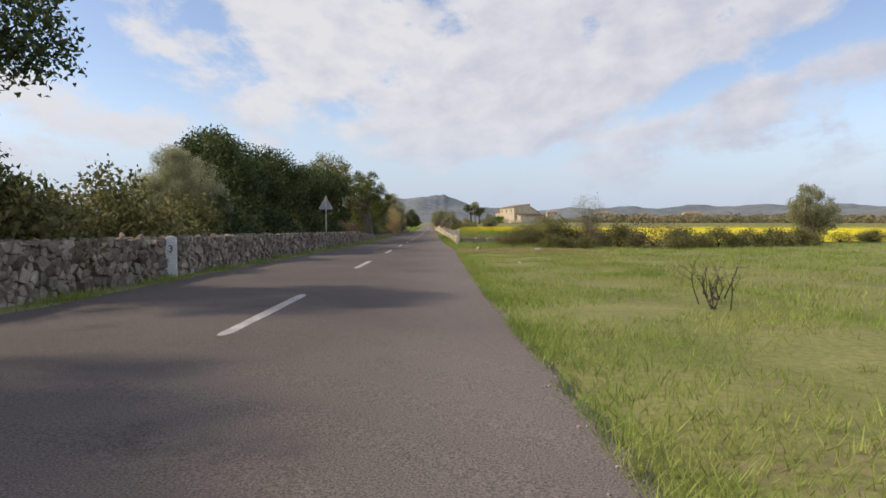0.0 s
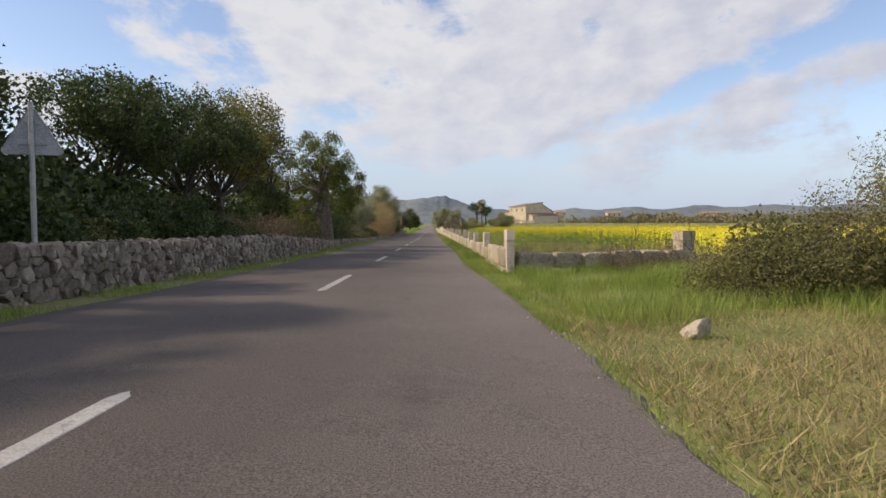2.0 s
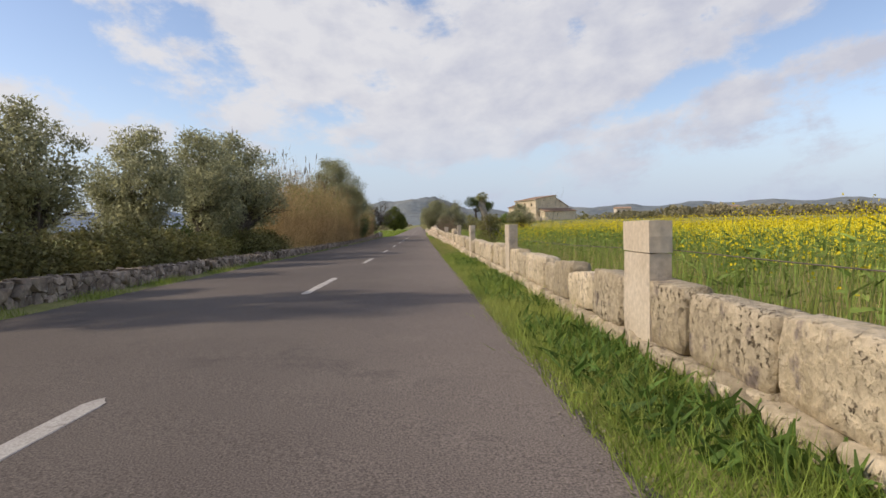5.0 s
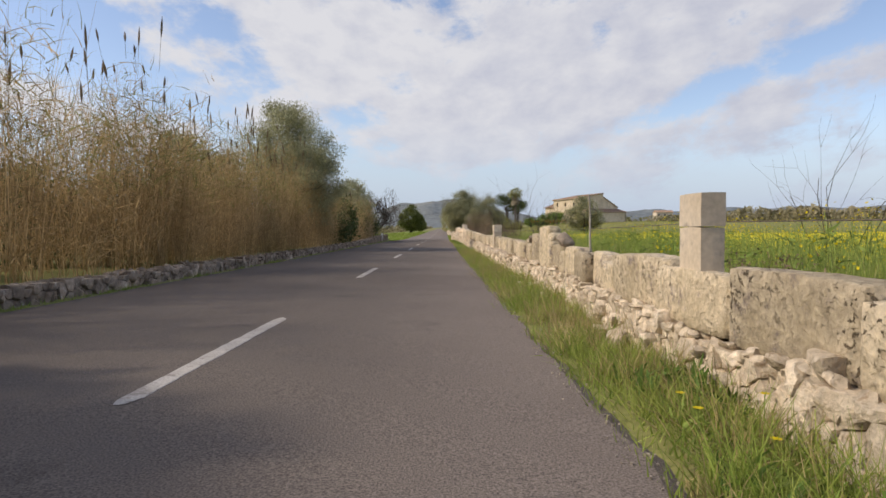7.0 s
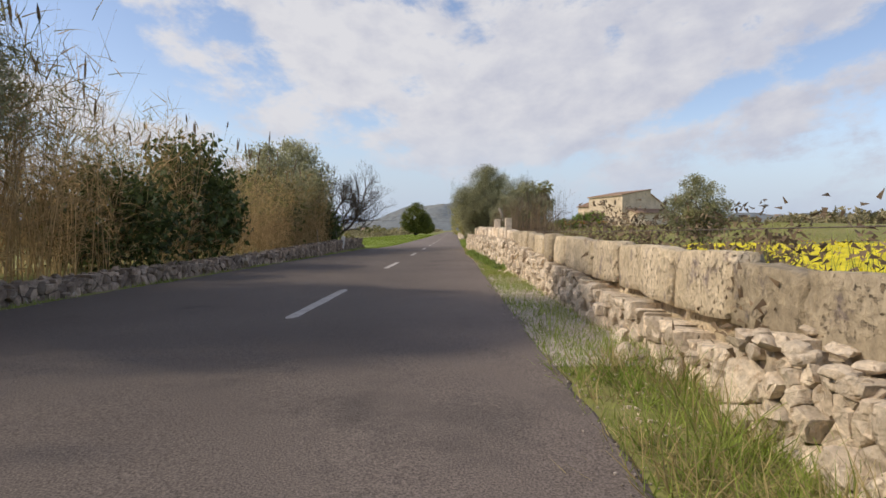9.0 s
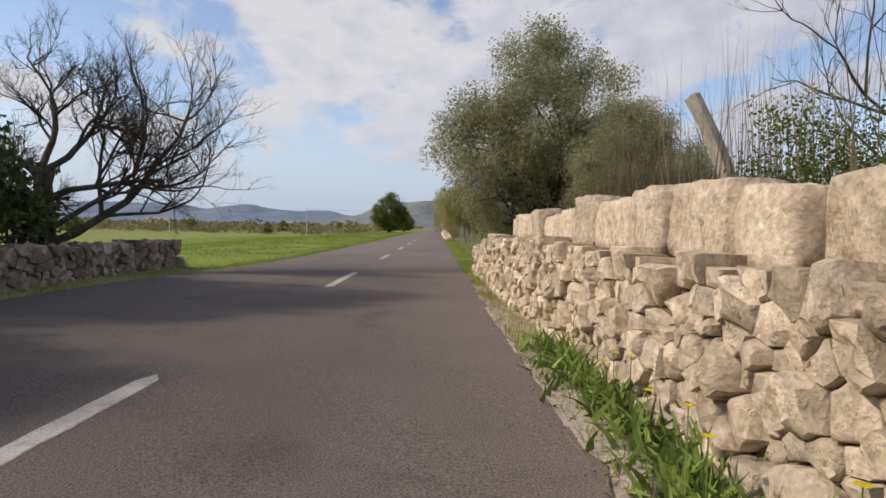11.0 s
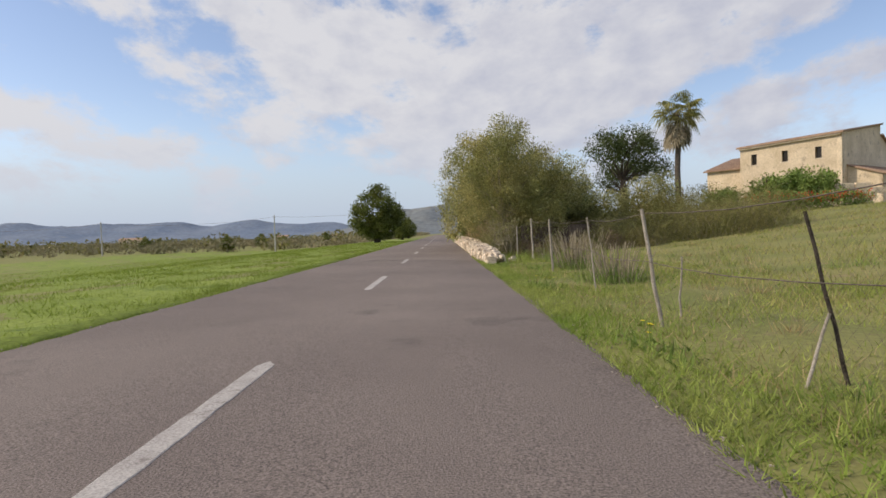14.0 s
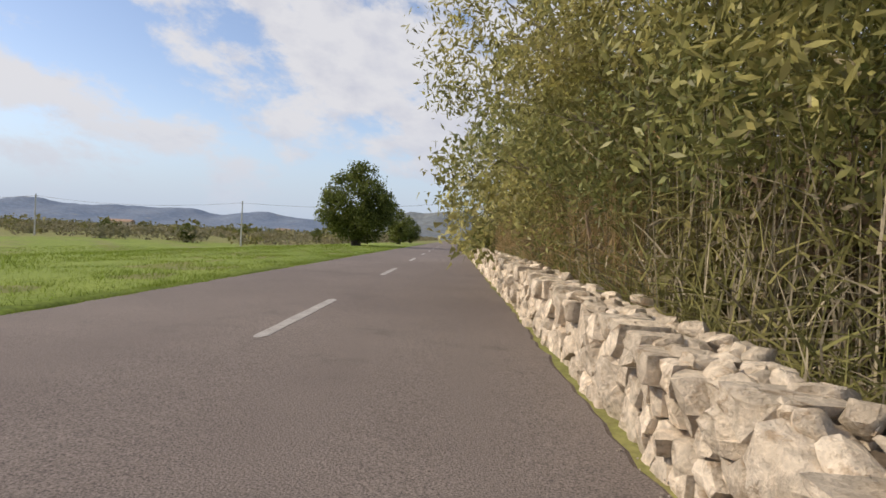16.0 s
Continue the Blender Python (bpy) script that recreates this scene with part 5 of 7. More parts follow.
for k, (x, y, hgt) in enumerate(((8.8, 105.5, 4.2), (3.4, 119.6, 3.9), (4.3, 119.2, 3.2), (4.8, 118.6, 3.1), (3.6, 121.5, 2.6), (7.6, 37.9, 1.7), (6.2, 40, 1.5), (3.1, 153.5, 2.9), (2.9, 156.5, 2.7), (3.3, 159.3, 2.6), (3.0, 149.0, 2.5), (3.2, 146.5, 2.6), (4.2, 2.4, 0.8), (4.6, 3.2, 0.6))):
    almond("dry_stalks", "tall dry leafless weed stalks rising from the verge", 50 + k, (x, y), [((rr.uniform(-0.4, 0.4), rr.uniform(-0.4, 0.4), 1), hgt * rr.uniform(0.45, 0.6), 0.014, (rr.uniform(-0.2, 0.2), rr.uniform(-0.4, 0.4), 0.1)) for _ in range(6)], BARK, trunk=((0, 0, 0), (0, 0, 0.2)), r=0.02, depth=2, kids=(2, 3))


# ---- reeds ----
def ribbons(rg, P, up, length, width, bend, parts=3):
    """Bent strips that taper to a point: bases P, first direction up."""
    n = len(P)
    d = up / np.linalg.norm(up, axis=1)[:, None]
    side = np.cross(d, rg.normal(0, 1, (n, 3))); side /= np.linalg.norm(side, axis=1)[:, None] + 1e-9
    fall = rg.normal(0, 1, (n, 3)); fall[:, 2] = -np.abs(fall[:, 2]) * 0.6
    V, q = [], P.copy()
    for k in range(parts + 1):
        w = (width * (1 - k / parts * 0.85))[:, None]
        V += [q - side * w, q + side * w]
        d = d + fall * (bend / parts)[:, None]
        d /= np.linalg.norm(d, axis=1)[:, None]
        q = q + d * (length / parts)[:, None]
    V = np.stack(V, 1)
    F = np.array([[2 * k, 2 * k + 1, 2 * k + 3, 2 * k + 2] for k in range(parts)])
    m = 2 * (parts + 1)
    return V.reshape(-1, 3), (np.arange(n)[:, None, None] * m + F[None]).reshape(-1, 4)


def reed_bed(name, label, seed, y0, y1, x0, x1, n, hmin, hmax, plume=0.04, drym=REED, fresh=0.4, leafn=11):
    rg = np.random.RandomState(seed)
    bed = thing(name, (x0 + x1) / 2, (y0 + y1) / 2, float(land((x0 + x1) / 2, (y0 + y1) / 2)), label, "reeds", "reed beds")
    org = np.array(bed.location)
    x, y = rg.uniform(x0, x1, n), rg.uniform(y0, y1, n)
    h = rg.uniform(hmin, hmax, n) * (0.75 + 0.35 * np.sin(y * 0.55 + 1.3) ** 2)
    B = np.stack([x, y, land(x, y) - 0.05], 1) - org
    up = np.stack([rg.normal(0, 0.12, n) + 0.03, rg.normal(0, 0.12, n), np.ones(n)], 1)
    put("canes", *ribbons(rg, B, up, h, rg.uniform(0.006, 0.011, n), rg.uniform(0.02, 0.16, n), 4), drym, bed, kind="stuff")
    k = leafn
    t = rg.uniform(0.08, 1.0, (n, k))
    P = (B[:, None] + (up / np.linalg.norm(up, axis=1)[:, None])[:, None] * (h[:, None] * t)[..., None]).reshape(-1, 3) + rg.normal(0, 0.07, (n * k, 3))
    U = np.stack([rg.normal(0, 0.7, n * k), rg.normal(0, 0.7, n * k), rg.uniform(0.3, 1.2, n * k)], 1)
    green = (t.reshape(-1) > 0.55) & (rg.uniform(0, 1, n * k) < fresh)
    for nm, sel, m in (("dry_leaves", ~green, drym), ("green_leaves", green, REED_GREEN)):
        c = int(sel.sum())
        put(nm, *ribbons(rg, P[sel], U[sel], rg.uniform(0.3, 0.75, c), rg.uniform(0.007, 0.014, c), rg.uniform(0.3, 1.2, c), 3), m, bed, kind="stuff")
    s = rg.choice(n, max(3, int(n * plume)), replace=False)
    top = B[s] + (up[s] / np.linalg.norm(up[s], axis=1)[:, None]) * (h[s] * 1.02)[:, None]
    heap = Heap()
    for p, l in zip(top, rg.uniform(0.5, 1.4, len(s))):
        e = np.array([rg.normal(0, 0.12), rg.normal(0, 0.12), 1.0]) * l
        heap.add(*tube([p, p + e * 0.8], [0.006, 0.005], 3))
        heap.add(*tube([p + e * 0.75, p + e * 0.9, p + e * 1.05, p + e * 1.2], [0.008, 0.03, 0.026, 0.004], 5))
    heap.put("plumes", LEAF_BROWN, parent=bed, kind="stuff")
    return bed


reed_bed("reed_bed", "tall straw-coloured reeds with dark plumes behind the low wall", 61, 97.5, 111, -10.4, -7.3, 1100, 3.4, 5.3, 0.05)
reed_bed("reed_bed", "dense dry yellow reed bank above the low stone wall", 62, 108, 134.0, -9.8, -7.1, 2600, 3.1, 4.9, 0.03)
reed_bed("reed_bed", "dry reeds with drooping leaves beside the olive tree", 63, 134, 157.5, -9.8, -7.3, 1500, 2.3, 4.1, 0.03)
reed_bed("reed_bed", "pale reeds among the laurel thicket above the wall", 64, 218.2, 238, 1.95, 2.9, 620, 1.1, 2.9, 0.0, CANE_GREY, 0.9, 6)
reed_bed("reed_bed", "yellow-green reeds and long grass along the top of the low wall", 66, 218.6, 240, 1.75, 2.35, 520, 0.5, 1.3, 0.0, REED_GREEN, 0.7, 5)
reed_bed("reed_bed", "tall yellowing reeds at the front of the thicket", 67, 225.5, 247, 1.85, 2.9, 900, 2.2, 4.0, 0.0, REED, 0.75, 9)
reed_bed("reed_bed", "reed screen of green and straw stems before the farmhouse", 65, 219.5, 224, 7.0, 17.0, 1300, 1.2, 2.3, 0.0, REED_GREEN, 0.6)


def cane_clump(x, y, seed, n, h):
    rg = np.random.RandomState(seed)
    t = thing("cane_stump_clump", x, y, float(land(x, y)) - 0.03, "clump of cut bleached cane stalks with green shoots", "reeds", "cane clumps")
    B = np.stack([rg.normal(0, 0.22, n), rg.normal(0, 0.32, n), np.zeros(n)], 1)
    up = np.stack([B[:, 0] * 0.9 + rg.normal(0, 0.1, n), B[:, 1] * 0.3 + rg.normal(0, 0.1, n), np.ones(n)], 1)
    heap = Heap()
    for b, u in zip(B, up):
        l = h * rg.uniform(0.45, 1.1)
        heap.add(*tube([b, b + u * l * 0.5, b + u * l], [0.008, 0.007, 0.005], 4))
    heap.put("stalks", CANE_GREY, parent=t, kind="stuff")
    m = n * 6
    P = np.stack([rg.normal(0, 0.35, m), rg.normal(0, 0.45, m), np.zeros(m)], 1)
    put("shoots", *ribbons(rg, P, np.stack([rg.normal(0, 0.5, m), rg.normal(0, 0.5, m), np.ones(m)], 1), rg.uniform(0.2, 0.55, m), rg.uniform(0.006, 0.012, m), rg.uniform(0.2, 0.8, m)), STEM, t, kind="stuff")


for k, (x, y, n, h) in enumerate(((3.35, 204.4, 140, 0.85), (3.6, 209.3, 150, 1.15), (3.4, 213.8, 20, 0.7))):
    cane_clump(x, y, 80 + k, n, h)


# ---- flowering crop behind the wall ----
rg = np.random.RandomState(91)


def crop_top(x, y):
    edge = np.minimum(step(9, 13, x), np.minimum(step(46, 52, y + 0.0 * x), 1 - step(150, 156, y))) * (1 - 0.4 * step(96, 108, y))
    return land(x, y) + (1.04 + 0.12 * np.sin(x * 0.7 + y * 0.4) * np.sin(y * 0.33) + 0.05 * np.sin(x * 2.1)) * edge


cx = np.concatenate([np.arange(9, 40, 0.8), np.arange(40, 190, 4.0)])
put("flowering_crop_field", *grid(cx, np.arange(45, 157, 0.8), crop_top), RAPE, kind="stuff", label="wide field of yellow flowering rape in bloom", category="crop")
n = 9000
x = 3.0 + 9 * rg.uniform(0, 1, n) ** 0.8
y = rg.uniform(46, 121, n)
keep = (x > 3.6 + 1.2 * np.sin(y * 0.35)) & ((y < 101) | (rg.uniform(0, 1, n) < 0.45))
x, y = x[keep], y[keep]
n = len(x)
B = np.stack([x, y, land(x, y)], 1)
h = rg.uniform(0.75, 1.2, n) * np.where(y > 84, 1.1, 1.0) * np.where(x < 4.5, 0.8, 1)
up = np.stack([rg.normal(0, 0.12, n), rg.normal(0, 0.12, n), np.ones(n)], 1)
crop = thing("rape_plants", 6, 80, float(land(6, 80)), "tall green rape plants with yellow blossom at the field edge", "crop")
org = np.array(crop.location)
put("stems", *ribbons(rg, B - org, up, h, np.full(n, 0.012), rg.uniform(0.0, 0.15, n), 3), STEM, crop, kind="stuff")
k = 3
P = (B[:, None] + up[:, None] * (h[:, None] * rg.uniform(0.05, 0.8, (n, k)))[..., None]).reshape(-1, 3) - org
put("leaves", *ribbons(rg, P, np.stack([rg.normal(0, 1, n * k), rg.normal(0, 1, n * k), rg.uniform(0.1, 1, n * k)], 1), rg.uniform(0.12, 0.3, n * k), rg.uniform(0.012, 0.03, n * k), rg.uniform(0.2, 0.9, n * k), 2), STEM, crop, kind="stuff")
T_ = B + up * h[:, None] - org
T_ = T_[((x > 7.5) | (rg.uniform(0, 1, n) < 0.42)) & ((y < 98) | (rg.uniform(0, 1, n) < 0.35))]
put("blossoms", *leaves(rg, T_, (0.12, 0.12, 0.1), 11, 0.034, 0.9), FLOWER, crop, kind="stuff")
x, y = 9 + 45 * rg.uniform(0, 1, 17000) ** 1.3, rg.uniform(47, 154, 17000)
k = (y < 98) | (rg.uniform(0, 1, len(x)) < 0.3)
x, y = x[k], y[k]
C = np.stack([x, y, crop_top(x, y) + 0.05], 1)
put("blossom_carpet", *leaves(rg, C - org, (0.2, 0.2, 0.1), 4, 0.075, 0.9), FLOWER, crop, kind="stuff")


# ---- grass ----
def blades(rg, x, y, hmin, hmax, w, lean=0.35):
    n = len(x)
    B = np.stack([x, y, land(x, y) - 0.01], 1)
    a = rg.uniform(0, 2 * np.pi, n)
    side = np.stack([np.cos(a), np.sin(a), 0 * a], 1) * (w * rg.uniform(0.6, 1.3, n))[:, None]
    tip = B + np.stack([rg.normal(0, lean, n), rg.normal(0, lean, n), np.ones(n)], 1) * rg.uniform(hmin, hmax, n)[:, None]
    return np.stack([B - side, B + side, tip], 1).reshape(-1, 3), np.arange(3 * n).reshape(-1, 3)


def clumpy(rg, x, y, s=0.6):
    """Keeps more of the grass where it grows in tufts."""
    v = np.sin(x * 2.3 * s + 1.1 * np.sin(y * 1.7 * s)) + np.sin(y * 2.9 * s + 1.7 * np.sin(x * 1.3 * s))
    return rg.uniform(0, 1, len(x)) < 0.45 + 0.3 * v


def lawn(name, label, seed, n, xf, y0, y1, hmin, hmax, w, m, clump=True, lean=0.35):
    rg = np.random.RandomState(seed)
    y = rg.uniform(y0, y1, n)
    x = xf(rg.uniform(0, 1, n), y)
    if clump:
        k = clumpy(rg, x, y)
        x, y = x[k], y[k]
    put(name, *blades(rg, x, y, hmin, hmax, w, lean), m, kind="stuff", label=label, category="grass")


GL = "short green roadside grass on the verge"
for seed, n, y0, y1 in ((1, 104000, -8, 22.6), (31, 7000, 22.6, 27.8), (32, 38000, 27.8, 36.5)):
    lawn("grass", GL, seed, n, lambda u, y: right_edge(y) - 0.06 + 5 * u ** 1.5, y0, y1, 0.05, 0.15, 0.0048, GRASS, lean=0.55)
lawn("grass", GL, 2, 72500, lambda u, y: 5.5 + 14 * u, -8, 33, 0.08, 0.2, 0.0099, GRASS)
lawn("grass", GL, 3, 37700, lambda u, y: 18 + 24 * u, -8, 45, 0.1, 0.2, 0.0186, GRASS)
lawn("grass", "long rank grass before the field entrance", 4, 40000, lambda u, y: 2.0 + 6.5 * u, 28.2, 37.5, 0.15, 0.42, 0.0062, GRASS)
lawn("dry_grass", "bleached dry grass among the green verge", 5, 14000, lambda u, y: right_edge(y) + 0.1 + 9 * u, 5, 34, 0.06, 0.2, 0.008, GRASS_DRY, lean=0.9)
lawn("dry_grass", "tall dry weeds before the yellow field", 25, 9000, lambda u, y: 2.5 + 8 * u, 38.5, 50, 0.3, 0.8, 0.006, GRASS_DRY, lean=0.3)
lawn("grass", "rank green grass along the foot of the wall", 6, 66000, lambda u, y: right_edge(y) - 0.06 + np.maximum(ashlar_x(y) - right_edge(y) + 0.1, 0.1) * u, 36, 91, 0.06, 0.22, 0.0048, GRASS, False, 0.5)
lawn("grass", "patchy grass among the stones below the wall", 23, 30000, lambda u, y: right_edge(y) - 0.04 + np.maximum(ashlar_x(y) - right_edge(y) + 0.05, 0.1) * u, 91, 141, 0.05, 0.17, 0.0052, GRASS, True, 0.5)
lawn("grass", "tufts of long grass among fallen stones", 7, 22000, lambda u, y: right_edge(y) + 0.2 + 0.95 * u, 88, 122, 0.06, 0.2, 0.0056, GRASS)
lawn("tall_weeds", "tall green and yellow weeds at the edge of the field", 18, 36000, lambda u, y: 2.6 + 7.5 * u ** 1.2, 94, 128, 0.5, 1.3, 0.007, GRASS, lean=0.2)
lawn("dry_stems", "thin dry brown stems behind the limestone wall", 20, 5200, lambda u, y: 2.5 + 1.9 * u, 143, 160, 1.7, 3.3, 0.011, LEAF_BROWN, True, 0.1)
lawn("dry_grass", "bleached trodden grass and bare earth beside the road", 29, 44000, lambda u, y: right_edge(y) + 0.15 + 7 * u, 21.8, 28.3, 0.04, 0.15, 0.0075, GRASS_DRY, True, 0.95)
lawn("dry_grass", "trodden yellow grass at the field entrance", 19, 16000, lambda u, y: right_edge(y) + 0.1 + 4.5 * u, 21.5, 29.5, 0.03, 0.12, 0.006, GRASS_DRY, False, 0.9)
lawn("grass", "weeds at the foot of the limestone wall", 8, 9000, lambda u, y: right_edge(y) + 0.02 + np.maximum(tall_face(y) - right_edge(y), 0.05) * u, 136, 166, 0.03, 0.13, 0.007, GRASS)
lawn("dry_grass", "sparse dry weeds on the grit below the limestone wall", 28, 9000, lambda u, y: right_edge(y) - 0.02 + np.maximum(tall_face(y) - right_edge(y), 0.05) * u, 134, 166, 0.03, 0.12, 0.006, GRASS_DRY, True, 0.9)
lawn("grass", GL, 9, 200000, lambda u, y: right_edge(y) - 0.06 + 5.5 * u ** 1.5, 164, 219, 0.04, 0.12, 0.0068, GRASS, lean=0.75)
lawn("grass", "grass field rising to the farmhouse", 10, 116000, lambda u, y: 4 + 29 * u, 164, 236, 0.08, 0.2, 0.0124, GRASS_FIELD)
lawn("dry_grass", "dry stems among the field grass", 11, 62000, lambda u, y: 1.6 + 26 * u ** 1.4, 164, 222, 0.06, 0.2, 0.0065, GRASS_DRY, lean=0.7)
lawn("grass", "grass between road and stone wall", 12, 60900, lambda u, y: left_edge(y) + 0.05 - np.maximum(left_edge(y) - left_face(y) - 0.02, 0.05) * u, -8, 88, 0.05, 0.2, 0.0056, GRASS)
lawn("grass", "thin grass at the foot of the old wall", 22, 16000, lambda u, y: left_edge(y) - np.maximum(left_edge(y) - left_face(y) - 0.02, 0.05) * u, 88, 165, 0.03, 0.12, 0.0056, GRASS)
lawn("crop_blades", "bright green young crop beside the road", 13, 85000, lambda u, y: left_edge(y) - 0.3 - 9 * u ** 1.2, 164.5, 290, 0.05, 0.14, 0.0085, CROP, False, 0.5)
lawn("grass", "low grass edging the green field", 21, 40000, lambda u, y: left_edge(y) + 0.06 - 0.6 * u, 164.5, 270, 0.02, 0.07, 0.006, CROP, False, 0.8)
lawn("crop_blades", "bright green young crop field", 14, 56000, lambda u, y: -13 - 34 * u, 164, 300, 0.08, 0.18, 0.0217, CROP, False)
lawn("grass", "grass and weeds behind the low wall", 15, 17000, lambda u, y: 1.9 + 5 * u, 212, 232, 0.12, 0.5, 0.0062, GRASS)
lawn("tall_weeds", "tall pale green weeds and grass behind the sandstone wall", 16, 30000, lambda u, y: 2.5 + 3.2 * u ** 1.3, 44, 121, 0.4, 0.95, 0.0062, GRASS, lean=0.22)
lawn("tall_weeds", "dry brown weed stems behind the sandstone wall", 17, 15000, lambda u, y: 2.5 + 2.6 * u, 44, 121, 0.4, 1.0, 0.005, GRASS_DRY, lean=0.2)
def tufts(name, label, seed, n, xf, y0, y1, hmin, hmax, m, per=46, r=0.11):
    """Clumps of long grass scattered over the verge."""
    rg = np.random.RandomState(seed)
    cy_ = rg.uniform(y0, y1, n)
    cx_ = xf(rg.uniform(0, 1, n), cy_)
    grow = np.repeat(rg.uniform(0.6, 1.2, n), per)
    x, y = np.repeat(cx_, per) + rg.normal(0, r, n * per) * grow, np.repeat(cy_, per) + rg.normal(0, r, n * per) * grow
    B = np.stack([x, y, land(x, y) - 0.01], 1)
    U = np.stack([(x - np.repeat(cx_, per)) * 3 + rg.normal(0, 0.25, n * per), (y - np.repeat(cy_, per)) * 3 + rg.normal(0, 0.25, n * per), np.ones(n * per)], 1)
    put(name, *ribbons(rg, B, U, rg.uniform(hmin, hmax, n * per) * grow, rg.uniform(0.003, 0.006, n * per), rg.uniform(0.1, 0.8, n * per), 2), m, kind="stuff", label=label, category="grass")


tufts("grass_tufts", "tufts of long green grass on the verge", 101, 70, lambda u, y: right_edge(y) + 0.15 + 2.2 * u ** 1.4, 165, 216, 0.1, 0.24, GRASS)
tufts("grass_tufts", "tufts of long green grass at the field fence", 102, 110, lambda u, y: 1.5 + 12 * u ** 1.3, 166, 222, 0.12, 0.28, STEM)
tufts("grass_tufts", "tufts of long grass on the wide verge", 103, 170, lambda u, y: right_edge(y) + 0.2 + 12 * u ** 1.3, -5, 34, 0.06, 0.15, GRASS)
tufts("grass_tufts", "tufts of rank grass at the foot of the wall", 104, 330, lambda u, y: right_edge(y) + 0.12 + np.maximum(ashlar_x(y) - right_edge(y) - 0.2, 0.1) * u, 37, 128, 0.14, 0.36, GRASS)
tufts("grass_tufts", "rank grass grown up between the fallen stones", 108, 150, lambda u, y: right_edge(y) + 0.3 + np.maximum(ashlar_x(y) - right_edge(y) - 0.5, 0.1) * u, 90, 126, 0.18, 0.42, GRASS, 40, 0.12)
tufts("dry_grass", "dry grass between the fallen stones", 109, 260, lambda u, y: right_edge(y) + 0.15 + np.maximum(ashlar_x(y) - right_edge(y) - 0.3, 0.1) * u, 90, 126, 0.15, 0.4, GRASS_DRY, 34, 0.12)
tufts("grass_tufts", "leafy clumps in the young crop", 105, 420, lambda u, y: left_edge(y) - 0.25 - 9 * u ** 1.3, 165, 250, 0.1, 0.2, CROP, 40, 0.13)
tufts("dry_grass", "tufts of dry grass in the field", 106, 190, lambda u, y: 2.6 + 20 * u ** 1.2, 166, 222, 0.12, 0.3, GRASS_DRY)
rg = np.random.RandomState(107)
for k in range(22):
    x, y = 2.15 + rg.normal(0, 0.35), rg.uniform(186.5, 195.5)
    a_ = thing("asphodel", x, y, float(land(x, y)), "slender stalk of small white flowers beside the fence", "flower", "asphodels")
    h_ = rg.uniform(0.35, 0.6)
    tip_ = np.array([rg.normal(0, 0.05), rg.normal(0, 0.05), h_])
    put("stalk", *tube([(0, 0, -0.02), tip_ * 0.5, tip_], [0.006, 0.005, 0.003], 4), STEM, a_)
    put("blossom", *leaves(rg, tip_ * np.linspace(0.72, 1.0, 5)[:, None], 0.022, 4, 0.02, 0.6), PETAL, a_)
# grit along the broken edges of the asphalt
rg = np.random.RandomState(27)
V0, F0 = rock(7, 1, 6)
n = 5200
y = rg.uniform(-4, 222, n)
e = np.where(rg.uniform(0, 1, n) < 0.75, right_edge(y), left_edge(y))
x = e + rg.normal(0.0, 0.07, n)
P = np.stack([x, y, road_z(y) + 0.006], 1)
a = rg.uniform(0, 6.28, n)
S = rg.uniform(0.005, 0.017, (n, 1, 1)) * rg.uniform(0.6, 1.3, (n, 1, 3))
W = V0[None] * S
W = np.stack([W[..., 0] * np.cos(a)[:, None] - W[..., 1] * np.sin(a)[:, None], W[..., 0] * np.sin(a)[:, None] + W[..., 1] * np.cos(a)[:, None], W[..., 2]], -1) + P[:, None]
put("grit", W.reshape(-1, 3), (np.arange(n)[:, None, None] * len(V0) + F0[None]).reshape(-1, 3), GRIT, kind="stuff", label="loose grit and pebbles along the asphalt edges", category="gravel")
ys = np.arange(126, 166.5, 0.5)
us = np.linspace(0, 1, 6)
vx = right_edge(ys)[:, None] - 0.02 + (tall_face(ys) - right_edge(ys) + 0.1)[:, None] * us[None]
vy = np.broadcast_to(ys[:, None], vx.shape)
i, j = np.meshgrid(np.arange(len(ys) - 1), np.arange(5), indexing="ij")
k = i * 6 + j
put("verge", np.stack([vx, vy, land(vx, vy) + 0.012 + 0.008 * np.sin(vx * 9 + vy * 3)], -1).reshape(-1, 3), np.stack([k, k + 1, k + 7, k + 6], -1).reshape(-1, 4), GRIT, kind="structure", smooth=True, label="strip of dry grit below the limestone wall", category="verge")
n = 3600
y = rg.uniform(124, 165, n)
x = right_edge(y) + np.maximum(tall_face(y) - right_edge(y), 0.1) * rg.uniform(0, 1.05, n) ** 0.8
S = rg.uniform(0.006, 0.028, (n, 1, 1)) * rg.uniform(0.6, 1.3, (n, 1, 3))
W = V0[None] * S + np.stack([x, y, land(x, y) + 0.004], 1)[:, None]
put("rubble", W.reshape(-1, 3), (np.arange(n)[:, None, None] * len(V0) + F0[None]).reshape(-1, 3), PALESTONE, kind="stuff", label="small limestone chips on the verge below the wall", category="gravel")
fx = np.concatenate([np.arange(-75, -5.4, 1.5), [-5.3, -5.14]])
put("crop_field", *grid(fx, np.arange(164.6, 345, 2.0), lambda x, y: land(x, y) + np.where((x > -5.2) | (y < 165), -0.14, 0.02 + 0.03 * np.sin(x) * np.sin(y * 0.7))), FIELD, smooth=True, kind="structure", label="bright green field of young crop beside the road", category="field")

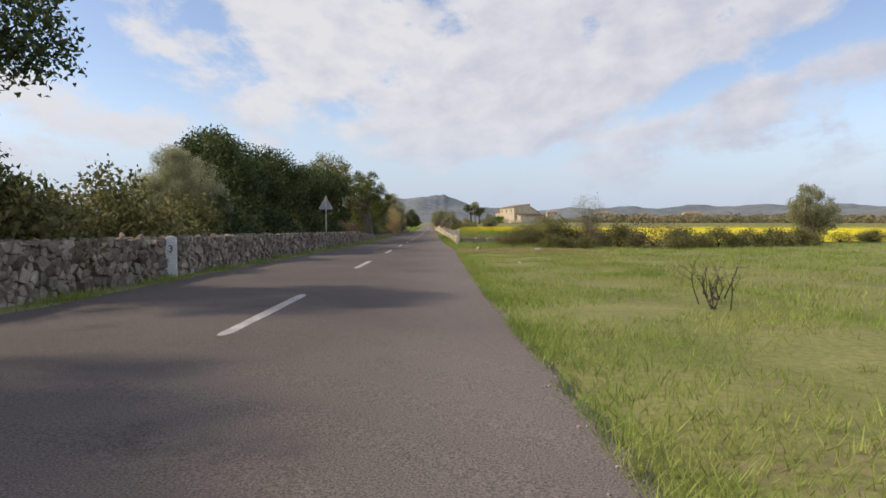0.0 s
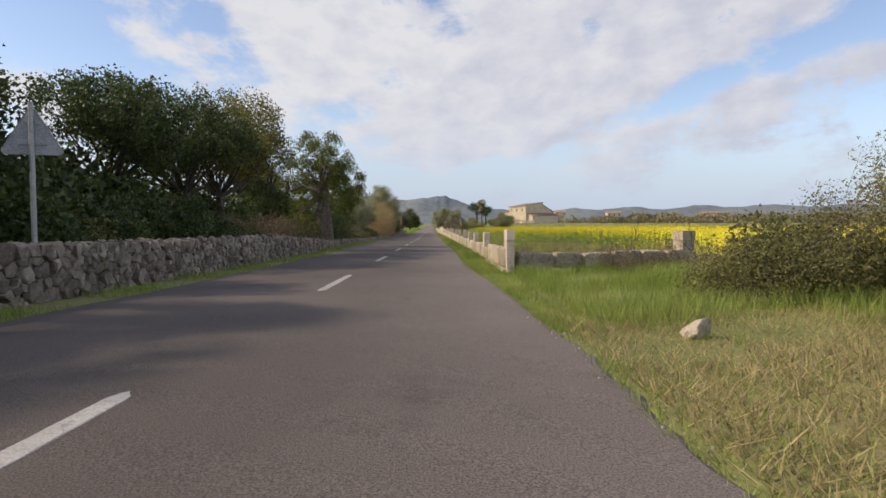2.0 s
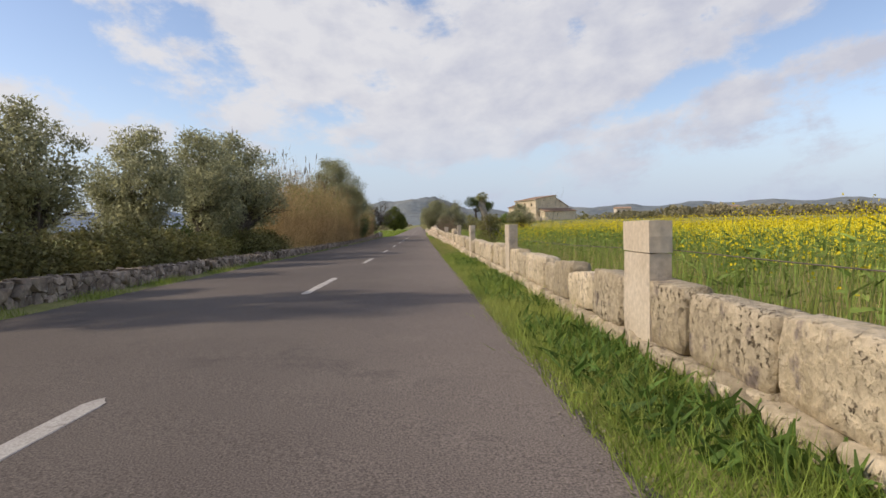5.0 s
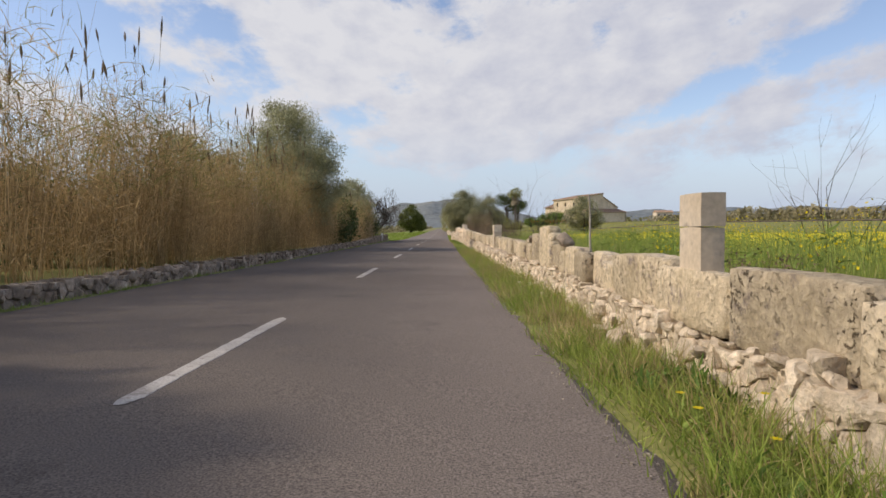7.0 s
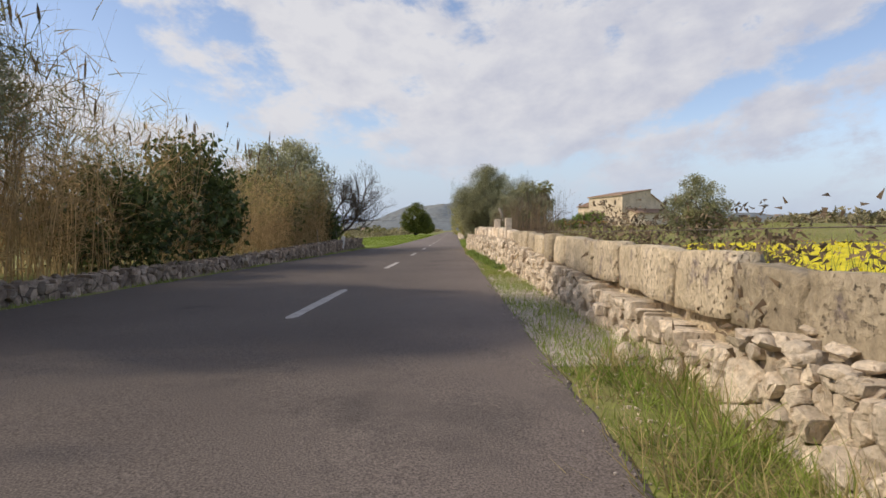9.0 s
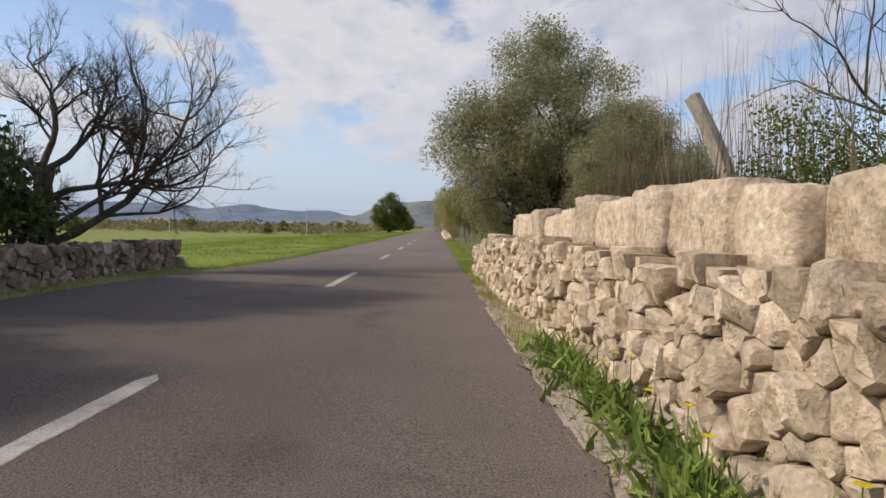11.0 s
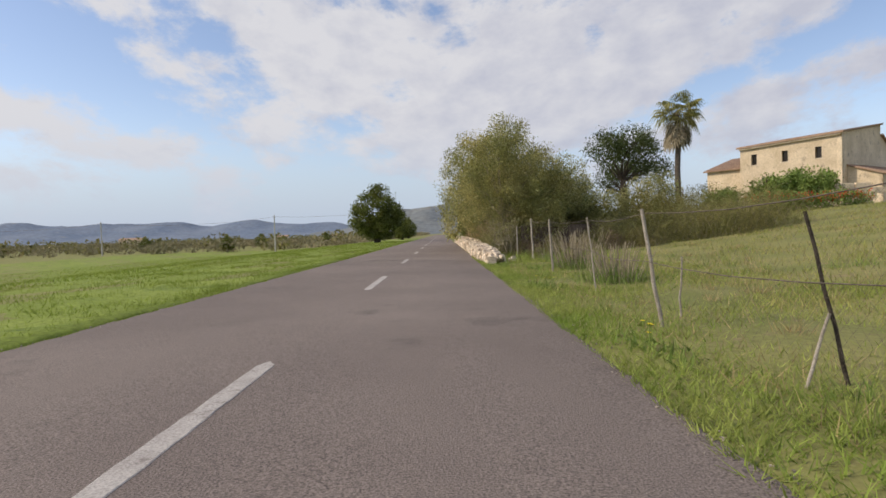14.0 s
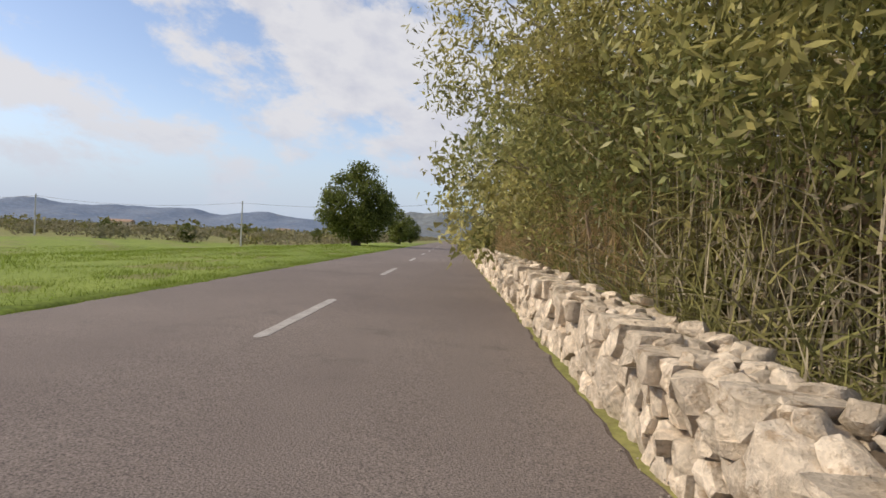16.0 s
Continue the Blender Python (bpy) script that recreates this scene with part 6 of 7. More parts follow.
# yellow dandelion-like flowers and leafy weeds by the limestone wall
rg = np.random.RandomState(15)
for cx_, cy_, n in ((1.2, 151.4, 620), (1.28, 149.8, 420), (1.3, 148.2, 460), (1.35, 145.2, 460), (1.32, 146.6, 380), (1.15, 154.5, 300), (1.2, 153.0, 420), (1.4, 142.5, 260), (1.5, 139.6, 220), (1.75, 102.6, 160), (1.7, 105.2, 160), (1.6, 95.4, 140), (1.5, 168.4, 120), (1.9, 171.3, 160), (1.45, 180.6, 160), (1.6, 184.0, 200), (1.4, 189.5, 120), (1.9, 193.2, 160), (1.5, 196.8, 120), (1.6, 203.0, 140), (2.2, 208.6, 160), (1.7, 211.0, 120), (2.6, 215.0, 160)):
    w = thing("weed_tuft", cx_, cy_, float(land(cx_, cy_)) - 0.02, "leafy green weeds with yellow flowers at the wall foot" if cy_ < 160 else "leafy green weed tuft with yellow flowers in the verge", "weeds", "weed tufts")
    P = np.stack([rg.normal(0, 0.13, n), rg.normal(0, 0.5, n), rg.uniform(0, 0.06, n)], 1)
    put("leaves", *ribbons(rg, P, np.stack([rg.normal(0, 0.7, n), rg.normal(0, 0.7, n), np.ones(n)], 1), rg.uniform(0.08, 0.3, n) * (1.0 if 130 < cy_ < 160 else 0.7), rg.uniform(0.012, 0.032, n) * (1.0 if 130 < cy_ < 160 else 0.5), rg.uniform(0.3, 1, n)), STEM, w, kind="stuff")
    for _ in range(4):
        p = np.array([rg.normal(0, 0.12), rg.normal(0, 0.4), rg.uniform(0.28, 0.5) * (1.0 if 130 < cy_ < 160 else 0.6)])
        heap = Heap()
        for a in np.linspace(0, 2 * np.pi, 8, endpoint=False):
            q = np.array([math.cos(a), math.sin(a), 0.15]) * 0.03
            s_ = np.array([-math.sin(a), math.cos(a), 0]) * 0.011
            heap.add(np.array([p, p + q * 0.6 - s_, p + q, p + q * 0.6 + s_]), [[0, 1, 2, 3]])
        f = heap.put("flower", FLOWER, parent=w)
        put("stalk", *tube([p - (0, 0, p[2]), p], [0.004, 0.003], 4), STEM, f)

# broad-leaved weeds along the foot of the squared wall
n = 15000
y = rg.uniform(42, 97, n)
x = right_edge(y) + 0.12 + np.maximum(ashlar_x(y) - right_edge(y) - 0.12, 0.1) * rg.uniform(0, 1, n) ** 0.7
keep = np.sin(y * 2.1 + 3 * x) + np.sin(y * 0.83 + 1.0) + rg.normal(0, 0.5, n) > -0.1
x, y = x[keep], y[keep]
n = len(x)
P = np.stack([x, y, land(x, y) + rg.uniform(0, 0.07, n)], 1)
put("leafy_weeds", *ribbons(rg, P, np.stack([rg.normal(0, 0.7, n), rg.normal(0, 0.7, n), np.ones(n)], 1), rg.uniform(0.08, 0.22, n), rg.uniform(0.014, 0.034, n), rg.uniform(0.3, 1, n)), MALLOW, kind="stuff", label="broad dark green weeds at the foot of the sandstone wall", category="weeds")

# fallen stones on the verge
rg = np.random.RandomState(18)
shapes = [mesh("boulder", V, F, PALESTONE, "worn") for V, F in [rock(40 + k, 3, 13, 0.05, 0.4) for k in range(6)]]


def boulder(x, y, s, m=None):
    ob = new("boulder", shapes[rg.randint(6)])
    ob.matrix_world = Matrix.LocRotScale(Vector((x, y, float(land(x, y)) + s * 0.22)), Euler((rg.normal(0, 0.4), rg.normal(0, 0.4), rg.uniform(0, 6))), Vector((s * rg.uniform(0.8, 1.2), s * rg.uniform(0.9, 1.4), s * rg.uniform(0.6, 0.9))))
    return tagged(ob, "pale fallen limestone lying in the verge grass", "stone", "fallen stones")


for _ in range(84):
    y = rg.uniform(90, 122) if rg.uniform() < 0.8 else rg.uniform(122, 140)
    u = rg.uniform(0.1, 1) ** 0.6
    boulder(float(ashlar_x(y)) - 0.03 - 0.75 * (1 - u), y, rg.uniform(0.08, 0.22) * (0.7 + 0.5 * u))
boulder(2.75, 27.4, 0.3); boulder(2.4, 97.0, 0.3); boulder(1.6, 213.0, 0.45); boulder(2.15, 213.6, 0.34)
cap_shape = mesh("boulder", *rock(77, 3, 9, 0.05, 0.65), GREYSTONE, "worn")
for x, y, s in ((2.32, 103.4, 0.27), (2.32, 107.5, 0.22)):
    ob = boulder(x, y, s)
    ob.data = cap_shape
    ob.scale = (s * 0.9, s * 1.1, s * 0.85)
    ob.location.z = float(road_z(y)) + 0.86 + s * 0.3
    tagged(ob, "dark weathered stone lying loose on top of the sandstone wall")

for x, y, s in ((1.12, 165.5, 0.34), (1.42, 165.75, 0.4), (1.75, 165.6, 0.36), (1.3, 165.35, 0.3), (2.05, 165.5, 0.34)):
    boulder(x, y, s)
for x, y, s in ((1.5, 165.45, 0.34), (1.25, 165.3, 0.26)):
    ob = boulder(x, y, s)
    ob.location.z += 0.3
    tagged(ob, "pale limestone lying on the tumbled end of the wall")
dark_shapes = [mesh("boulder", V, F, GREYSTONE, "worn") for V, F in [rock(60 + k, 3, 11, 0.05, 0.5) for k in range(3)]]
for k, (x, y, s, up_) in enumerate(((-6.75, 165.2, 0.42, 0.1), (-6.95, 165.35, 0.4, 0.08), (-7.15, 165.2, 0.4, 0.1), (-6.85, 165.1, 0.36, 0.4), (-7.0, 165.0, 0.32, 0.42))):
    ob = new("boulder", dark_shapes[k % 3])
    ob.matrix_world = Matrix.LocRotScale(Vector((x, y, float(road_z(y)) + up_)), Euler((0.2 * k, 0.1 * k, 1.1 * k)), Vector((s * 1.2, s, s * 0.9)))
    tagged(ob, "dark weathered boulder at the end of the old wall", "stone", "fallen stones")
# ---- fences ----
def post(x, y, h, lean=(0, 0), r=0.03, group="fence posts", m=POSTWOOD, label="thin bleached wooden fence post in the grass"):
    rg_ = np.random.RandomState(int(x * 100 + y * 10) % 9999)
    p = np.array([[lean[0] * t, lean[1] * t, h * t - 0.12] for t in np.linspace(0, 1.05, 6)])
    p[1:-1, :2] += rg_.normal(0, 0.006, (4, 2))
    V, F = tube(p, np.linspace(r, r * 0.8, 6), 8)
    ob = put("fence_post", V, F, m, label=label, category="post", group=group)
    ob.location = (x, y, float(land(x, y)))
    return np.array(ob.location) + np.array([lean[0] * 0.93, lean[1] * 0.93, h * 0.93])


tops = []
for x, y, h, l, r in ((2.2, 173.3, 1.45, (0.02, 0), 0.028), (2.2, 179.4, 1.5, (0.02, 0), 0.03), (2.1, 184.3, 1.4, (0.0, 0), 0.03), (1.88, 186.6, 1.35, (-0.26, 0.0), 0.022), (2.3, 190.35, 1.3, (-0.27, 0.0), 0.032), (2.42, 192.9, 1.3, (-0.06, 0.0), 0.026),
                      (1.97, 194.2, 1.45, (-0.02, 0.0), 0.024), (2.05, 198.0, 1.4, (-0.18, 0.1), 0.026), (2.35, 202.1, 1.4, (-0.12, 0.1), 0.016), (2.6, 207.7, 1.5, (-0.08, 0), 0.034), (3.0, 213.9, 1.6, (-0.06, 0), 0.04), (2.85, 217.5, 1.4, (0, 0), 0.03), (3.2, 222.0, 1.75, (-0.05, 0), 0.035)):
    tops.append(post(x, y, h, l, r))
post(2.0, 167.5, 1.65, (0.95, 0.1), 0.035, label="leaning weathered pole propped in the grass")
post(2.42, 195.4, 1.3, (-0.28, 0.05), 0.016, m=BARK_DARK, label="dark crooked stake leaning in the grass"); post(2.05, 195.4, 0.62, (0.2, 0.0), 0.014); post(2.6, 198.9, 0.85, (0.03, 0), 0.015); post(2.6, 188.4, 0.9, (-0.3, 0), 0.015); post(2.5, 102.2, 1.75, (-0.05, 0), 0.02);
post(-6.95, 152.0, 1.2, (-0.1, 0.1), 0.02); post(-6.95, 157.6, 1.2, (-0.2, 0), 0.02); post(-7.0, 66.2, 1.0, (-0.2, 0.1), 0.02)
for name, drop in (("top_wire", 0.0), ("low_wire", 0.55)):
    pts = []
    for a, b in zip(tops[:-1], tops[1:]):
        for t in (0, 0.25, 0.5, 0.75):
            pts.append(a * (1 - t) + b * t - np.array([0, 0, drop + 0.06 * math.sin(math.pi * t)]))
    pts.append(tops[-1] - np.array([0, 0, drop]))
    put("fence_wire", *tube(pts, 0.0045, 4), WIRE, label="slack rusty wire strung between the fence posts", category="wire")
net = Heap()
for a, b in zip(tops[2:-1], tops[3:]):
    d = b - a
    n = int(np.linalg.norm(d[:2]) / 0.11)
    hgt = 1.15
    for k in range(-10, n):
        for s in (1, -1):
            t0, t1 = k / n, (k + 10) / n
            if s < 0:
                t0, t1 = t1, t0
            z0, z1 = 1.0, 0.0
            p0, p1 = a + d * t0 - (0, 0, hgt * z0), a + d * t1 - (0, 0, hgt * z1)
            lo, hi = (t0, t1) if t0 < t1 else (t1, t0)
            if hi <= 0 or lo >= 1:
                continue
            c0, c1 = (max(0, lo), min(1, hi))
            f0, f1 = (c0 - t0) / (t1 - t0), (c1 - t0) / (t1 - t0)
            e0, e1 = p0 + (p1 - p0) * f0, p0 + (p1 - p0) * f1
            net.add(np.array([e0 - (0, 0, 0.0013), e0 + (0, 0, 0.0013), e1 + (0, 0, 0.0013), e1 - (0, 0, 0.0013)]), [[0, 1, 2, 3]])
net.put("wire_netting", WIRE, kind="stuff", label="diamond wire netting hung on the field fence", category="fence")
# wires through the stone posts
for a, b in ((36.75, 43.7), (43.7, 49.5), (49.5, 54.6), (54.6, 60.85), (60.85, 69.2), (69.2, 77.4), (77.4, 88.0), (88.0, 97.4), (97.4, 116.5), (116.5, 141)):
    P = [np.array([float(ashlar_x(y)) + 0.25, y, float(road_z(y)) + (0.92 if y < 80 else 1.2) - 0.04 * math.sin(math.pi * (y - a) / (b - a))]) for y in np.linspace(a, b, 6)]
    put("post_wire", *tube(P, 0.004, 4), WIRE, label="single slack wire between stone posts", category="wire", group="post wires")
put("post_wire", *tube([(1.98, 36.75, float(road_z(37)) + 0.85), (4.5, 37.5, float(road_z(37)) + 0.8), (7.2, 38.3, float(road_z(37)) + 0.85)], 0.004, 4), WIRE, label="single slack wire between stone posts", category="wire", group="post wires")
# brown shade netting by the thicket
sy = np.linspace(0, 1, 30)
A, Bn = np.array([3.3, 219.6]), np.array([8.5, 222.4])
V = []
for off in (0.0, 0.03):
    for zt in (0.02, 1.35):
        V.append(np.stack([A[0] + (Bn[0] - A[0]) * sy, A[1] + (Bn[1] - A[1]) * sy + off + 0.06 * np.sin(sy * 21), land(A[0] + (Bn[0] - A[0]) * sy, A[1] + 0 * sy) + zt + 0.04 * np.sin(sy * 13) * (zt > 1)], 1))
i = np.arange(29)
F = np.concatenate([np.stack([a * 30 + i, a * 30 + i + 1, b * 30 + i + 1, b * 30 + i], 1) for a, b in ((0, 1), (2, 3), (1, 3))])
put("shade_netting", np.concatenate(V), F, NETTING, label="dark brown shade netting stretched along a fence", category="netting")

# ---- road furniture ----
sg = thing("warning_sign", -6.45, 31.1, float(land(-6.45, 31.1)), "grey back of a triangular warning sign on a steel pole", "road sign", turn=18)
put("pole", *tube([(0, 0, -0.1), (0, 0, 1.5), (0.0, 0, 3.2)], 0.04, 10), GALV, sg)


def rounded_triangle(side, r, n=6):
    hgt = side * math.sqrt(3) / 2
    pts = []
    for k, (cx_, cz_) in enumerate(((-side / 2, 0), (side / 2, 0), (0, hgt))):
        c = np.array([0, hgt / 3]); v = np.array([cx_, cz_]); c2 = v + (c - v) / np.linalg.norm(c - v) * 2 * r
        a0 = (-150, -30, 90)[k]
        for a in np.linspace(a0 - 60, a0 + 60, n):
            pts.append(c2 + r * np.array([math.cos(math.radians(a)), math.sin(math.radians(a))]))
    return np.array(pts)


tri = rounded_triangle(0.95, 0.06)
n = len(tri)
bm = bmesh.new()
front = [bm.verts.new((p[0], 0.045, p[1])) for p in tri]
back = [bm.verts.new((p[0], 0.065, p[1])) for p in tri]
bm.faces.new(front); bm.faces.new(back[::-1])
for k in range(n):
    bm.faces.new((front[k], back[k], back[(k + 1) % n], front[(k + 1) % n]))
me = bpy.data.meshes.new("plate"); bm.to_mesh(me); me.materials.append(SIGNBACK); bm.free()
plate = new("plate", me); plate.parent = sg; plate.location = (0, 0, 2.36)
rim = rounded_triangle(0.95, 0.06)
P = [(p[0] * 0.985, 0.04, p[1] * 0.985 + 0.004) for p in rim]
put("rim", *tube(P + P[:2], 0.012, 5), GALV, plate)
for z in (0.16, 0.5):
    put("bracket", *slab(-0.2 if z < 0.3 else -0.12, 0.2 if z < 0.3 else 0.12, 0.02, 0.044, z, z + 0.035), GALV, plate)

ms = thing("kilometre_stone", -6.02, 8.05, float(land(-6.0, 8.05)), "white painted kilometre stone set against the wall", "milestone", turn=20)
bm = bmesh.new()
prof = [(-0.13, 0.0), (0.13, 0.0), (0.13, 0.86)] + [(0.13 * math.cos(a), 0.86 + 0.13 * math.sin(a)) for a in np.linspace(0.3, math.pi - 0.3, 7)] + [(-0.13, 0.86)]
f0 = [bm.verts.new((p[0], -0.07, p[1])) for p in prof]
f1 = [bm.verts.new((p[0], 0.07, p[1])) for p in prof]
bm.faces.new(f0); bm.faces.new(f1[::-1])
for k in range(len(prof)):
    bm.faces.new((f0[k], f1[k], f1[(k + 1) % len(prof)], f0[(k + 1) % len(prof)]))
bmesh.ops.bevel(bm, geom=[e for e in bm.edges], offset=0.012, segments=1, affect="EDGES")
me = bpy.data.meshes.new("stone_body"); bm.to_mesh(me); me.materials.append(WHITE); bm.free()
body = new("stone_body", me); body.parent = ms
fc = bpy.data.curves.new("numeral", "FONT"); fc.body = "3"; fc.size = 0.24; fc.extrude = 0.003; fc.align_x = "CENTER"; fc.materials.append(BLACK)
num = new("numeral", fc); num.parent = body; num.matrix_basis = pose(0, -0.076, 0.6, 90, 0, 0)
ms2 = copy_thing(ms, pose(-6.6, 156.6, float(land(-6.6, 156.6)) + 0.15, 0, 8, 25))
for o in list(ms2.children_recursive):
    if o.type == "FONT":
        bpy.data.objects.remove(o)
tagged(ms2, "tilted white painted marker stone against the low wall", "milestone")
ms2.scale = (0.8, 0.8, 0.75)
for x, y, m, lab in ((5.8, 25.9, PLASTIC, "crumpled pale plastic sheet lying in the grass"), (3.0, 13.4, PLASTIC, "small piece of pale litter in the grass"), (1.78, 13.05, BLUECAN, "crushed dark blue drink can in the grass")):
    V, F = bricklike(int(x * 10), 0.5, 0.16)
    ob = put("litter", V * (np.array([0.3, 0.12, 0.1]) if x > 4 else np.array([0.08, 0.06, 0.05])), F, m, label=lab, category="litter")
    ob.location = (x, y, float(land(x, y)) + (0.1 if x > 4 else 0.05))


# ---- farmhouse, palm, far things ----
def wallbox(name, a, b, depth, z0, za, zb, m, parent, thick=0.4, holes=()):
    """A wall from a to b (plan), its top running from za to zb, with openings (u0, u1, z0, z1) cut through."""
    a, b = np.array(a, float), np.array(b, float)
    d = b - a
    Ln = np.linalg.norm(d)
    d /= Ln
    nrm = np.array([d[1], -d[0]])
    us = sorted({0.0, Ln, *[h[0] for h in holes], *[h[1] for h in holes]})
    bm = bmesh.new()
    for u0, u1 in zip(us[:-1], us[1:]):
        hole = [h for h in holes if h[0] <= u0 + 1e-6 and h[1] >= u1 - 1e-6]
        t0, t1 = za + (zb - za) * u0 / Ln, za + (zb - za) * u1 / Ln
        for lo0, lo1, hi0, hi1 in ([(z0, z0, t0, t1)] if not hole else [(z0, z0, hole[0][2], hole[0][2]), (hole[0][3], hole[0][3], t0, t1)]):
            vs = []
            for off in (0, -thick):
                for u, z in ((u0, lo0), (u1, lo1), (u1, hi1), (u0, hi0)):
                    p = a + d * u + nrm * off
                    vs.append(bm.verts.new((p[0], p[1], z)))
            for q in ((0, 1, 2, 3), (7, 6, 5, 4), (0, 4, 5, 1), (1, 5, 6, 2), (2, 6, 7, 3), (3, 7, 4, 0)):
                bm.faces.new([vs[k] for k in q])
    bmesh.ops.remove_doubles(bm, verts=bm.verts, dist=0.002)
    me = bpy.data.meshes.new(name); bm.to_mesh(me); bm.free(); me.materials.append(m)
    ob = new(name, me); ob.parent = parent
    return ob, a, d, nrm


house = thing("farmhouse", 0, 0, 0, "old sandstone farmhouse with small upper windows and tiled roof", "house")
Lc, Cc, Rc = np.array([29.0, 250.1]), np.array([34.1, 242.8]), np.array([41.6, 248.5])
far_c = Lc + (Rc - Cc)
gz0 = -1.2
fac_len = float(np.linalg.norm(Cc - Lc))
wins = []
for u in (0.15, 0.47, 0.79):
    wins.append((u * fac_len - 0.27, u * fac_len + 0.27, 4.75, 5.75))
ob, a, d, nrm = wallbox("wall", Lc, Cc, 0, gz0, 6.45, 6.75, HOUSESTONE, house, holes=wins)
for u0, u1, z0, z1 in wins:
    w = thing("window", 0, 0, 0, "", ""); w.parent = house
    c0, c1 = a + d * u0 - nrm * 0.22, a + d * u1 - nrm * 0.22
    V = np.array([(*c0, z0), (*c1, z0), (*c1, z1), (*c0, z1), (*(c0 - nrm * 0.03), z0), (*(c1 - nrm * 0.03), z0), (*(c1 - nrm * 0.03), z1), (*(c0 - nrm * 0.03), z1)])
    put("pane", V, [(0, 1, 2, 3), (7, 6, 5, 4), (0, 4, 5, 1), (1, 5, 6, 2), (2, 6, 7, 3), (3, 7, 4, 0)], DARKVOID, w)
    s0, s1 = a + d * (u0 - 0.1) + nrm * 0.05, a + d * (u1 + 0.1) + nrm * 0.05
    q0, q1 = s0 - nrm * 0.3, s1 - nrm * 0.3
    V = np.array([(*s0, z0 - 0.1), (*s1, z0 - 0.1), (*q1, z0 - 0.1), (*q0, z0 - 0.1), (*s0, z0 - 0.004), (*s1, z0 - 0.004), (*q1, z0 - 0.004), (*q0, z0 - 0.004)])
    put("sill", V, [(3, 2, 1, 0), (4, 5, 6, 7), (0, 1, 5, 4), (1, 2, 6, 5), (2, 3, 7, 6), (3, 0, 4, 7)], CUTSTONE, w)
wallbox("wall", Cc, Rc, 0, gz0, 6.75, 8.15, HOUSESTONE, house)
wallbox("wall", Rc, far_c, 0, gz0, 8.15, 7.9, HOUSESTONE, house)
wallbox("wall", far_c, Lc, 0, gz0, 7.9, 6.45, HOUSESTONE, house)
# lean-to beyond the ridge
R2 = Rc + (Rc - Cc) / np.linalg.norm(Rc - Cc) * 6.0
wallbox("wall", Rc, R2, 0, gz0, 7.2, 4.6, HOUSESTONE, house)
wallbox("wall", R2, R2 + (Lc - Cc), 0, gz0, 4.6, 4.6, HOUSESTONE, house)


def roofplane(a, b, za, zb, c, d_, zc, zd, name="roof"):
    """A pitched sheet of rounded tile rows between an eave a-b and a ridge d_-c."""
    a, b, c, d_ = [np.array(p, float) for p in (a, b, c, d_)]
    n = max(8, int(np.linalg.norm(b - a) / 0.11))
    m = 8
    V = []
    for k in range(n + 1):
        t = k / n
        lift = 0.05 * abs(math.sin(k * math.pi / 2))
        for j in range(m + 1):
            s = j / m
            p = (a * (1 - t) + b * t) * (1 - s) + (d_ * (1 - t) + c * t) * s
            z = (za * (1 - t) + zb * t) * (1 - s) + (zd * (1 - t) + zc * t) * s
            V.append((p[0], p[1], z + lift + 0.02 * (1 - (s * m) % 1)))
    V = np.array(V)
    i, j = np.meshgrid(np.arange(n), np.arange(m), indexing="ij")
    q = i * (m + 1) + j
    F = np.stack([q, q + m + 1, q + m + 2, q + 1], -1).reshape(-1, 4)
    V2 = V - np.array([0, 0, 0.14])
    top = len(V)
    edge = [k for k in range(m + 1)], [n * (m + 1) + k for k in range(m + 1)], [k * (m + 1) for k in range(n + 1)], [k * (m + 1) + m for k in range(n + 1)]
    side = np.array([(e[k], e[k + 1], e[k + 1] + top, e[k] + top) for e in edge for k in range(len(e) - 1)])
    return put(name, np.concatenate([V, V2]), np.concatenate([F, F[:, ::-1] + top, side]), TILE, house)


out = np.array([-0.82, -0.57]) * 0.35
side = (Cc - Lc) / fac_len * 0.25
roofplane(Lc + out - side, Cc + out + side, 6.5, 6.8, Rc + side, far_c - side, 8.25, 8.0)
roofplane(Rc + side, Rc + (Lc - Cc) - side, 7.25, 7.25, R2 + (Lc - Cc) - side, R2 + side, 4.7, 4.7)
# low shed along the gable
gd = (Rc - Cc) / np.linalg.norm(Rc - Cc)
gn = np.array([gd[1], -gd[0]])
S0, S1 = Cc + gd * 1.2 + gn * 2.6, R2 + gn * 2.6
wallbox("wall", S0, S1, 0, gz0, 3.0, 3.3, HOUSESTONE, house)
wallbox("wall", Cc + gd * 1.2 + gn * 0.02, S0, 0, gz0, 3.9, 3.0, HOUSESTONE, house)
wallbox("wall", S1, R2 + gn * 0.02, 0, gz0, 3.3, 4.1, HOUSESTONE, house)
roofplane(S0 + gn * 0.25 - gd * 0.2, S1 + gn * 0.25 + gd * 0.2, 3.05, 3.35, R2 + gd * 0.2, Cc + gd * 1.0, 4.2, 4.0)
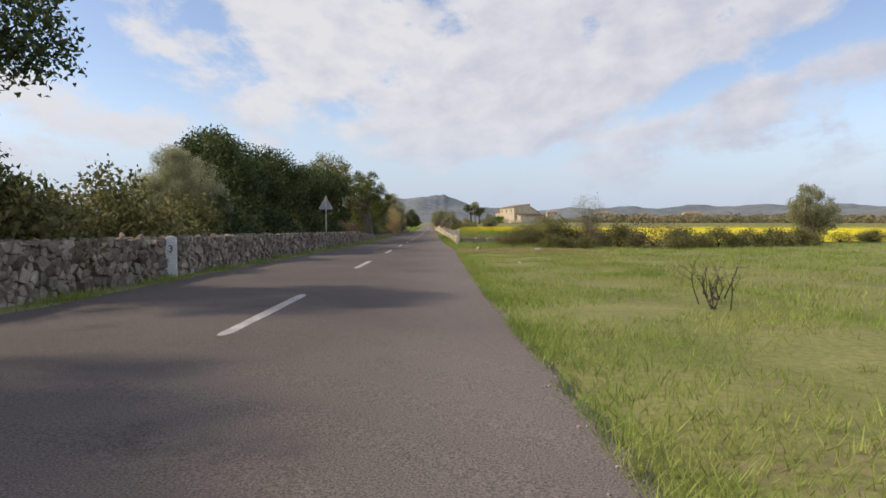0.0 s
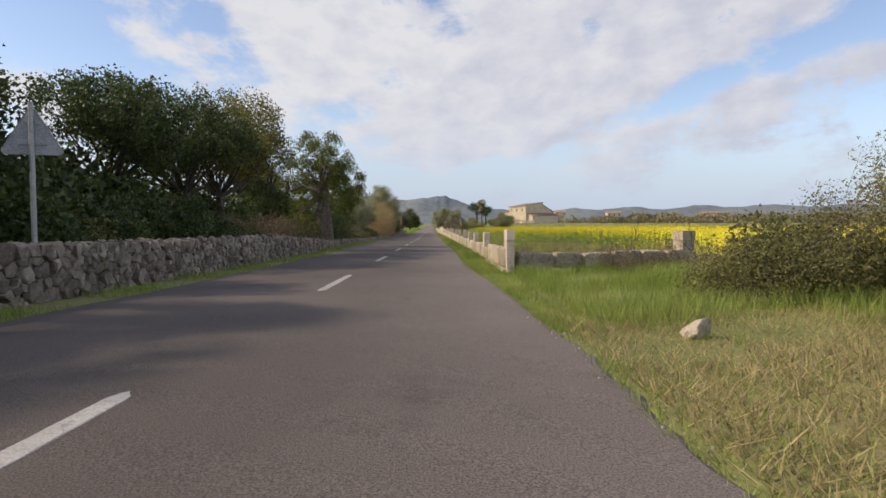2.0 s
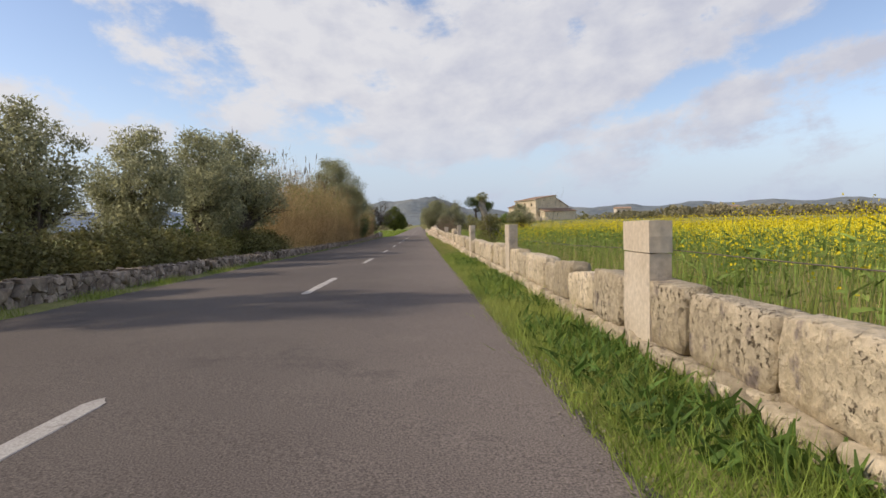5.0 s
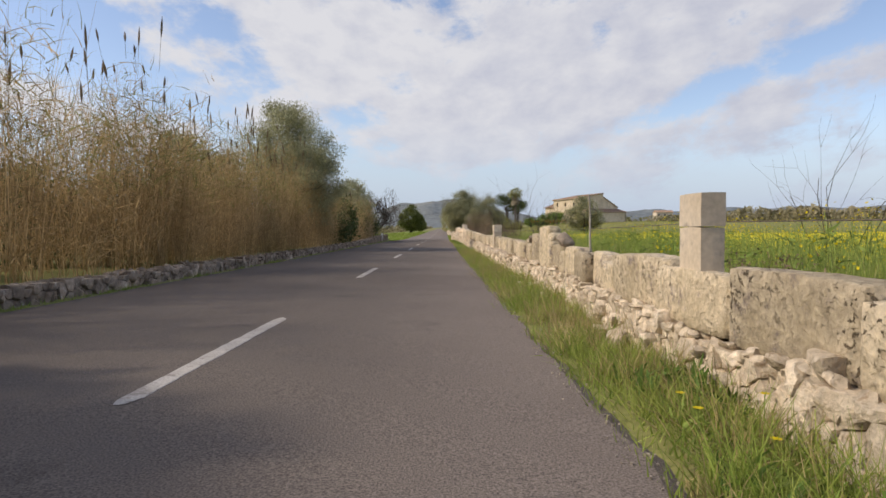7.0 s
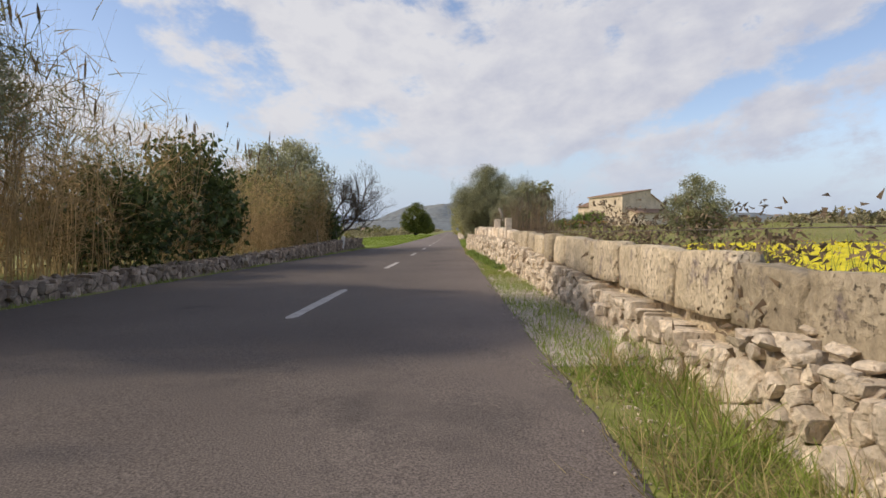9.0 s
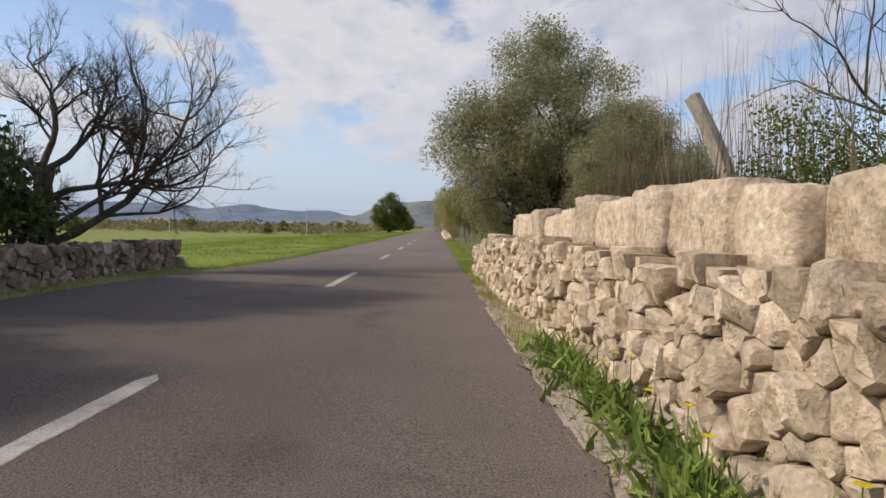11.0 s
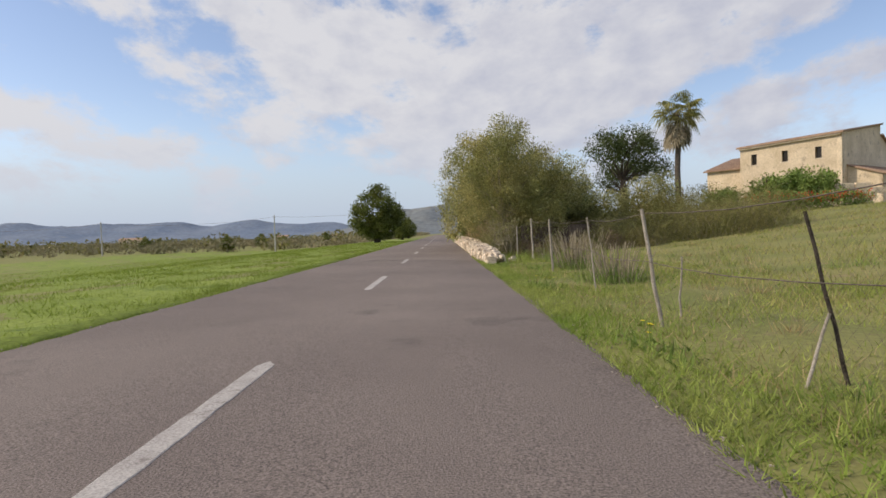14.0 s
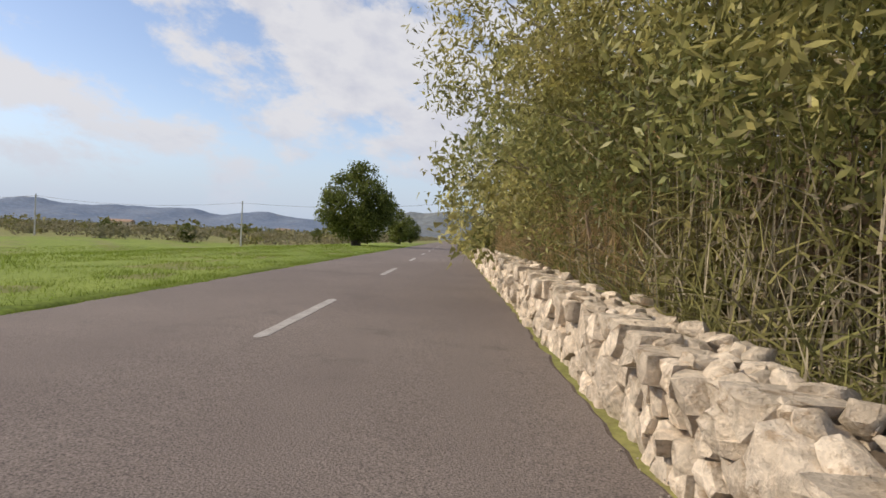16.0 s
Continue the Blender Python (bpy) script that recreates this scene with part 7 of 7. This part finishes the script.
# eave moulding and a lower annex on the far end
put("eave_moulding", *tube([(*(Lc + out * 0.45), 6.36), (*(Cc + out * 0.45), 6.66)], 0.13, 6), CUTSTONE, house)
A0 = Lc - (Cc - Lc) / fac_len * 4.2 + np.array([0.82, 0.57]) * 1.2
A1 = Lc + np.array([0.82, 0.57]) * 1.2
wallbox("wall", A0, A1, 0, gz0, 4.6, 4.6, HOUSESTONE, house)
wallbox("wall", A0 + (far_c - Lc) * 0.6, A0, 0, gz0, 6.0, 4.6, HOUSESTONE, house)
roofplane(A0 + out - side, A1 + out, 4.65, 4.65, A1 + (far_c - Lc) * 0.6, A0 + (far_c - Lc) * 0.6 - side, 6.3, 6.3)
# ruined yard wall beside the house
yard = thing("yard_wall", 28.0, 234.6, float(land(28, 234.6)), "broken stone yard wall in front of the farmhouse", "wall")
rg = np.random.RandomState(77)
bl = [mesh("yard_stone", V, F, HOUSESTONE) for V, F in BLOCKS]
for k in range(60):
    u = rg.uniform(0, 1)
    z = rg.randint(0, 4)
    if z * 0.42 > 1.9 - 1.2 * u + 0.3 * math.sin(9 * u):
        continue
    px_, py_ = 27.6 + 8 * u, 234.6 - 1.0 * u
    ob = new("yard_stone", bl[rg.randint(8)]); ob.parent = yard
    ob.matrix_world = Matrix.LocRotScale(Vector((px_, py_, float(land(px_, py_)) + 0.2 + z * 0.4)), Euler((0, rg.normal(0, 0.04), -0.12 + rg.normal(0, 0.05))), Vector((rg.uniform(0.5, 0.9), 0.4, 0.42)))
# creeper-covered bushes and red flowers before the house
creeper = tree("garden_bush", "leafy green garden bush in front of the farmhouse", 21, 1.0, 0.1, [(0, 0, 1.7, 1.9, 1.9, 1.3), (1.4, 0.4, 1.4, 1.3, 1.3, 1.1), (-1.2, 0.3, 1.3, 1.2, 1.2, 1.0)], 320, 22, 0.17, STEM, BARK, spread=0.25, slim=0.7, nlimb=8, category="bush", low=0.4, group="garden bushes", three=True)
place(creeper, 24.6, 235.2, 1.0, 0.0)
again(creeper, 27.4, 236.4, 1.05, 2.0); again(creeper, 21.0, 236.5, 0.8, 1.0); again(creeper, 22.6, 232.0, 0.55, 3.0)
fl = thing("red_flower_bed", 24.5, 231.8, float(land(24.5, 231.8)), "bed of red flowering shrubs before the house", "flowers")
C = np.stack([rg.uniform(-4, 4, 500), rg.uniform(-0.7, 0.7, 500), rg.uniform(0.2, 1.15, 500)], 1)
put("foliage", *leaves(rg, C, 0.16, 10, 0.16, 0.5), STEM, fl)
put("blossoms", *leaves(rg, C[C[:, 2] > 0.7], 0.12, 5, 0.12, 0.8), FLOWER_RED, fl)

palm = thing("fan_palm", 17.3, 236.0, float(land(17.3, 236)) - 0.1, "tall fan palm with a shaggy skirt of dead leaves", "palm tree")
rg = np.random.RandomState(31)
ph = 11.0 - (float(land(17.3, 236)) - float(road_z(236))) - 1.3
put("trunk", *tube([(0.05 * math.sin(k), 0, ph * k / 10) for k in range(11)], np.linspace(0.24, 0.17, 11), 10), BARK, palm)


def fan(p, way, size, droop):
    """One palm fan: folded blades spreading from a stalk."""
    heap = Heap()
    way = way / np.linalg.norm(way)
    e = p + way * size * 0.55
    heap.add(*tube([p, (p + e) / 2 + (0, 0, 0.05), e], [0.02, 0.016, 0.012], 4))
    sidev = np.cross(way, (0, 0, 1)); sidev /= np.linalg.norm(sidev) + 1e-9
    upv = np.cross(sidev, way)
    for a in np.linspace(-1.9, 1.9, 17):
        dr = way * math.cos(a) + sidev * math.sin(a)
        l = size * 0.75 * (1 - 0.12 * abs(a))
        t = e + dr * l * 0.65 + upv * 0.04
        tip = e + dr * l - np.array([0, 0, droop * l])
        wv = np.cross(dr, upv) * 0.045 + upv * 0.02
        heap.add(np.array([e, t + wv, tip, t - wv]), [[0, 1, 2, 3]])
    return heap.arrays()


crown_at = np.array([0, 0, ph])
for k in range(26):
    el = rg.uniform(-0.75, 1.3)
    az = k * 2.4 + rg.normal(0, 0.2)
    v = np.array([math.cos(az) * math.cos(el), math.sin(az) * math.cos(el), math.sin(el)])
    put("fan_leaf", *fan(crown_at + (0, 0, 0.1 * k / 34), v, rg.uniform(1.45, 1.85), 0.4), REED_GREEN if k % 3 else LEAF_LAUREL, palm)
for k in range(26):
    az = k * 2.4
    v = np.array([math.cos(az) * 0.5, math.sin(az) * 0.5, -1.0])
    put("dead_leaf", *fan(crown_at - (0, 0, 0.2 + 0.9 * rg.uniform()), v, rg.uniform(1.35, 1.7), 0.2), CANE_GREY, palm)

pole_tops = []
for x, y in ((-37.5, 324), (-81.8, 334.4), (-130, 346), (7, 313)):
    b = -3.9 if x < 0 else float(land(x, y))
    p = thing("utility_pole", x, y, min(b, float(land(x, y))), "slim pale concrete power pole in the fields", "utility pole", "power poles")
    put("shaft", *tube([(0, 0, 0), (0, 0, 4), (0, 0, 8.1)], [0.16, 0.13, 0.1], 8), CONCRETE, p)
    put("cross_arm", *slab(-0.05, 0.05, -0.45, 0.45, 7.6, 7.72), GALV, p)
    pole_tops.append(np.array([x, y, float(p.location.z) + 7.75]))
for a, b in ((0, 1), (1, 2), (0, 3)):
    P = [pole_tops[a] * (1 - t) + pole_tops[b] * t - np.array([0, 0, 1.1 * 4 * t * (1 - t)]) for t in np.linspace(0, 1, 13)]
    put("power_line", *tube(P, 0.02, 4), WIRE, label="thin sagging power line between the poles", category="cable", group="power lines")


def hill(name, label, az0, az1, dist, profile, m, seed, centre=(0, 110)):
    """A far ridge seen from the road: heights in degrees by azimuth, a real slope in front of the crest."""
    rg = np.random.RandomState(seed)
    az = np.radians(np.linspace(az0, az1, 140))
    el = np.interp(np.degrees(az), [p[0] for p in profile], [p[1] for p in profile])
    r1 = np.convolve(rg.normal(0, 1, 160), np.ones(9) / 9, "same")[:140] * 0.16 + np.convolve(rg.normal(0, 1, 160), np.ones(3) / 3, "same")[:140] * 0.04
    el = np.maximum(el + r1 * np.minimum(1, el), 0.0)
    rows = []
    for s in np.linspace(0, 1, 9):
        d = dist * (0.82 + 0.18 * s)
        hgt = np.tan(np.radians(el)) * dist * (s ** 1.3) * (1 + 0.08 * np.sin(az * 60 + 9 * s)) - 4
        rows.append(np.stack([centre[0] - np.sin(az) * d, centre[1] + np.cos(az) * d, hgt], 1))
    V = np.concatenate(rows)
    i, j = np.meshgrid(np.arange(8), np.arange(139), indexing="ij")
    k = i * 140 + j
    put(name, V, np.stack([k, k + 1, k + 141, k + 140], -1).reshape(-1, 4)[:, ::-1], m, smooth=True, kind="structure", label=label, category="hill")


hill("backdrop_mountains", "low mountain range with blue haze in its colour far beyond the fields", 6, 62, 4200, [(6, 0.8), (9, 1.25), (12, 1.3), (15, 1.5), (17, 1.6), (19, 1.7), (21, 1.35), (23, 1.6), (25, 1.75), (28, 1.45), (31, 1.5), (34, 1.6), (40, 1.2), (50, 1.6), (62, 1.0)], HAZE_HILL, 3)
hill("backdrop_hill", "haze-tinted wooded hill beyond the end of the road", -14, 12, 2300, [(-14, 0.5), (-9, 1.0), (-5, 1.5), (-3, 2.1), (-1, 2.6), (2, 2.65), (4, 2.3), (5.5, 1.7), (8, 1.0), (12, 0.3)], HAZE_HILL_NEAR, 5)
hill("backdrop_ridge", "low wooded rise along the horizon", -70, -8, 1500, [(-70, 1.7), (-50, 1.6), (-40, 1.5), (-30, 1.7), (-22, 1.5), (-15, 1.6), (-10, 1.3), (-8, 0.7)], HAZE_HILL_NEAR, 8)

# far scrub and woods: many small clumps
rg = np.random.RandomState(44)
for nm, lab, n, xr, yr, sz, m in (("far_scrub", "scrub and trees scattered over the far fields", 3600, (-360, -14), (330, 900), (1.2, 3.3), SCRUB),
                                  ("far_scrub", "dark trees scattered over the far fields", 240, (-330, -22), (330, 900), (3.0, 6.0), LEAF_BRAMBLE),
                                  ("far_woods", "belt of trees along the edge of the yellow field", 700, (40, 420), (280, 560), (1.8, 4.0), SCRUB),
                                  ("far_woods", "line of trees behind the yellow field", 520, (70, 380), (210, 300), (1.8, 4.4), SCRUB),
                                  ("far_woods", "dark trees beyond the yellow field", 130, (40, 420), (282, 560), (2.5, 5.0), LEAF_BRAMBLE)):
    x, y = rg.uniform(*xr, n), rg.uniform(*yr, n)
    s = rg.uniform(*sz, n)
    k = 60 if yr[0] >= 280 else 150
    C = np.repeat(np.stack([x, y, land(x, y) + s * 0.45], 1), k, axis=0)
    S = np.repeat(s, k)
    d = rg.normal(0, 1, (n * k, 3)); d /= np.linalg.norm(d, axis=1)[:, None]
    C = C + d * (S * 0.55)[:, None] * np.array([1.7, 1.3, 0.75])
    V, F = leaves(rg, C, 0.15, 1, 1.3, 0.8, 0.0, True)
    V = (V.reshape(-1, 3, 3) - C[:, None]) * (S * (0.23 if k < 100 else 0.24))[:, None, None] + C[:, None]
    put(nm, V.reshape(-1, 3), F, m, kind="stuff", label=lab, category="trees")
for x, y, w, h, zz_ in ((-173, 526, 14, 3.6, -3.4), (-67, 575, 6, 3, -3.6), (-120, 640, 9, 3, -3), (120, 420, 9, 4, 3.0), (95, 470, 8, 4.5, 4.0), (190, 430, 12, 4, 3.0), (150, 510, 7, 3.5, 5.0)):
    hs = thing("distant_house", x, y, zz_, "small pale farm building far off among trees", "house", "distant houses")
    put("wall", *slab(-w / 2, w / 2, -2.5, 2.5, -3, h), CUTSTONE if x > 0 or y == 575 else HOUSESTONE, hs)
    V = np.array([(-w / 2 - 0.3, -2.9, h), (w / 2 + 0.3, -2.9, h), (w / 2 + 0.3, 2.9, h), (-w / 2 - 0.3, 2.9, h), (-w / 2 - 0.3, 0, h + 1.2), (w / 2 + 0.3, 0, h + 1.2)])
    rf = bpy.data.meshes.new("roof"); rf.from_pydata([tuple(v) for v in V], [], [(0, 1, 5, 4), (2, 3, 4, 5), (0, 4, 3), (1, 2, 5), (3, 2, 1, 0)]); rf.materials.append(TILE)
    ob = new("roof", rf); ob.parent = hs; ob.location = (0, 0, 0.004)
    for u in np.linspace(-w / 2 + 1.2, w / 2 - 1.2, max(2, int(w / 3))):
        put("window", *slab(u - 0.4, u + 0.4, -2.53, -2.42, h - 2.0, h - 0.8), DARKVOID, hs)
